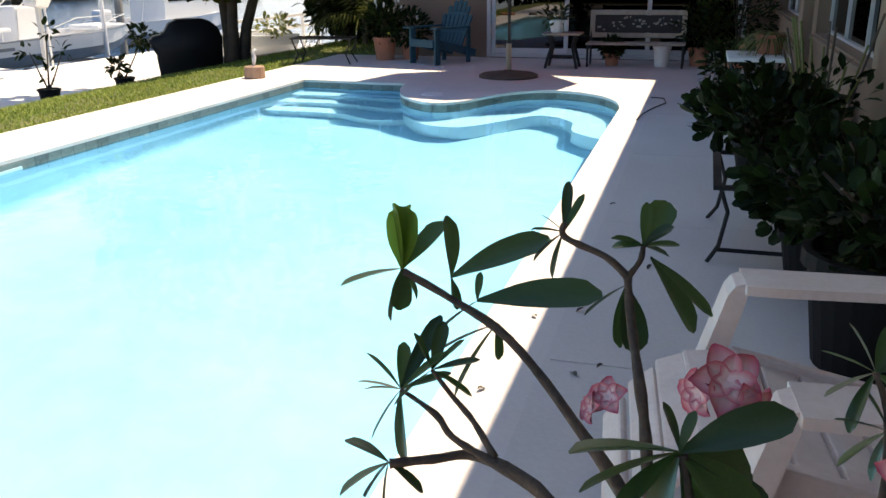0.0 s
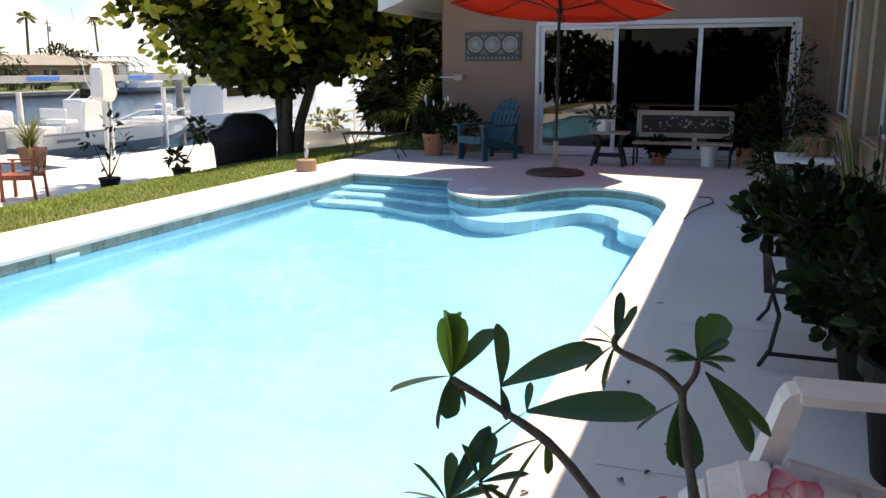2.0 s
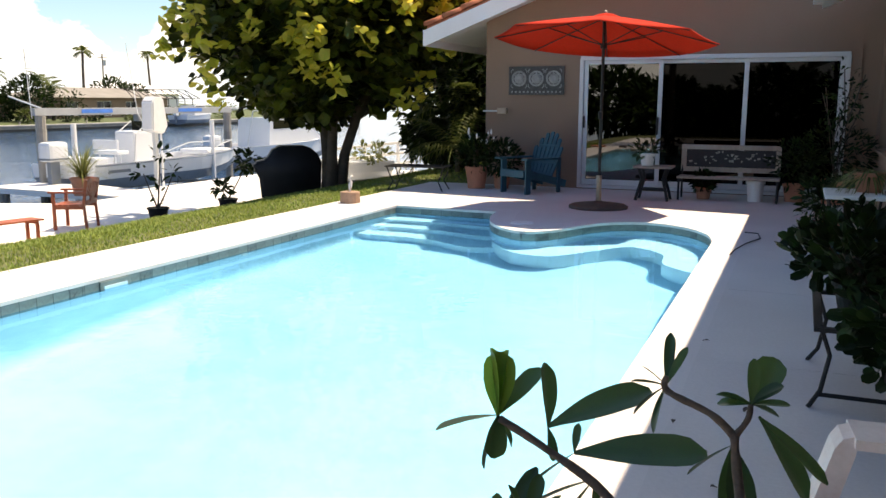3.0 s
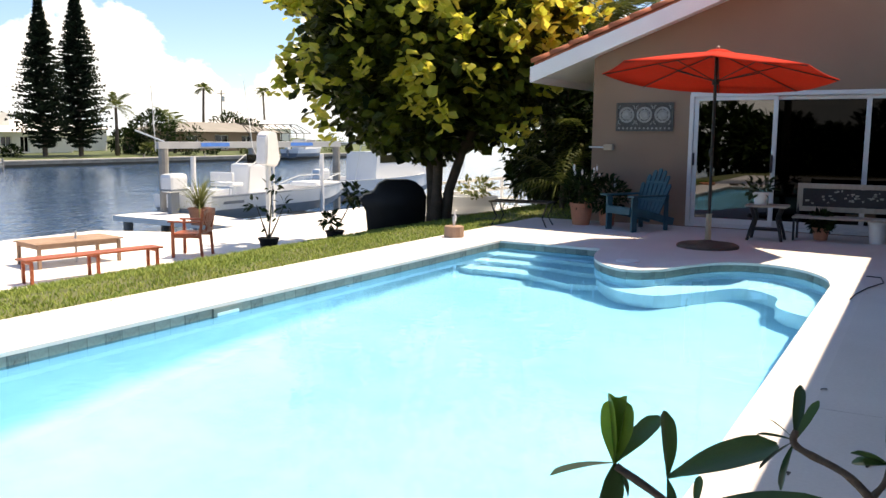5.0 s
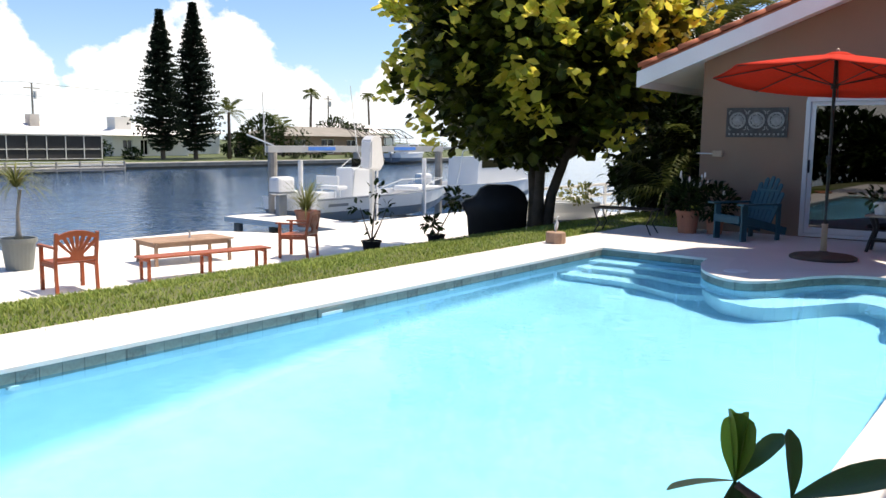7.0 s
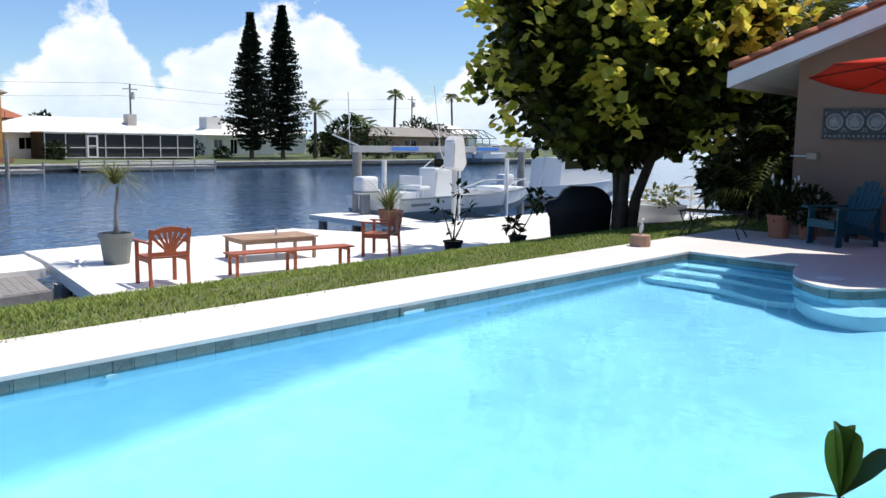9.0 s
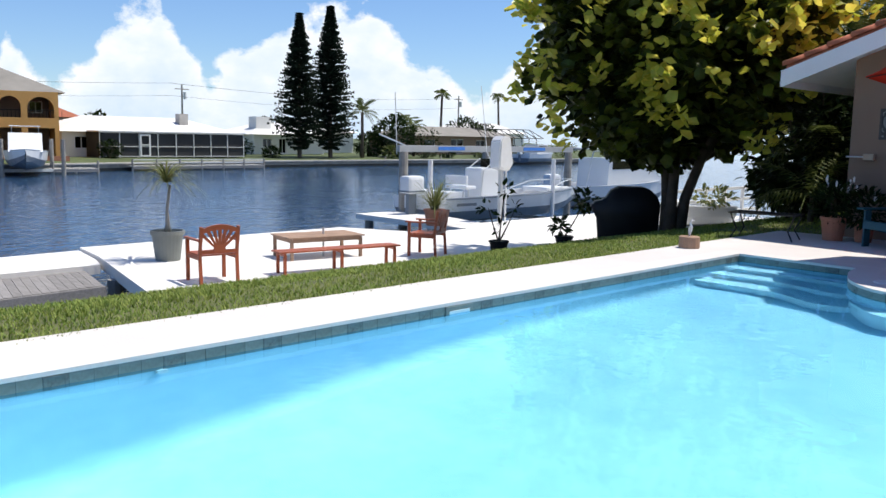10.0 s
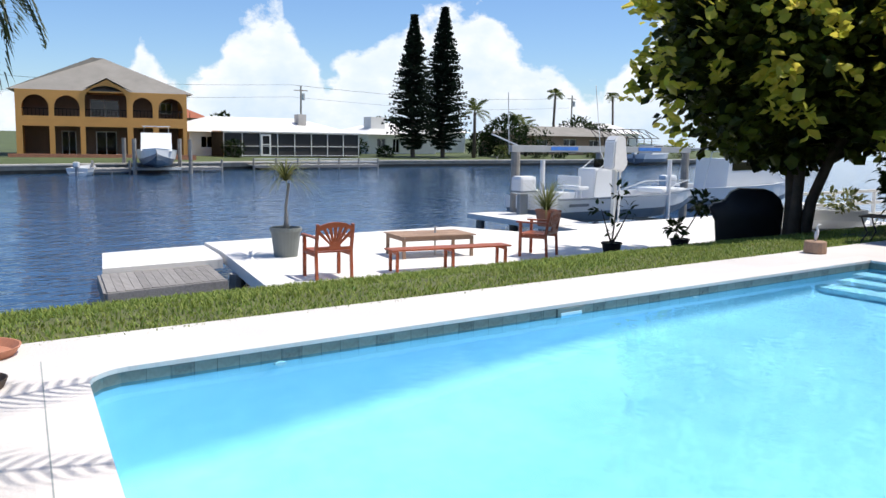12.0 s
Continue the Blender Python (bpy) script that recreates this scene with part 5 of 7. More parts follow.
metal_lounger()
lid = part("skimmer_lid", lathe([(0, 0.012), (0.13, 0.012), (0.14, 0.006), (0.14, 0.0), (0, 0.0)], 24), M["white"])
lid.matrix_world = pose(-3.05, 9.72, 0.001)
tagged(lid, "round white plastic skimmer lid in the deck", "lid")


def saucer(at, r, h, material, label):
    ob = part("plant_saucer", lathe([(0, 0.0), (r * 0.85, 0), (r, h), (r * 0.95, h), (r * 0.8, 0.015), (0, 0.015)], 28), M[material], None, smooth=False)
    ob.matrix_world = pose(*at)
    return tagged(ob, label, "saucer", "plant saucers")


saucer((-6.05, 0.93, 0), 0.26, 0.06, "terracotta", "empty terracotta saucer on the sunny deck")
saucer((-5.27, 0.83, 0.006), 0.14, 0.05, "cast", "brown glazed saucer on the deck")
cable = part("cable", T([(-0.6, 8.45, 0.008), (-0.58, 8.75, 0.008), (-0.5, 9.2, 0.008), (-0.38, 9.6, 0.008), (-0.42, 9.95, 0.008), (-0.56, 9.98, 0.008)], 0.006, 6), M["iron"])
tagged(cable, "thin black cable lying on the deck", "cable")
bm = bmesh.new()
rs = random.Random(9)
for x, y in [(-0.44, 3.55), (-0.28, 3.25), (-0.5, 3.9), (-0.38, 2.9), (-0.12, 2.95), (-0.3, 3.02), (-0.2, 4.2), (-0.48, 5.3), (-0.62, 3.4), (-0.7, 2.7)]:
    v, f = leaf_shape(0.06 * rs.uniform(0.5, 1.1), 0.022, 0.6, 0.3, 3)
    m = pose(x, y, 0.012, 0, 0, rs.uniform(0, 360))
    vs = [bm.verts.new(m @ Vector(p)) for p in v]
    for q in f:
        bm.faces.new([vs[k] for k in q])
tagged(part("fallen_leaves", bm, M["twig"]), "dry brown fallen leaves on the deck", "leaves", kind="stuff")


# ---- by the house wall ----
def wall_art():
    t = thing("wall_art", (-4.22, Y - 0.002, 1.54), "grey metal wall panel with three ornate discs", "wall art")
    m = facing_south(-0.03)
    part("frame", slab(rect(-0.48, 0, 0.48, 0.47), [rect(-0.45, 0.10, 0.45, 0.44)], 0.028, m), M["art"], t)
    part("backing", B((0, -0.006, 0.27), (0.9, 0.01, 0.34)), M["art"], t)
    for k in (-1, 0, 1):
        bm = bmesh.new()
        lathe([(0.10, 0), (0.13, 0.0), (0.13, 0.018), (0.10, 0.018), (0.10, 0)], 24, bm=bm)
        lathe([(0.0, 0.016), (0.05, 0.02), (0.085, 0.008), (0.085, 0)], 20, bm=bm)
        for j in range(8):
            a = j * math.pi / 4
            box(bm, (0, 0, 0), (0.04, 0.014, 0.012), pose(math.cos(a) * 0.085, math.sin(a) * 0.085, 0.01, 0, 0, math.degrees(a)))
        bmesh.ops.transform(bm, matrix=pose(k * 0.30, -0.03 + 0.018, 0.27, 90, 0, 0), verts=bm.verts)
        part("disc", bm, M["mirror_glass"], t)
        for cx in (-1, 1):
            for cz in (-1, 1):
                part("scroll", T([(k * 0.30 + cx * 0.105, -0.028, 0.27 + cz * 0.155), (k * 0.30 + cx * 0.135, -0.03, 0.27 + cz * 0.135), (k * 0.30 + cx * 0.135, -0.028, 0.27 + cz * 0.095)], 0.009, 5), M["mirror_glass"], t)
    for k in range(13):
        part("stud", B((-0.42 + 0.07 * k, -0.033, 0.05), (0.03, 0.012, 0.03), bevel=0.004), M["mirror_glass"], t)


wall_art()
t = thing("hose_box", (-4.80, Y - 0.06, 1.22), "small tan utility box with a pipe on the wall", "utility box")
part("box", B((0, 0, 0.05), (0.16, 0.11, 0.1), bevel=0.012), M["pole_wood"], t)
part("pipe", T([(-0.06, 0, 0.05), (-0.34, -0.02, 0.05)], 0.012, 8), M["alu"], t)


def side_table():
    t = thing("side_table", (-2.02, 12.85, 0), "small wooden-topped side table with black iron legs", "table")
    part("tabletop", B((0, 0, 0.49), (0.55, 0.42, 0.03), bevel=0.008), M["bench_wood"], t)
    for sx in (-1, 1):
        for sy in (-1, 1):
            part("leg", T([(sx * 0.2, sy * 0.15, 0.475), (sx * 0.15, sy * 0.12, 0.32), (sx * 0.2, sy * 0.15, 0.14), (sx * 0.23, sy * 0.17, 0.0)], 0.022, 8), M["iron"], t)
    part("shelf", B((0, 0, 0.16), (0.36, 0.26, 0.02), bevel=0.004), M["iron"], t)


side_table()
t = pot("flower_pot", (-2.12, 12.85, 0.505), 0.11, 0.17, M["white"], "white pot with a trailing plant on a side table", "potted plant")
raw("foliage", *leafy(70, 0.2, 0.24, 0.12, 0.12, 51, hollow=0.1), M["shrub"], t)


def framed_bench():
    t = thing("garden_bench", (-1.0, 13.2, 0), "wood and iron bench with a framed mosaic back", "bench")
    w = M["bench_wood"]
    part("back_frame", slab(rect(-0.70, 0.40, 0.70, 0.80), [rect(-0.63, 0.47, 0.63, 0.73)], 0.04, facing_south(0.18)), w, t)
    part("back_panel", B((0, 0.2, 0.60), (1.25, 0.012, 0.25)), M["screen"], t, "dark pebble mosaic panel")
    pebbles = bmesh.new()
    rs = random.Random(17)
    for _ in range(70):
        x, z = rs.uniform(-0.58, 0.58), rs.uniform(0.50, 0.70)
        if noise.noise((x * 5, z * 9, 0)) > -0.05:
            box(pebbles, (x, 0.19, z), (rs.uniform(0.02, 0.05), 0.012, rs.uniform(0.012, 0.03)), None, 0.004)
    part("mosaic", pebbles, M["mirror_glass"], t, "scattered grey pebbles")
    for k in range(3):
        part("seat_slat", B((0, -0.16 + 0.13 * k, 0.335), (1.42, 0.11, 0.03), bevel=0.006), w, t)
    for sx in (-1, 1):
        part("end_frame", T([(sx * 0.68, -0.2, 0), (sx * 0.68, -0.2, 0.32), (sx * 0.68, 0.18, 0.32), (sx * 0.68, 0.22, 0.81)], 0.018, 6), M["iron"], t)
        part("rear_leg", T([(sx * 0.68, 0.2, 0), (sx * 0.68, 0.18, 0.33)], 0.018, 6), M["iron"], t)


framed_bench()
t = pot("flower_pot", (-0.62, 13.25, 0.0), 0.13, 0.30, M["white"], "white pot standing under the bench", "plant pot")
wall_pot((-1.35, 13.3, 0.0), 0.12, 0.18, 23, "low leafy plant in a pot under the bench", 0.22)
t = wall_pot((0.42, 13.35, 0.0), 0.2, 0.35, 24, "tall dark twiggy plant in a pot by the door corner", 0.9)
for k in range(7):
    part("stem", T([(0, 0, 0.3), (0.1 * math.cos(k), 0.1 * math.sin(k), 0.9), (0.28 * math.cos(k * 1.3), 0.2 * math.sin(k), 1.4 + 0.08 * k)], 0.008, 5), M["bark"], t)
V, F = leafy(170, 0.3, 1.0, 1.0, 0.09, 25, hollow=0.0)
raw("foliage", V, F, M["shrub"], t)
wall_pot((-0.1, 13.45, 0.0), 0.16, 0.26, 26, "dark leafy plant in a pot before the door", 0.7)


def plant_stand():
    t = thing("plant_stand", (0.45, 8.7, 0), "iron plant stand with a white top", "plant stand")
    part("top", B((0, 0, 0.60), (0.55, 0.75, 0.035), bevel=0.006), M["white"], t)
    for sx in (-1, 1):
        for sy in (-1, 1):
            part("leg", T([(sx * 0.24, sy * 0.33, 0.585), (sx * 0.2, sy * 0.3, 0.3), (sx * 0.27, sy * 0.36, 0.0)], 0.013, 6), M["iron"], t)


plant_stand()
t = pot("hanging_spider_plant", (0.55, 8.8, 0.618), 0.14, 0.18, M["terracotta"], "yellow-green spider plant on a white-topped stand", "potted plant")
raw("leaves", *strap_leaves(120, 0.5, 0.014, 0.16, 0.9, 1.8, 61), M["spike"], t)
t = pot("glazed_pot", (0.42, 8.0, 0.0), 0.22, 0.30, M["teal"], "teal glazed pot on the deck", "plant pot", 0.6)
raw("foliage", *leafy(80, 0.22, 0.35, 0.24, 0.12, 62, hollow=0.1), M["jade"], t)
t = wall_pot((0.25, 9.75, 0.0), 0.14, 0.2, 63, "dark plant in a small pot beside the stand", 0.5)


def iron_bench():
    """Wrought-iron stand that carries the jade plants."""
    t = thing("iron_stand", (0.42, 4.75, 0), "black wrought-iron plant stand", "plant stand")
    part("shelf", slab(rect(-0.36, -0.45, 0.36, 0.45), [rect(-0.32 + 0.13 * k, -0.41, -0.32 + 0.13 * k + 0.1, 0.41) for k in range(5)], 0.02, pose(0, 0, 0.40)), M["iron"], t)
    for sx in (-1, 1):
        for sy in (-1, 1):
            part("leg", T([(sx * 0.33, sy * 0.4, 0.4), (sx * 0.28, sy * 0.36, 0.25), (sx * 0.31, sy * 0.38, 0.08), (sx * 0.36, sy * 0.41, 0.0)], 0.011, 6), M["iron"], t)
    part("stretcher", T([(-0.33, -0.38, 0.06), (0.33, -0.38, 0.06)], 0.012, 6), M["iron"], t)


iron_bench()


def jade(at, r, h, n, seed, pot_r, pot_h, material, label, size=0.085):
    t = pot("jade_plant", at, pot_r, pot_h, M[material], label, "potted plant")
    rs = random.Random(seed)
    for k in range(9):
        a = k * 0.75
        part("stem", T([(0, 0, pot_h * 0.8), (math.cos(a) * r * 0.3, math.sin(a) * r * 0.3, pot_h + h * 0.3), (math.cos(a) * r * 0.8, math.sin(a) * r * 0.8, pot_h + h * rs.uniform(0.4, 0.8))], [0.014, 0.011, 0.006], 6), M["bark"], t)
    raw("foliage", *leafy(n, r, h, pot_h * 0.8, size, seed, hollow=0.25, oval=True), M["jade"], t, kind="stuff")
    return t


jade((0.27, 4.75, 0.402), 0.36, 0.34, 620, 71, 0.13, 0.14, "black_pot", "bushy round-leaved jade plant on an iron stand")
jade((0.56, 4.15, 0.0), 0.38, 0.55, 800, 72, 0.2, 0.26, "black_pot", "large bushy jade plant in a black pot")
jade((0.64, 3.30, 0.0), 0.30, 0.42, 420, 73, 0.27, 0.44, "black_pot", "leggy jade plant in a large black pot")
jade((0.70, 3.75, 0.0), 0.26, 0.5, 320, 75, 0.16, 0.36, "black_pot", "dark jade plant in a black pot")
jade((0.55, 6.3, 0.0), 0.34, 0.42, 420, 76, 0.2, 0.3, "black_pot", "dark leafy plant in a black pot by the window")
t = pot("potted_shrub", (0.66, 5.55, 0.0), 0.2, 0.32, M["black_pot"], "tangled bare-stemmed plant in a black pot", "potted plant")
rs = random.Random(81)
for k in range(16):
    a = rs.uniform(0, 6.28)
    part("stem", T([(0, 0, 0.28), (0.12 * math.cos(a), 0.14 * math.sin(a), 0.55), (0.25 * math.cos(a), 0.35 * math.sin(a), 0.75 + rs.uniform(0, 0.4))], 0.007, 5), M["spike"] if k % 3 else M["bark"], t)
raw("foliage", *leafy(160, 0.32, 0.5, 0.35, 0.1, 82, hollow=0.1), M["shrub"], t)


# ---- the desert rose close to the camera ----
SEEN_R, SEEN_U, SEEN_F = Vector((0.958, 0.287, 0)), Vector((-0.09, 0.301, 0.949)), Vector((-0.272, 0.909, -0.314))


def desert_rose():
    base = Vector((0.02, 0.74, 0.0))
    t = thing("desert_rose", base, "pink-flowered desert rose in a tall terracotta pot", "potted plant")
    inv = Matrix.Translation(-base)
    part("pot", lathe([(0, 0), (0.13, 0), (0.17, 0.5), (0.185, 0.51), (0.185, 0.56), (0.16, 0.56), (0.15, 0.52), (0, 0.51)], 28), M["terracotta"], t)
    part("earth", lathe([(0, 0.525), (0.152, 0.522)], 20), M["soil"], t)
    part("caudex", lathe([(0.0, 0.50), (0.085, 0.52), (0.09, 0.56), (0.07, 0.63), (0.045, 0.70), (0.03, 0.76), (0, 0.77)], 18), M["twig"], t, "swollen grey stem base", True)
    hub = Vector((0.02, 0.74, 0.74))

    def stem(pts, radii):
        pts = [Vector(p) for p in pts]
        fine, rr = [], []
        for i in range(len(pts) - 1):
            p = [pts[max(0, min(len(pts) - 1, i + k))] for k in (-1, 0, 1, 2)]
            for j in range(5):
                u = j / 5
                q = 0.5 * ((2 * p[1]) + (p[2] - p[0]) * u + (2 * p[0] - 5 * p[1] + 4 * p[2] - p[3]) * u * u + (3 * p[1] - p[0] - 3 * p[2] + p[3]) * u ** 3)
                fine.append(q)
                rr.append(0.64 * (radii[i] + (radii[i + 1] - radii[i]) * u) * (1 + 0.30 * noise.noise(q * 70)))
        fine.append(pts[-1])
        rr.append(0.72 * radii[-1])
        bm = tube(bmesh.new(), fine, rr, 9)
        bmesh.ops.transform(bm, matrix=inv, verts=bm.verts)
        part("branch", bm, M["twig"], t, smooth=True)

    stem([hub, (-0.06, 0.83, 0.90), (-0.134, 0.867, 0.988), (-0.208, 0.916, 1.042), (-0.27, 0.925, 1.075), (-0.325, 0.929, 1.10)], [0.016, 0.011, 0.0085, 0.0075, 0.0065, 0.006])
    stem([hub, (-0.045, 0.82, 0.90), (-0.066, 0.876, 0.994), (-0.088, 0.95, 1.06), (-0.096, 0.977, 1.099)], [0.015, 0.011, 0.009, 0.008, 0.007])
    stem([(-0.096, 0.977, 1.099), (-0.12, 0.98, 1.118), (-0.163, 0.982, 1.135), (-0.165, 0.985, 1.15)], [0.007, 0.0055, 0.006, 0.004])
    stem([(-0.096, 0.977, 1.099), (-0.085, 0.985, 1.115), (-0.083, 0.99, 1.13)], [0.006, 0.005, 0.004])
    stem([hub, (-0.08, 0.76, 0.86), (-0.14, 0.79, 0.945), (-0.216, 0.83, 0.953), (-0.26, 0.815, 0.952), (-0.299, 0.801, 0.949)], [0.015, 0.011, 0.009, 0.008, 0.0075, 0.007])
    stem([(-0.14, 0.79, 0.945), (-0.20, 0.82, 0.955), (-0.244, 0.831, 0.97), (-0.262, 0.835, 0.99), (-0.299, 0.839, 1.01)], [0.008, 0.0065, 0.0055, 0.005, 0.004])
    stem([(-0.20, 0.825, 0.958), (-0.225, 0.84, 0.985), (-0.25, 0.85, 1.005), (-0.27, 0.85, 1.03)], [0.006, 0.005, 0.004, 0.003])
    stem([hub, (0.01, 0.72, 0.88), (-0.015, 0.73, 0.98), (-0.03, 0.742, 1.04)], [0.013, 0.009, 0.007, 0.006])
    stem([hub, (0.13, 0.83, 0.90), (0.15, 0.90, 1.0), (0.135, 0.915, 1.05)], [0.013, 0.008, 0.006, 0.005])
    cache = {}

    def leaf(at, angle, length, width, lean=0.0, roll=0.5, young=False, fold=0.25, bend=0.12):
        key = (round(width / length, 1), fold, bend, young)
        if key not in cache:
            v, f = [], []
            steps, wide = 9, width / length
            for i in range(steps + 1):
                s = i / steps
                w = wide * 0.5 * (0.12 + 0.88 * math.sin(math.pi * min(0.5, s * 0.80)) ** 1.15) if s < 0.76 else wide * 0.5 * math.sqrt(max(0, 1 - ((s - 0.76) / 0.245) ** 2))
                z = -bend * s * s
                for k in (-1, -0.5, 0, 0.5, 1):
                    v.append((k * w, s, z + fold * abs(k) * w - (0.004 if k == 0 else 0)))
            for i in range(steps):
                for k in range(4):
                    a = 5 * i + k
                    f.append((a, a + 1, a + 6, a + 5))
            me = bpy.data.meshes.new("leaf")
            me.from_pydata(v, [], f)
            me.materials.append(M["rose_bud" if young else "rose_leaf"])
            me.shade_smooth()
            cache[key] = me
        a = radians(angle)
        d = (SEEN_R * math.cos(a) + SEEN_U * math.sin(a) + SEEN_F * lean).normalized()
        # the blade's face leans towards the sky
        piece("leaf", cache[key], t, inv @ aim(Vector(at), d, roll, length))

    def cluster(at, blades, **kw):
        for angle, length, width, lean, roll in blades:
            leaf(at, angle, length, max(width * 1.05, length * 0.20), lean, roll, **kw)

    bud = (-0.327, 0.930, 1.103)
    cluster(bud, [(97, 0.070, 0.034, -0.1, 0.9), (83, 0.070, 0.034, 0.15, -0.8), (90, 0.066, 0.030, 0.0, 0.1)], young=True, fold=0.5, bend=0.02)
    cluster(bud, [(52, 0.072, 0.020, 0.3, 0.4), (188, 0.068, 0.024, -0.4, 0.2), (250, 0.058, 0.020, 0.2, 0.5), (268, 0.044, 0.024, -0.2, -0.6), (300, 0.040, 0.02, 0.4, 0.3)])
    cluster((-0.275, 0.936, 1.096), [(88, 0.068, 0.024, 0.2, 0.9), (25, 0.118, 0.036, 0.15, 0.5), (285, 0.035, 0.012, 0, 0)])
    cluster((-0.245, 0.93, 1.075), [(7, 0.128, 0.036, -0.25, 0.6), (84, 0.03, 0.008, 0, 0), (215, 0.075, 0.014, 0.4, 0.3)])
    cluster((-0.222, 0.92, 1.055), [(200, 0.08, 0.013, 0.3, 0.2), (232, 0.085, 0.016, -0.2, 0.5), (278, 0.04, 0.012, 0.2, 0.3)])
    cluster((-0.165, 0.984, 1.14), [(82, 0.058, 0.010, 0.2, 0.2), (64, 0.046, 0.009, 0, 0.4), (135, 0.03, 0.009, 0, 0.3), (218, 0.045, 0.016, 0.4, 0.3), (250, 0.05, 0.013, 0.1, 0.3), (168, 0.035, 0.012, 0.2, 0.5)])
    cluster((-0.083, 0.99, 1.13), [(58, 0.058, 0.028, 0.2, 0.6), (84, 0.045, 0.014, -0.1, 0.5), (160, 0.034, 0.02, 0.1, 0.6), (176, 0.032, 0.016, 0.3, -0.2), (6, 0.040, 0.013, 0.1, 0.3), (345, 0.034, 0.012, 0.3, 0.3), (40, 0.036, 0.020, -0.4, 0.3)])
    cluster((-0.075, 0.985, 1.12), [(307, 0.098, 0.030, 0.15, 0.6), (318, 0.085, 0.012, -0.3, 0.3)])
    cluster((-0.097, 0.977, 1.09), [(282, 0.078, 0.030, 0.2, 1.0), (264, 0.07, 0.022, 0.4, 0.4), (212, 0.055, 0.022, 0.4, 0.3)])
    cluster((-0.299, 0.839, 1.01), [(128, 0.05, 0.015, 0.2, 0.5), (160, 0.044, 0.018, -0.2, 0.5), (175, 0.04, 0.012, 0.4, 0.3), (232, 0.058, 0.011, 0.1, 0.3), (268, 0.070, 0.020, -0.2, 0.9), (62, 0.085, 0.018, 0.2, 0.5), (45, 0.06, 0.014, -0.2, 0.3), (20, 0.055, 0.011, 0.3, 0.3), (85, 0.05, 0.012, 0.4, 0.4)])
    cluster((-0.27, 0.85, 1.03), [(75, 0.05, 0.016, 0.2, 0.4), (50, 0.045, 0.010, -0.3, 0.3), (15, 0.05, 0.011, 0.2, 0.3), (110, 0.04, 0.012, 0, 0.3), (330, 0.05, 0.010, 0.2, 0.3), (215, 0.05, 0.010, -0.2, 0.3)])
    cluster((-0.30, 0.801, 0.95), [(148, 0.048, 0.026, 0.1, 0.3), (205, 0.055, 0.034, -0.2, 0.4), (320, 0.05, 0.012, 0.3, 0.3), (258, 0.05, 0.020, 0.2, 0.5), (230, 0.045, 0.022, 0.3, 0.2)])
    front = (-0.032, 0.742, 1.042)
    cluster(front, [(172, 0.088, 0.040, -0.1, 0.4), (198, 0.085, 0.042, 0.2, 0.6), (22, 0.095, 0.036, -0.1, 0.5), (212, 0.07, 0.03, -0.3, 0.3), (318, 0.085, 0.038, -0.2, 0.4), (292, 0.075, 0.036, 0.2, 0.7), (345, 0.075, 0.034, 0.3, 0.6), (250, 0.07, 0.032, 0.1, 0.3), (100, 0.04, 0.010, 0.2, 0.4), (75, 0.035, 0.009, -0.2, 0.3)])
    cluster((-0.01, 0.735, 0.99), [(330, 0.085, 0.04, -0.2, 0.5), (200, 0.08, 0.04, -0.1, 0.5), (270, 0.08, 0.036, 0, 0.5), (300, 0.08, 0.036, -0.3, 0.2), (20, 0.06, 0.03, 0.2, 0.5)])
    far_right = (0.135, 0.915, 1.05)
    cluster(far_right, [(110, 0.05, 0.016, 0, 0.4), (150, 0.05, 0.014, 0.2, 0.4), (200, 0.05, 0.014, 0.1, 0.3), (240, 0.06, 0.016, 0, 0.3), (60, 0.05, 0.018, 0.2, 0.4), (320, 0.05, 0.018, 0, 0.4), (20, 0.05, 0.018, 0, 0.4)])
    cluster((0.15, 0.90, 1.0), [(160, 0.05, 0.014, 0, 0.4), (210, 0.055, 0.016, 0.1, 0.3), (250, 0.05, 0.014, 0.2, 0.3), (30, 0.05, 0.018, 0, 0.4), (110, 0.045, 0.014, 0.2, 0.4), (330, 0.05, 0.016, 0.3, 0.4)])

    def flower(at, size, face):
        v, f, rim = [], [], []
        steps, cross = 6, 4
        for k in range(5):
            m = Matrix.Rotation(2 * math.pi * k / 5 + 0.3, 4, "Z") @ Matrix.Rotation(radians(30), 4, "X")
            n = len(v)
            for i in range(steps + 1):
                q = i / steps
                w = size * 0.52 * math.sin(math.pi * min(1, 0.12 + 0.82 * q)) ** 0.7
                for c in range(cross + 1):
                    e = c / cross * 2 - 1
                    rim.append(max(abs(e) * 0.95, q))
                    v.append(tuple(m @ Vector((e * w, size * q, size * (0.22 * e * e - 0.45 * q * q + 0.05 * math.sin(5 * e + 3 * q + k))))))
            f += [(n + i * (cross + 1) + c, n + i * (cross + 1) + c + 1, n + (i + 1) * (cross + 1) + c + 1, n + (i + 1) * (cross + 1) + c) for i in range(steps) for c in range(cross)]
        m = Matrix.Translation(at) @ Vector(face).to_track_quat("Z", "Y").to_matrix().to_4x4()
        ob = raw("flower", [tuple(inv @ m @ Vector(p)) for p in v], f, M["petal"], t, "pink and white blossom", smooth=True)
        ob.data.attributes.new("margin", "FLOAT", "POINT").data.foreach_set("value", rim)

    flower((-0.0, 0.80, 1.08), 0.029, (0.2, -0.7, 0.5))
    flower((0.016, 0.80, 1.060), 0.023, (0.5, -0.8, -0.1))
    flower((-0.02, 0.80, 1.066), 0.020, (-0.6, -0.6, 0.1))
    flower((-0.1, 0.875, 1.012), 0.019, (-0.3, -0.6, 0.6))
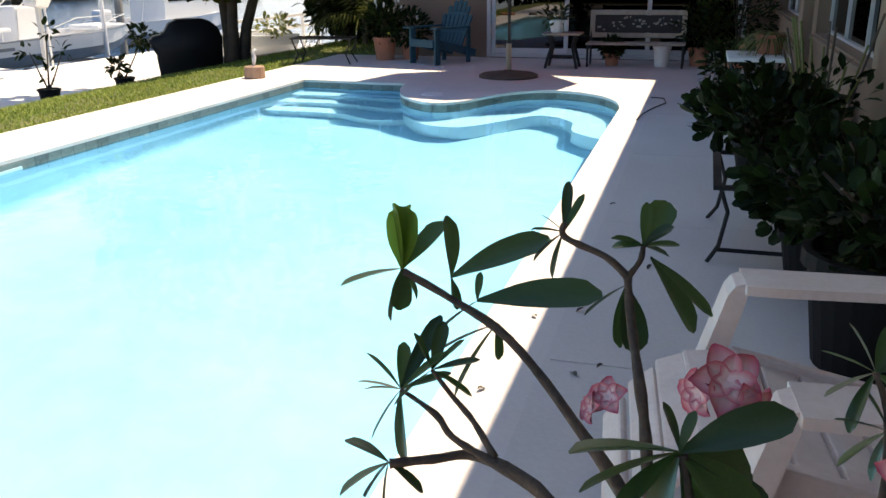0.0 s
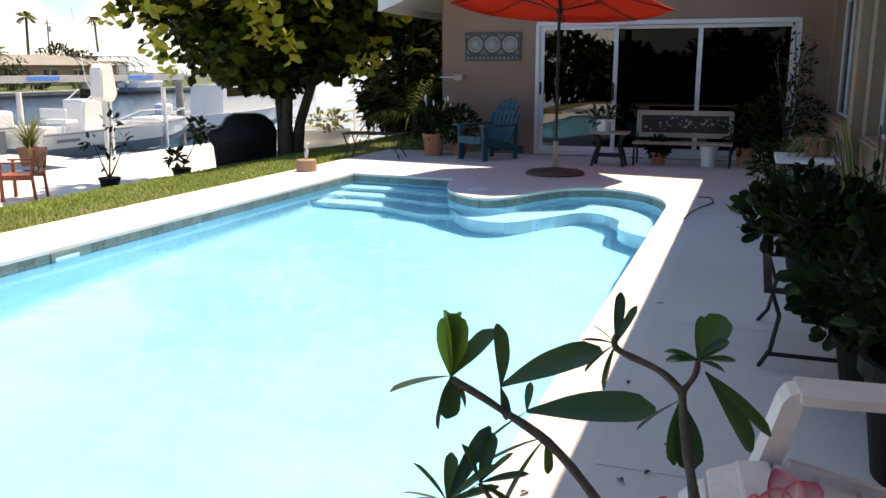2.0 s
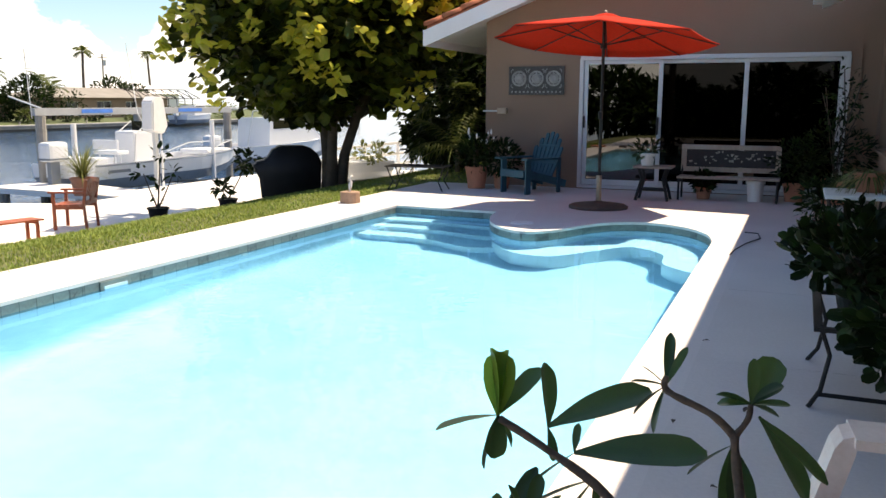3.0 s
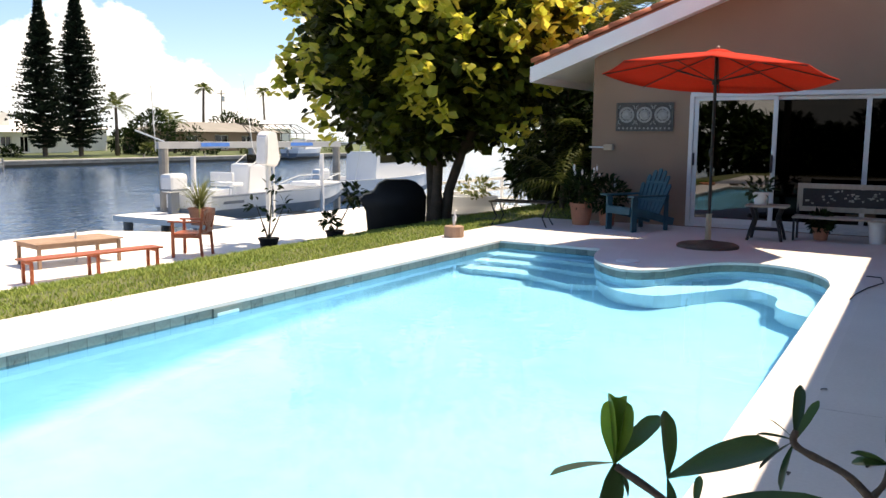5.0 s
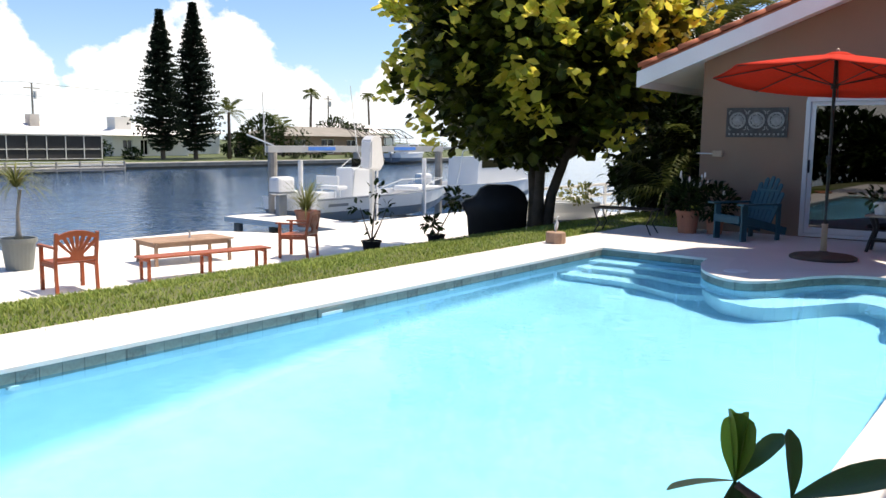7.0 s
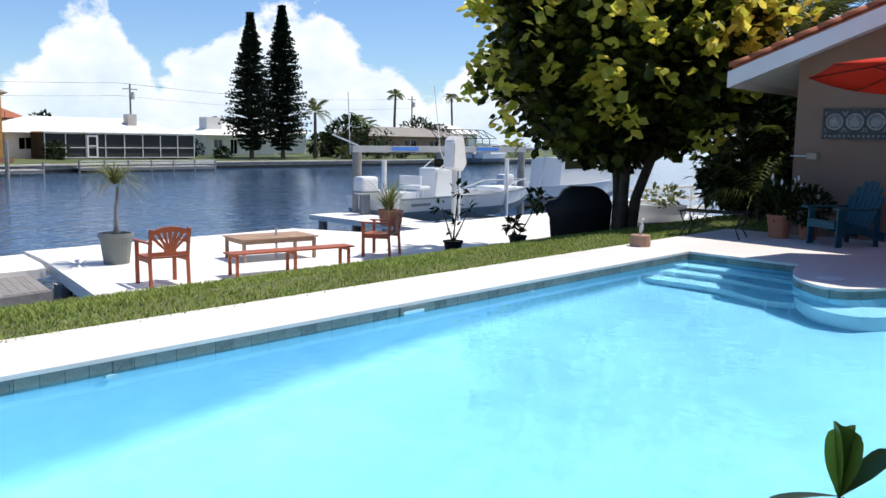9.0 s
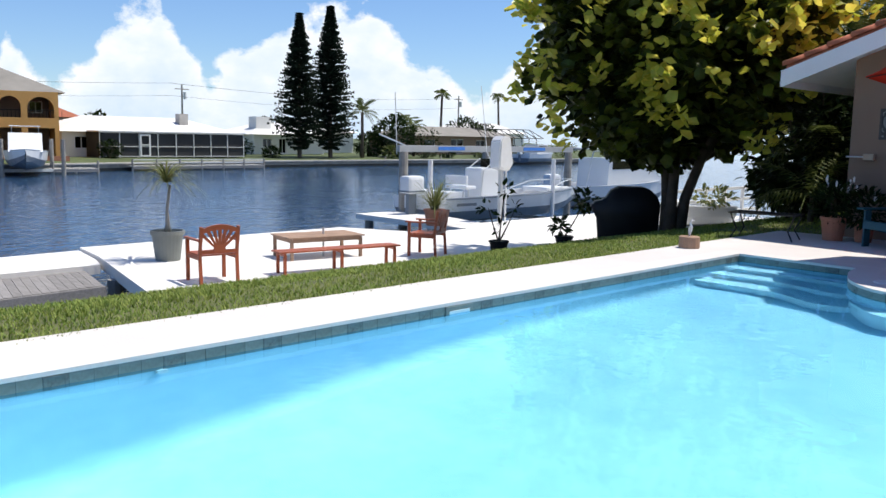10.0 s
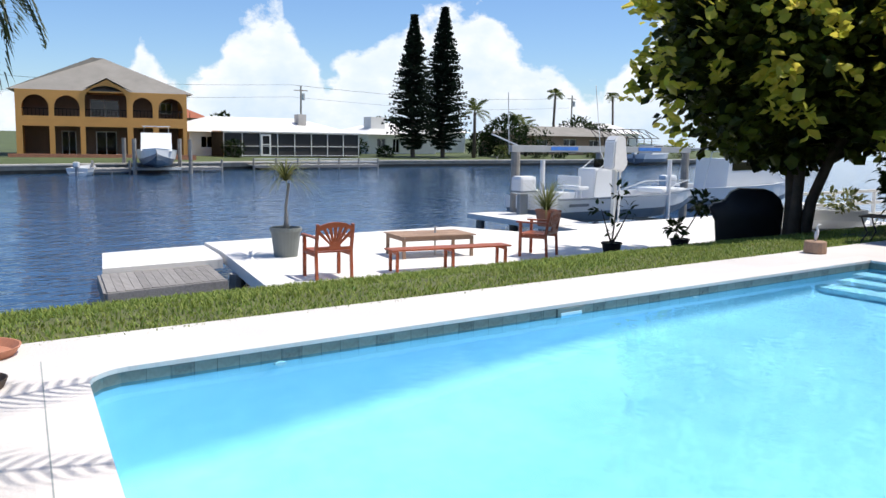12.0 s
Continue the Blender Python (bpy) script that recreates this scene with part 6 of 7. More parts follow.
    flower((-0.115, 0.87, 1.0), 0.016, (-0.7, -0.4, 0.3))
    flower((0.165, 0.86, 0.985), 0.028, (-0.2, -0.9, 0.2))


desert_rose()


# ---- boats and lift ----
def hull(bm_len, beam, depth, sheer, material_list, parent, deck_in=0.12):
    """Bow towards +y, keel at z = 0."""
    n = 12
    st = []
    for i in range(n + 1):
        s = i / n
        w = beam * 0.5 * (1 - max(0, (s - 0.45) / 0.55) ** 2.4)
        k = depth * 0.55 * max(0, (s - 0.6) / 0.4) ** 2.2
        z = depth + sheer * s * s
        y = bm_len * s
        st.append((y, max(w, 0.03), k, z))
    low, up, ins = bmesh.new(), bmesh.new(), bmesh.new()

    def strip(bm, rows):
        vs = [[bm.verts.new(p) for p in r] for r in rows]
        for a, b in zip(vs, vs[1:]):
            for j in range(len(a) - 1):
                bm.faces.new((a[j], a[j + 1], b[j + 1], b[j]))
        bm.faces.new(vs[0])

    strip(low, [[(-w * 0.93, y, k + depth * 0.55 * (1 - k / depth * 0.6)), (-w * 0.75, y, k + depth * 0.2), (0, y, k), (w * 0.75, y, k + depth * 0.2), (w * 0.93, y, k + depth * 0.55 * (1 - k / depth * 0.6))] for y, w, k, z in st])
    for s in (-1, 1):
        rows = [[(s * w * 0.93, y, k + depth * 0.55 * (1 - k / depth * 0.6)), (s * w, y, z - 0.04), (s * (w + 0.03), y, z), (s * max(w - deck_in, 0.01), y, z), (s * max(w - deck_in - 0.02, 0.008), y, z - 0.28)] for y, w, k, z in st]
        strip(up, rows)
    floor = [[(-max(w - deck_in - 0.02, 0.008), y, z - 0.28), (max(w - deck_in - 0.02, 0.008), y, z - 0.28)] for y, w, k, z in st]
    vs = [[ins.verts.new(p) for p in r] for r in floor]
    for a, b in zip(vs, vs[1:]):
        ins.faces.new((a[0], a[1], b[1], b[0]))
    box(up, (0, 0.02, depth * 0.8), (beam * 0.95, 0.06, depth * 0.45))
    part("hull_bottom", low, material_list[1], parent, "grey hull bottom")
    part("hull_side", up, material_list[0], parent)
    part("sole", ins, material_list[0], parent)


def outboard(parent, y, z, s=1.0):
    m = part("outboard_motor", B((0, y, z + 0.42 * s), (0.42 * s, 0.62 * s, 0.5 * s), bevel=0.1 * s), M["hull"], parent, "white outboard motor")
    part("motor_leg", B((0, y - 0.03, z - 0.15 * s), (0.14 * s, 0.3 * s, 0.75 * s), bevel=0.03), M["hull_grey"], m)
    part("motor_band", B((0, y, z + 0.24 * s), (0.43 * s, 0.63 * s, 0.05 * s), bevel=0.01), M["hull_grey"], m)


def bay_boat():
    t = thing("bay_boat", (-20.1, 18.9, -1.38), "white centre-console fishing boat raised on a boat lift", "boat")
    hull(8.4, 2.5, 0.92, 0.12, (M["hull"], M["hull_grey"]), t)
    outboard(t, -0.3, 0.85, 1.15)
    part("console", B((0, 3.0, 1.25), (0.8, 0.9, 1.2), bevel=0.08), M["hull"], t)
    part("windscreen", B((0, 3.35, 1.95), (0.75, 0.04, 0.4), None, 0.01), M["far_glass"], t)
    part("leaning_post", B((0, 1.95, 1.2), (1.0, 0.5, 0.12), bevel=0.04), M["hull"], t)
    part("backrest", B((0, 1.75, 1.45), (1.0, 0.1, 0.3), bevel=0.04), M["hull"], t)
    part("rear_seat", B((0, 0.75, 0.95), (1.6, 0.5, 0.35), bevel=0.06), M["hull"], t)
    for s in (-1, 1):
        part("post_leg", T([(s * 0.42, 1.9, 0.65), (s * 0.42, 1.9, 1.2)], 0.025, 8), M["alu"], t)
        part("grab_rail", T([(s * 0.42, 2.5, 0.8), (s * 0.4, 2.65, 1.75), (s * 0.38, 3.3, 2.15)], 0.02, 8), M["alu"], t)
    part("bow_cushion", B((0, 6.6, 1.02), (1.2, 1.4, 0.18), bevel=0.06), M["hull"], t)
    part("bow_rail", T([(-0.9, 5.6, 1.03), (-0.75, 6.6, 1.3), (0, 8.2, 1.35), (0.75, 6.6, 1.3), (0.9, 5.6, 1.03)], 0.018, 8), M["alu"], t)
    part("antenna", T([(0.35, 3.2, 1.9), (0.3, 2.9, 2.4), (0.25, 2.6, 4.6)], 0.012, 6), M["pvc"], t)
    part("rub_rail", T([(1.28, 0, 0.93), (1.28, 3.5, 0.95), (1.05, 6.0, 1.0), (0.45, 7.9, 1.04)], 0.03, 6), M["hull_grey"], t)
    part("hull_stripe", B((1.215, 1.0, 0.72), (0.02, 0.9, 0.09)), M["hull_grey"], t, "dark marking on the hull")
    return t


bay_boat()


def boat_lift():
    t = thing("boat_lift", (0, 0, 0), "timber-posted boat lift with a grey overhead beam", "boat lift")
    for x, y in ((-20.9, 18.95), (-24.2, 26.6), (-20.9, 27.9)):
        part("post", T([(x, y, -2.5), (x, y, 0.98 if x > -22 else 1.1)], 0.15, 10), M["piling"], t)
    part("beam", B((-20.9, 23.4, 1.09), (0.16, 9.4, 0.22), bevel=0.01), M["lift_metal"], t, "long grey aluminium beam")
    for y in (21.1, 25.6):
        part("banner", B((-20.79, y, 1.10), (0.012, 1.3, 0.12)), M["blue_cloth"], t, "blue sign strip")
    for y in (18.35, 24.5):
        part("guide_post", T([(-19.0, y, -1.6), (-19.0, y, 0.78)], 0.075, 10), M["pvc"], t, "white plastic guide post")
    part("bunk", B((-20.1, 20.5, -1.45), (2.2, 0.15, 0.15)), M["alu"], t)
    part("bunk", B((-20.1, 25.0, -1.45), (2.2, 0.15, 0.15)), M["alu"], t)
    part("whip", T([(-20.95, 18.7, 0.9), (-20.95, 18.6, 2.9)], 0.014, 6), M["alu"], t)
    part("brace", T([(-20.9, 19.0, 1.2), (-22.3, 19.1, 1.55)], 0.03, 6), M["alu"], t)


boat_lift()
t = thing("davit_pole", (-16.85, 19.2, DOCK), "grey pole with a white hooded box on the dock", "pole")
part("pole", B((0, 0, 0.85), (0.12, 0.12, 1.7), bevel=0.01), M["alu"], t)
part("conduit", T([(0.1, 0.12, 0), (0.1, 0.12, 1.65)], 0.03, 8), M["pvc"], t)
hood = slab([(-0.30, 0.0), (0.16, -0.10), (0.34, 0.12), (0.20, 0.92), (-0.12, 0.95), (-0.26, 0.80)], [], 0.42, Matrix.Translation((0.2, 0, 1.6)) @ facing_east(0))
bmesh.ops.bevel(hood, geom=[e for e in hood.edges if len(e.link_faces) == 2 and e.calc_face_angle(0) > 0.4], offset=0.04, segments=2, affect="EDGES")
part("hood", hood, M["pvc"], t, "white fabric hood")


def cabin_boat(at, rz, scale, label, name="cabin_boat"):
    t = thing(name, (0, 0, 0), label, "boat", "moored boats")
    t.matrix_world = pose(*at, 0, 0, rz) @ Matrix.Scale(scale, 4)
    hull(7.5, 2.6, 1.1, 0.25, (M["hull"], M["hull_grey"]), t)
    cab = slab([(2.2, 0.9), (6.2, 1.15), (5.2, 1.75), (4.6, 2.3), (2.3, 2.3)], [], 1.9, Matrix.Translation((0.95, 0, 0)) @ facing_east(0))
    part("cabin", cab, M["hull"], t)
    part("cabin_window", slab([(2.5, 1.8), (4.9, 1.85), (4.5, 2.18), (2.5, 2.18)], [], 1.92, Matrix.Translation((0.96, 0, 0)) @ facing_east(0)), M["far_glass"], t)
    part("top_rail", T([(-0.8, 1.0, 1.1), (-0.8, 1.4, 2.6), (-0.7, 3.6, 2.75)], 0.025, 6), M["alu"], t)
    part("top_rail", T([(0.8, 1.0, 1.1), (0.8, 1.4, 2.6), (0.7, 3.6, 2.75)], 0.025, 6), M["alu"], t)
    part("canopy", B((0, 2.4, 2.72), (1.8, 2.5, 0.05), bevel=0.02), M["hull"], t)
    outboard(t, -0.3, 0.85, 1.1)
    return t


cb = cabin_boat((-24.2, 31.5, -1.75), -8, 1.05, "white cabin cruiser moored beyond the dock")


def skiff():
    t = thing("skiff", (-11.9, 23.3, DOCK + 0.05), "small white skiff standing on the dock under the tree", "boat", rz=155)
    hull(3.6, 1.5, 0.62, 0.2, (M["hull"], M["hull"]), t)
    part("thwart", B((0, 1.2, 0.6), (1.2, 0.25, 0.05), bevel=0.01), M["hull"], t)
    for y in (0.6, 2.2):
        part("cradle", B((0, y, 0.0), (1.1, 0.12, 0.12), bevel=0.01), M["piling"], t)


skiff()
t = pot("planter", (-11.75, 22.6, DOCK + 0.52), 0.35, 0.2, M["white"], "yellow-green bushy plant in a white planter", "potted plant")
raw("foliage", *leafy(160, 0.6, 0.5, 0.15, 0.2, 91, hollow=0.1), M["spike"], t)
t = thing("cleaning_table", (-11.0, 19.3, -1.0), "small dark stand on the dock beneath the tree", "stand")
part("tabletop", B((0, 0, 0.98), (0.5, 0.8, 0.04), bevel=0.01), M["white"], t)
part("leg", T([(0, 0.2, 0), (0, 0.2, 0.97)], 0.04, 8), M["iron"], t)
part("leg", T([(0, -0.2, 0), (0, -0.2, 0.97)], 0.04, 8), M["iron"], t)
# slatted rails of a farther dock
t = thing("dock_rail", (-12.6, 21.3, DOCK), "pale slatted dock rail beyond the tree", "railing")
for k in range(6):
    part("post", B((0, k * 1.2, 0.55), (0.09, 0.09, 1.1), bevel=0.01), M["white"], t)
for z in (0.35, 0.7, 1.05):
    part("rail", B((0, 3.0, z), (0.05, 6.1, 0.09), bevel=0.01), M["white"], t)


# ---- far bank ----
def villa():
    X = -72.0
    hub_v = Vector((-72.2, 20.4, 0))
    t = thing("villa", (0, 0, 0), "two-storey ochre stucco villa with arched balcony and hip roof", "house", "far houses")
    y0, y1, g = 14.35, 27.3, -0.85
    mid, eave = 2.15, 4.55

    def yy(k):
        return y0 + (y1 - y0) * k

    ups, lows = [], []
    for a, b, top in ((0.035, 0.185, 4.15), (0.215, 0.36, 4.15), (0.39, 0.635, 5.0), (0.67, 0.79, 4.15), (0.825, 0.975, 4.15)):
        c, r = (yy(a) + yy(b)) / 2, (yy(b) - yy(a)) / 2
        h = min(r, 1.05)
        ups.append([(yy(a), mid + 0.35), (yy(b), mid + 0.35)] + [(c + r * math.cos(u), top - h + h * math.sin(u)) for u in [math.pi * i / 12 for i in range(13)]])
    for a, b in ((0.035, 0.185), (0.215, 0.36), (0.39, 0.635), (0.67, 0.79), (0.825, 0.975)):
        lows.append(rect(yy(a), g + 0.05, yy(b), mid - 0.45))
    outline = [(y0, g), (y1, g), (y1, eave), (yy(0.66), eave), (yy(0.52), 5.5), (yy(0.38), eave), (y0, eave)]
    part("wall", slab(outline, ups + lows, 0.35, facing_east(X)), M["ochre"], t)
    # darker stucco than the ochre front: the loggia's shade is put into this wall's colour
    part("rear_wall", slab(rect(y0, g, y1, eave), [rect(yy(0.42), mid + 0.4, yy(0.6), mid + 1.9), rect(yy(0.24), g + 0.1, yy(0.33), g + 2.2), rect(yy(0.45), g + 0.1, yy(0.58), g + 2.2), rect(yy(0.86), mid + 0.8, yy(0.94), mid + 1.8)], 0.3, facing_east(X - 4.8)), M["stucco"], t)
    for a, b, z0, z1 in ((0.42, 0.6, mid + 0.4, mid + 1.9), (0.24, 0.33, g + 0.1, g + 2.2), (0.45, 0.58, g + 0.1, g + 2.2), (0.86, 0.94, mid + 0.8, mid + 1.8)):
        w = part("window", B((X - 4.9, (yy(a) + yy(b)) / 2, (z0 + z1) / 2), (0.05, yy(b) - yy(a), z1 - z0)), M["far_glass"], t)
        part("window_frame", slab(rect(yy(a), z0, yy(b), z1), [rect(yy(a) + 0.08, z0 + 0.08, (yy(a) + yy(b)) / 2 - 0.04, z1 - 0.08), rect((yy(a) + yy(b)) / 2 + 0.04, z0 + 0.08, yy(b) - 0.08, z1 - 0.08)], 0.05, facing_east(X - 4.82)), M["far_white"], w)
    part("floor", B((X - 2.5, (y0 + y1) / 2, mid - 0.05), (4.7, y1 - y0 - 0.1, 0.3)), M["ochre"], t)
    part("ceiling", B((X - 2.5, (y0 + y1) / 2, eave - 0.05), (4.7, y1 - y0 - 0.1, 0.1)), M["ochre"], t)
    for s in (y0 + 0.15, y1 - 0.15):
        part("side_wall", B((X - 6.0, s, (g + eave) / 2), (11.3, 0.3, eave - g)), M["ochre"], t)
    part("back_wall", B((X - 11.8, (y0 + y1) / 2, (g + eave) / 2), (0.3, y1 - y0, eave - g)), M["ochre"], t)
    bm = bmesh.new()
    o = 0.6
    e = [bm.verts.new(p) for p in ((X - 0.3, y0 - o, eave), (X - 0.3, y1 + o, eave), (X - 12.5, y1 + o, eave), (X - 12.5, y0 - o, eave))]
    r = [bm.verts.new((X - 5.6, 20.1, 7.65)), bm.verts.new((X - 6.4, 21.0, 7.65))]
    for q in ((e[0], e[1], r[1], r[0]), (e[1], e[2], r[1]), (e[2], e[3], r[0], r[1]), (e[3], e[0], r[0]), (e[3], e[2], e[1], e[0])):
        bm.faces.new(q)
    part("roof", bm, M["shingle"], t, "grey shingle hip roof")
    bm = bmesh.new()
    v = [bm.verts.new(p) for p in ((X + 0.2, yy(0.365), eave + 0.02), (X + 0.2, yy(0.52), 5.62), (X + 0.2, yy(0.675), eave + 0.02), (X - 3.6, yy(0.52), 5.62))]
    bm.faces.new((v[0], v[1], v[3]))
    bm.faces.new((v[1], v[2], v[3]))
    part("porch_gable", bm, M["shingle"], t)
    for k in range(46):
        part("baluster", B((X - 0.2, y0 + 0.6 + k * 0.28, mid + 0.55), (0.04, 0.04, 0.75)), M["iron"], t)
    part("handrail", B((X - 0.2, (y0 + y1) / 2, mid + 0.93), (0.06, y1 - y0 - 0.6, 0.06)), M["iron"], t)
    part("terrace_wall", B((X + 1.6, (y0 + y1) / 2, -0.72), (0.25, y1 - y0 + 1, 0.5)), M["terracotta"], t)

    t.matrix_world = Matrix.Translation(hub_v) @ Matrix.Rotation(radians(-15), 4, "Z") @ Matrix.Translation((72.0, -(y0 + y1) / 2, 0))


villa()


def hip_house(name, x, y0, y1, g, eave, ridge, depth, wall, roof, label, openings=(), over=0.6, cat="house"):
    t = thing(name, (0, 0, 0), label, cat, "far houses")
    holes = [rect(a, z0, b, z1) for a, b, z0, z1 in openings]
    part("wall", slab(rect(y0, g, y1, eave), holes, 0.25, facing_east(x)), M[wall], t)
    for a, b, z0, z1 in openings:
        w = part("window", B((x - 0.2, (a + b) / 2, (z0 + z1) / 2), (0.05, b - a, z1 - z0)), M["far_glass"], t)
        part("window_frame", slab(rect(a, z0, b, z1), [rect(a + 0.07, z0 + 0.07, (a + b) / 2 - 0.03, z1 - 0.07), rect((a + b) / 2 + 0.03, z0 + 0.07, b - 0.07, z1 - 0.07)], 0.05, facing_east(x - 0.1)), M["far_white"], w)
    for y in (y0 + 0.12, y1 - 0.12):
        part("side_wall", B((x - depth / 2 - 0.15, y, (g + eave) / 2), (depth - 0.3, 0.24, eave - g)), M[wall], t)
    part("back_wall", B((x - depth, (y0 + y1) / 2, (g + eave) / 2), (0.25, y1 - y0, eave - g)), M[wall], t)
    bm = bmesh.new()
    o = over
    run = min(depth / 2, (y1 - y0) / 2.2)
    e = [bm.verts.new(p) for p in ((x + o, y0 - o, eave), (x + o, y1 + o, eave), (x - depth - o, y1 + o, eave), (x - depth - o, y0 - o, eave))]
    r = [bm.verts.new((x - depth / 2, y0 + run * 0.8, ridge)), bm.verts.new((x - depth / 2, y1 - run * 0.8, ridge))]
    for q in ((e[0], e[1], r[1], r[0]), (e[1], e[2], r[1]), (e[2], e[3], r[0], r[1]), (e[3], e[0], r[0]), (e[3], e[2], e[1], e[0])):
        bm.faces.new(q)
    part("roof", bm, M[roof], t)
    return t


h2 = hip_house("bungalow", -76.0, 28.9, 46.0, -0.75, 1.5, 3.0, 9.0, "far_white", "white_roof", "low white-roofed bungalow with a screened porch", [(30.0, 31.2, 0.0, 1.1), (31.8, 32.8, 0.0, 1.1)])
part("chimney", B((-78.5, 41.5, 2.8), (0.9, 0.9, 1.2)), M["concrete"], h2, "grey chimney")
sx0, sx1, xs = 31.0, 45.2, -73.2
porch = part("screen_porch", slab(rect(sx0, -0.7, sx1, 1.45), [], 0.04, facing_east(xs - 0.06)), M["screen"], h2, "dark insect-screen porch")
for k in range(9):
    y = sx0 + (sx1 - sx0) * k / 8
    part("porch_post", B((xs, y, 0.38), (0.06, 0.07, 2.2)), M["far_white"], porch)
for z in (-0.62, 0.25, 1.46):
    part("porch_rail", B((xs, (sx0 + sx1) / 2, z), (0.06, sx1 - sx0, 0.06)), M["far_white"], porch)
part("porch_door", slab(rect(34.6, -0.65, 35.6, 1.35), [rect(34.75, -0.5, 35.45, 0.35), rect(34.75, 0.45, 35.45, 1.2)], 0.05, facing_east(xs + 0.1)), M["far_white"], porch)
part("porch_roof", B((xs - 1.3, (sx0 + sx1) / 2, 1.56), (2.9, sx1 - sx0 + 0.3, 0.1)), M["white_roof"], porch)
for s in (sx0, sx1):
    part("porch_side", B((xs - 1.4, s, 0.4), (2.7, 0.05, 2.2)), M["screen"], porch)
h3 = hip_house("white_house", -84.0, 53.2, 63.0, -0.7, 1.55, 3.0, 9.0, "far_white", "white_roof", "white single-storey house with pale roof behind conifers", [(56.6, 57.6, -0.6, 1.1), (54.4, 55.6, 0.1, 1.1), (59.8, 61.0, 0.0, 1.1)])
part("chimney", B((-86.5, 55.6, 2.9), (1.6, 2.0, 1.4)), M["far_white"], h3, "square white chimney block")
h3b = hip_house("white_house", -92.0, 64.0, 74.0, -0.7, 2.0, 3.5, 8.0, "far_white", "white_roof", "white-roofed house partly hidden by trees", [(67.0, 68.2, 0.1, 1.3)])
h4 = hip_house("brown_house", -82.0, 76.0, 96.0, -0.7, 1.8, 3.1, 9.0, "stucco", "shingle", "low brown-roofed house with a cage pool enclosure", [(78.0, 80.0, -0.4, 1.3), (83.0, 85.5, -0.5, 1.4), (88.0, 90.0, -0.4, 1.3)])
h5 = hip_house("white_house", -105.0, 108.0, 126.0, -0.6, 2.6, 4.4, 9.0, "far_white", "white_roof", "long white-roofed house far along the canal", [(112.0, 113.6, 0.2, 1.6), (118.0, 120.0, 0.2, 1.6)])
hip_house("red_roof_house", -130.0, 46.0, 52.0, -0.6, 3.6, 5.2, 6.0, "stucco", "roof", "distant house with a brown-red roof", [(48.0, 49.4, 0.6, 2.2)])
hip_house("yellow_house", -90.0, 47.5, 51.5, -0.6, 1.9, 2.2, 5.0, "ochre", "white_roof", "small yellow-walled house between trees", [(48.6, 49.6, 0.2, 1.2)])
# pool cage by the brown house
t = thing("pool_cage", (0, 0, 0), "dark metal pool cage frame with truss roof", "pool enclosure")
for k in range(8):
    y = 84 + k * 1.6
    part("cage_post", B((-77.0, y, 0.5), (0.08, 0.08, 2.4)), M["iron"], t)
    part("cage_rafter", T([(-77, y, 1.7), (-79, y + 0.8, 2.9), (-77, y + 1.6, 1.7)], 0.05, 5), M["iron"], t)
part("cage_beam", B((-77.0, 90, 1.7), (0.08, 13, 0.1)), M["iron"], t)
part("cage_beam", B((-79.0, 90, 2.9), (0.08, 12, 0.1)), M["iron"], t)


def far_dock(y0, y1, x, label, rail=False):
    t = thing("far_dock", (0, 0, 0), label, "dock", "far docks")
    n = max(3, int((y1 - y0) / 0.28))
    w = (y1 - y0) / n
    planks = bmesh.new()
    for k in range(n):
        box(planks, (x, y0 + w * (k + 0.5), -1.22 + 0.012 * (k % 3)), (1.8, w - 0.02, 0.07))
    part("decking", planks, M["concrete"], t)
    n = max(2, int((y1 - y0) / 1.9))
    for k in range(n + 1):
        y = y0 + (y1 - y0) * k / n
        part("post", T([(x + 0.75, y, -2.2), (x + 0.75, y, -0.62 if rail or k in (0, n) else -1.2)], 0.09, 7), M["piling"], t)
    part("stringer", B((x + 0.84, (y0 + y1) / 2, -1.33), (0.08, y1 - y0, 0.18)), M["grey_wood"], t)
    if rail:
        for z in (-0.68, -0.95):
            part("rail", B((x + 0.75, (y0 + y1) / 2, z), (0.06, y1 - y0, 0.07)), M["far_white"], t, "pale dock rail")


far_dock(30.4, 42.6, -66.4, "weathered timber dock with a pale rail across the canal", True)
far_dock(16.3, 18.8, -61.5, "small timber dock before the villa")
far_dock(23.0, 26.2, -63.0, "small timber dock beside the boat lift")
far_dock(61.0, 69.5, -71.0, "brown timber dock across the canal")


def far_lift():
    t = thing("boat_lift", (0, 0, 0), "boat lift posts before the villa", "boat lift")
    for x, y in ((-60.3, 19.0), (-60.3, 23.0), (-64.6, 19.6), (-64.6, 23.8)):
        part("post", T([(x, y, -2.4), (x, y, 0.9)], 0.15, 8), M["piling"], t)
    part("bunk", B((-62.3, 21.2, -1.28), (0.3, 4.2, 0.2)), M["alu"], t)
    b = cabin_boat((-65.4, 22.3, -1.16), -109, 1.08, "white motorboat raised on a lift before the villa", "motorboat")
    b2 = thing("skiff", (-59.6, 15.0, CANAL - 0.1), "small white outboard skiff moored at the seawall", "boat", rz=60)
    hull(3.2, 1.4, 0.6, 0.15, (M["hull"], M["hull"]), b2)
    outboard(b2, -0.1, 0.5, 0.8)
    copy_thing(cb, pose(-67.0, 80.0, CANAL + 0.25, 0, 0, 8) @ Matrix.Scale(0.95, 4))


far_lift()


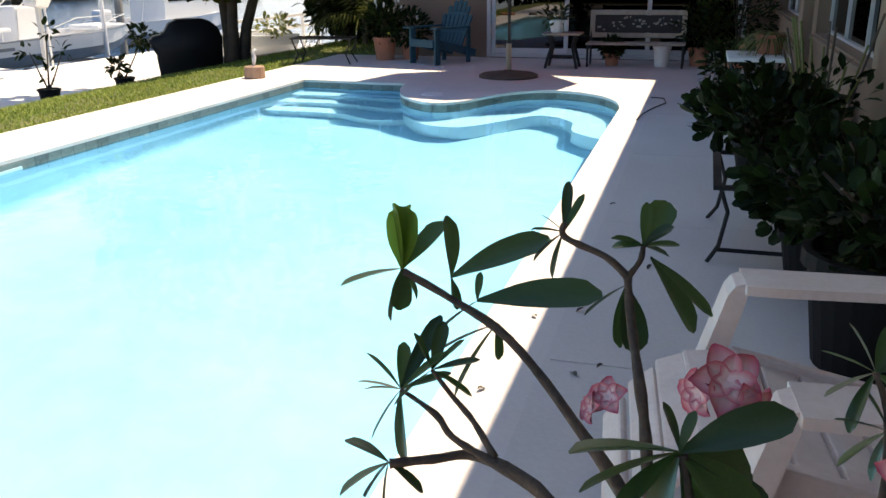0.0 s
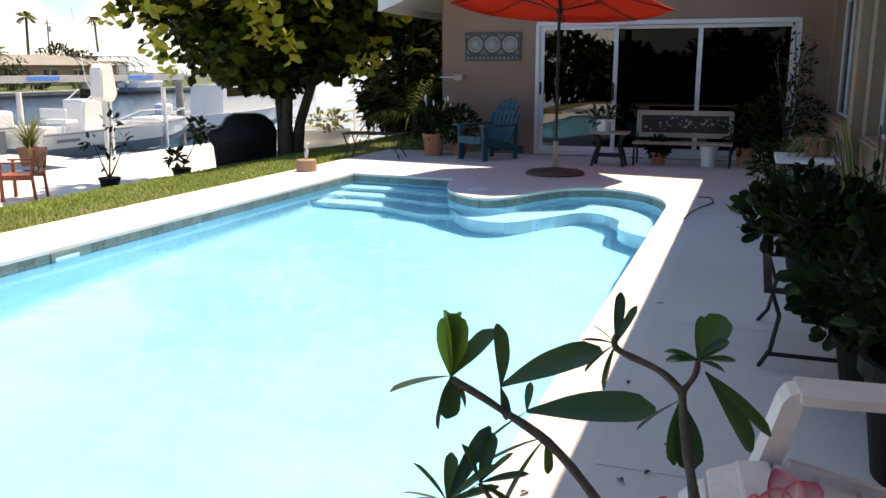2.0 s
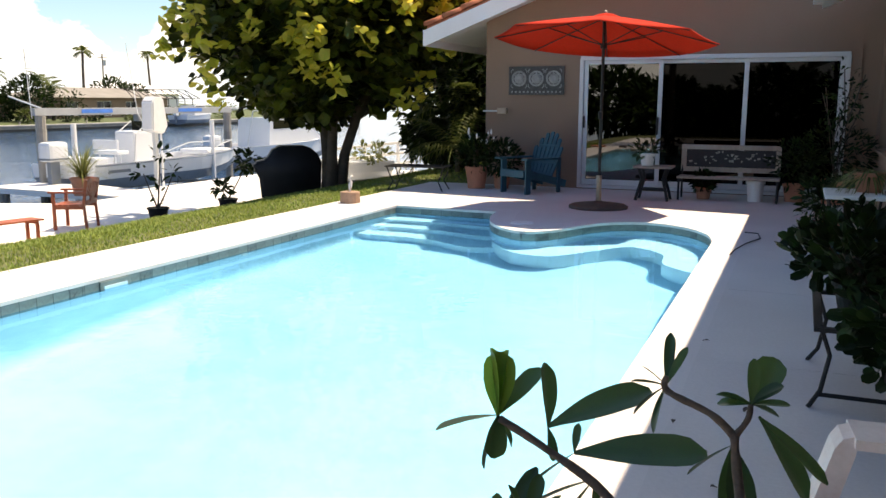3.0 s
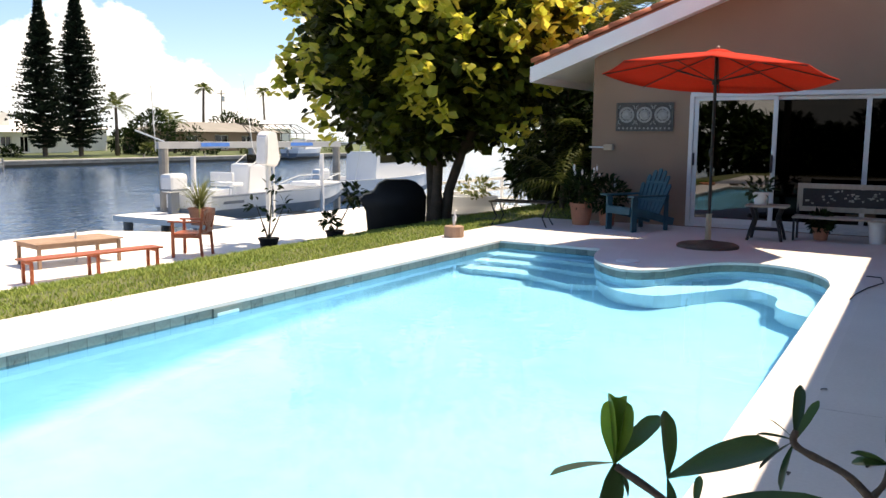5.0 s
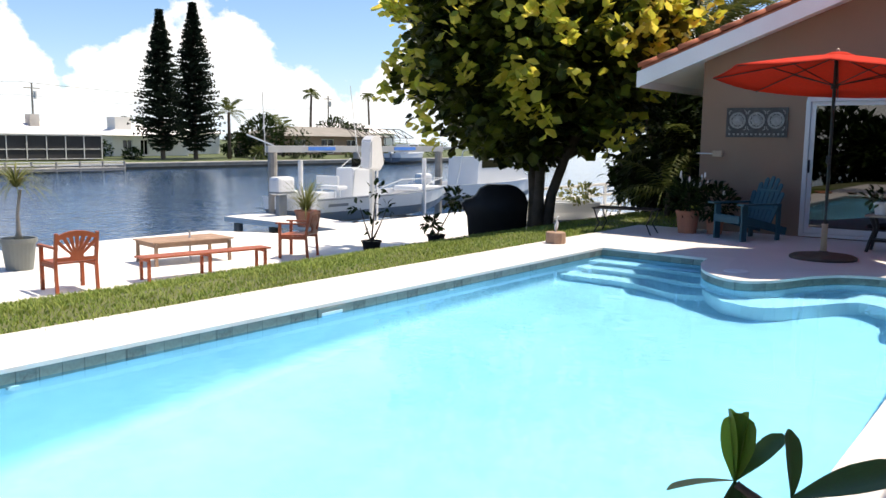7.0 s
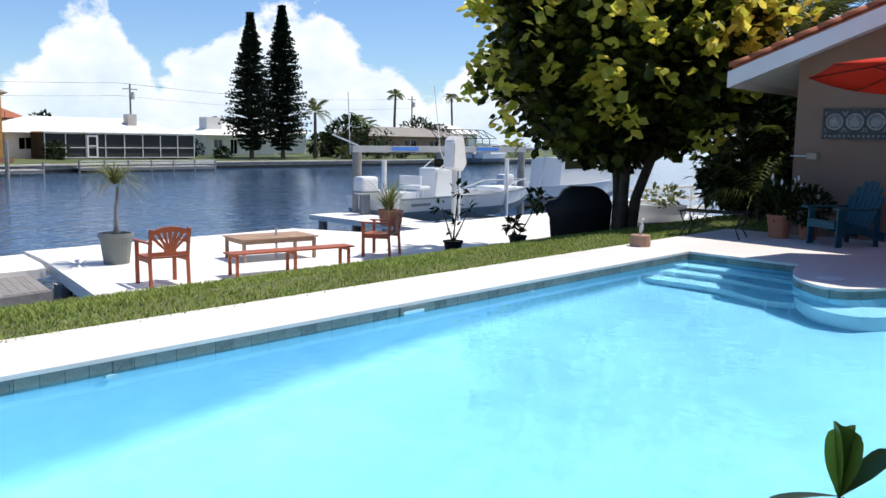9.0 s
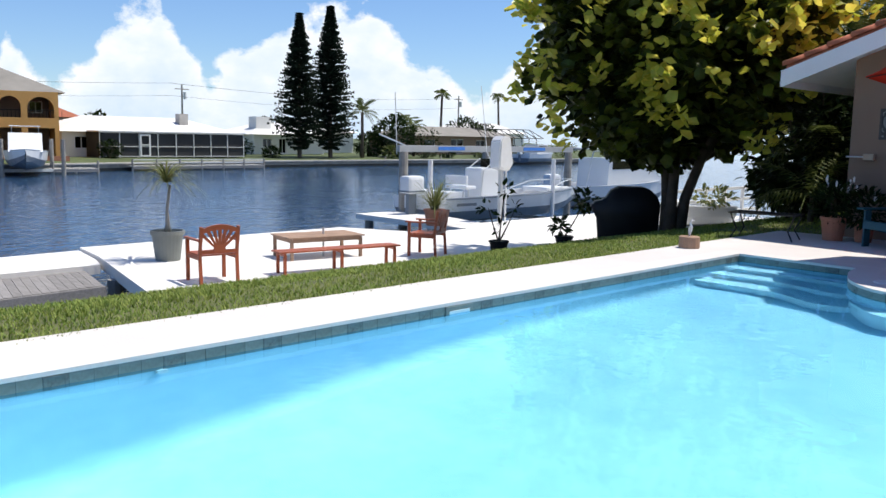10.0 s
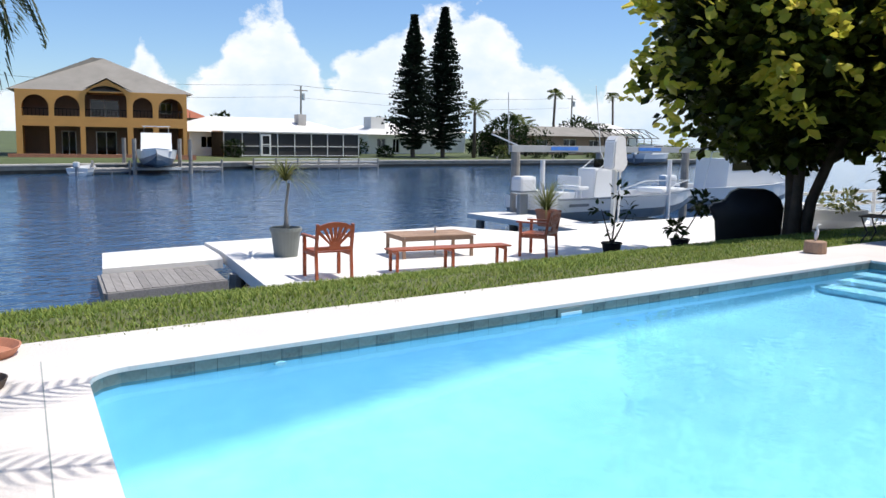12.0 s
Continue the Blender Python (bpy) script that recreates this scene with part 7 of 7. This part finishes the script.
def conifer(at, h, r, seed):
    t = thing("conifer", at, "tall narrow dark evergreen conifer on the far bank", "tree", "far conifers")
    rs = random.Random(seed)
    part("trunk", T([(0, 0, -0.2), (0, 0, h * 0.5), (0.05, 0, h)], [0.25, 0.16, 0.02], 8), M["bark"], t)
    V, F = [], []
    z = 0.9
    while z < h:
        s = (z - 0.9) / (h - 0.9)
        rr = r * (0.98 - 0.95 * s ** 1.25) * (0.25 + 0.75 * min(1, s * 8))
        n = 20
        for k in range(n):
            a = 2 * math.pi * k / n + rs.uniform(-0.4, 0.4)
            L2 = rr * rs.uniform(0.6, 1.15)
            d = Vector((math.cos(a), math.sin(a), rs.uniform(0.0, 0.35)))
            side = Vector((-math.sin(a), math.cos(a), 0))
            for j in range(7):
                u = (j + 0.6) / 7
                p = Vector((0, 0, z)) + d * L2 * u - Vector((0, 0, 0.12 * u * u))
                w = 0.20 + 0.30 * (1 - u)
                for s2 in (-1, 1):
                    q = len(V)
                    e = p + side * s2 * w * rs.uniform(0.6, 1.2) + d * 0.16 + Vector((0, 0, rs.uniform(-0.22, 0.12)))
                    V += [tuple(p - d * 0.14), tuple(p + d * 0.14 + Vector((0, 0, 0.13))), tuple(e)]
                    F.append((q, q + 1, q + 2))
        z += 0.42 - 0.08 * s
    raw("foliage", V, F, M["needle"], t, kind="stuff")


conifer((-74.0, 52.4, -0.75), 14.6, 3.3, 1)
conifer((-74.0, 56.4, -0.75), 16.0, 3.5, 2)
palm("palm_tree", (-73.5, 60.4, -0.75), 4.9, 0.17, 20, 2.3, 1.9, 101, "feather palm on the far bank", 0.6, 14, 0.09)
palm("palm_tree", (-98.0, 97.0, -0.7), 9.2, 0.2, 22, 1.6, 1.9, 102, "tall slender palm far behind the houses", 0.6, 12, 0.12)
palm("palm_tree", (-110.0, 124.0, -0.7), 10.2, 0.2, 22, 1.8, 1.9, 103, "tall slender palm far along the canal", 0.6, 12, 0.12)
palm("palm_tree", (-76.0, 70.5, -0.7), 3.6, 0.16, 18, 2.0, 1.8, 104, "palm among far shrubs", 0.6, 12, 0.1)
palm("palm_tree", (-80.0, 73.0, -0.7), 4.2, 0.16, 18, 2.0, 1.8, 105, "palm among far shrubs", 0.6, 12, 0.1)
shrub((-75.0, 66.5, -0.75), 2.6, 4.6, 1500, 0.5, 111, "dense dark-green tree on the far bank")
shrub((-76.0, 63.6, -0.75), 1.8, 2.6, 800, 0.45, 112, "leafy bush on the far bank")
shrub((-88.0, 92.0, -0.7), 3.0, 5.2, 1000, 0.6, 113, "round green tree behind the far houses")
shrub((-95.0, 104.0, -0.7), 3.0, 4.4, 900, 0.6, 114, "green tree behind the far houses")
shrub((-76.0, 92.0, -0.75), 1.6, 1.3, 400, 0.4, 115, "yellow-green hedge on the far bank", "spike")
shrub((-72.5, 31.6, -0.8), 0.9, 1.5, 320, 0.35, 116, "small bushy palm beside the bungalow")
shrub((-78.5, 48.2, -0.75), 1.2, 1.8, 400, 0.35, 117, "green shrub beside the bungalow")
shrub((-100.0, 66.0, -0.7), 2.4, 4.6, 700, 0.6, 118, "tree crown behind the far roofs")
shrub((-100.0, 42.0, -0.7), 2.0, 4.4, 600, 0.6, 119, "tree crown behind the far roofs")
shrub((-73.0, 8.2, -0.8), 2.6, 4.0, 900, 0.5, 120, "trees beside the villa")
shrub((-105.0, 29.5, -0.7), 3.0, 4.6, 700, 0.6, 123, "trees far behind the bungalow")


for k, (x, y, rr, h) in enumerate(((-73.0, 64.5, 1.2, 1.3), (-72.8, 69.5, 1.4, 1.5), (-73.2, 73.5, 1.0, 1.2), (-73.0, 79.5, 1.2, 1.0), (-73.5, 86.0, 1.5, 1.3), (-74.0, 49.0, 0.9, 1.0), (-73.5, 97.0, 2.0, 2.0), (-80.0, 77.0, 1.8, 3.4))):
    shrub((x, y, -0.78), rr, h, 260, 0.4, 140 + k, "low green bush on the far bank", "shrub" if k % 3 else "palm")


def utility_pole(x, y, h):
    t = thing("utility_pole", (x, y, -0.7), "thin wooden utility pole with a crossarm", "utility pole", "utility poles")
    part("pole", T([(0, 0, 0), (0, 0, h)], [0.16, 0.11], 8), M["piling"], t)
    part("crossarm", B((0, 0, h - 0.6), (0.12, 2.0, 0.12)), M["piling"], t)
    part("transformer", T([(0.2, 0.3, h - 1.9), (0.2, 0.3, h - 1.0)], 0.22, 10), M["alu"], t)
    return t


utility_pole(-105.0, 55.6, 8.6)
utility_pole(-105.0, 108.0, 9.6)
utility_pole(-105.0, 4.0, 9.2)
w = thing("power_lines", (0, 0, 0), "thin dark power lines between utility poles", "cable")
for dz, dx in ((0.0, -0.8), (0.0, 0.8), (-1.6, 0.0)):
    for (ya, ha), (yb, hb) in (((4, 8.0), (54, 8.0)), ((54, 8.0), (108, 8.4))):
        pts = [(-105.0 + dx * 0.1, ya + (yb - ya) * s / 12, ha + (hb - ha) * s / 12 + dz - 0.9 * math.sin(math.pi * s / 12)) for s in range(13)]
        part("cable", T(pts, 0.018, 4), M["iron"], w)

# trees behind the camera, which the door glass mirrors
for k in range(6):
    shrub((-11.0 + 2.5 * k, -12.0 - 0.6 * (k % 2), -0.1), 2.0, 1.9 + 0.55 * ((k * 2) % 3), 1500, 0.5, 131 + k, "dark hedge tree behind the pool end")

# ---- waterline tiles, piece by piece ----
def tiles():
    loop = inset(pool, 0.004)
    n = len(loop)
    lens = [math.dist(loop[k], loop[(k + 1) % n]) for k in range(n)]
    total = sum(lens)
    count = 190
    w = total / count
    me = mesh_of("tile", B((0, 0, 0), (w - 0.003, 0.012, 0.145), bevel=0.002), M["tile"])
    motif = B((0, 0, 0), (w - 0.003, 0.012, 0.145), bevel=0.002)
    for sx in (-1, 1):
        box(motif, (sx * (w * 0.5 - 0.016), 0, 0), (0.012, 0.018, 0.125))
        box(motif, (0, 0, sx * 0.058), (w - 0.045, 0.018, 0.012))
    for turn_m in (0, 45):
        box(motif, (0, 0, 0), (0.05, 0.018 + 0.0001 * turn_m, 0.05), Matrix.Rotation(radians(turn_m), 4, "Y"))
    accent = mesh_of("accent_tile", motif, M["accent"])
    spots, i, acc = [], 0, 0.0
    for k in range(count):
        s = (k + 0.5) * w
        while s > acc + lens[i]:
            acc += lens[i]
            i += 1
        a, b = Vector(loop[i]), Vector(loop[(i + 1) % n])
        spots.append((a.lerp(b, (s - acc) / lens[i]), b - a))
    first = min(range(count), key=lambda k: (spots[k][0] - Vector((-5.25, 1.99))).length)
    for k, (p, d) in enumerate(spots):
        m = pose(p.x, p.y, -0.098, 0, 0, math.degrees(math.atan2(d.y, d.x)))
        if (k - first) % 5 == 0:
            piece("accent_tile", accent, pool_thing, m)
        else:
            piece("tile", me, pool_thing, m)


tiles()
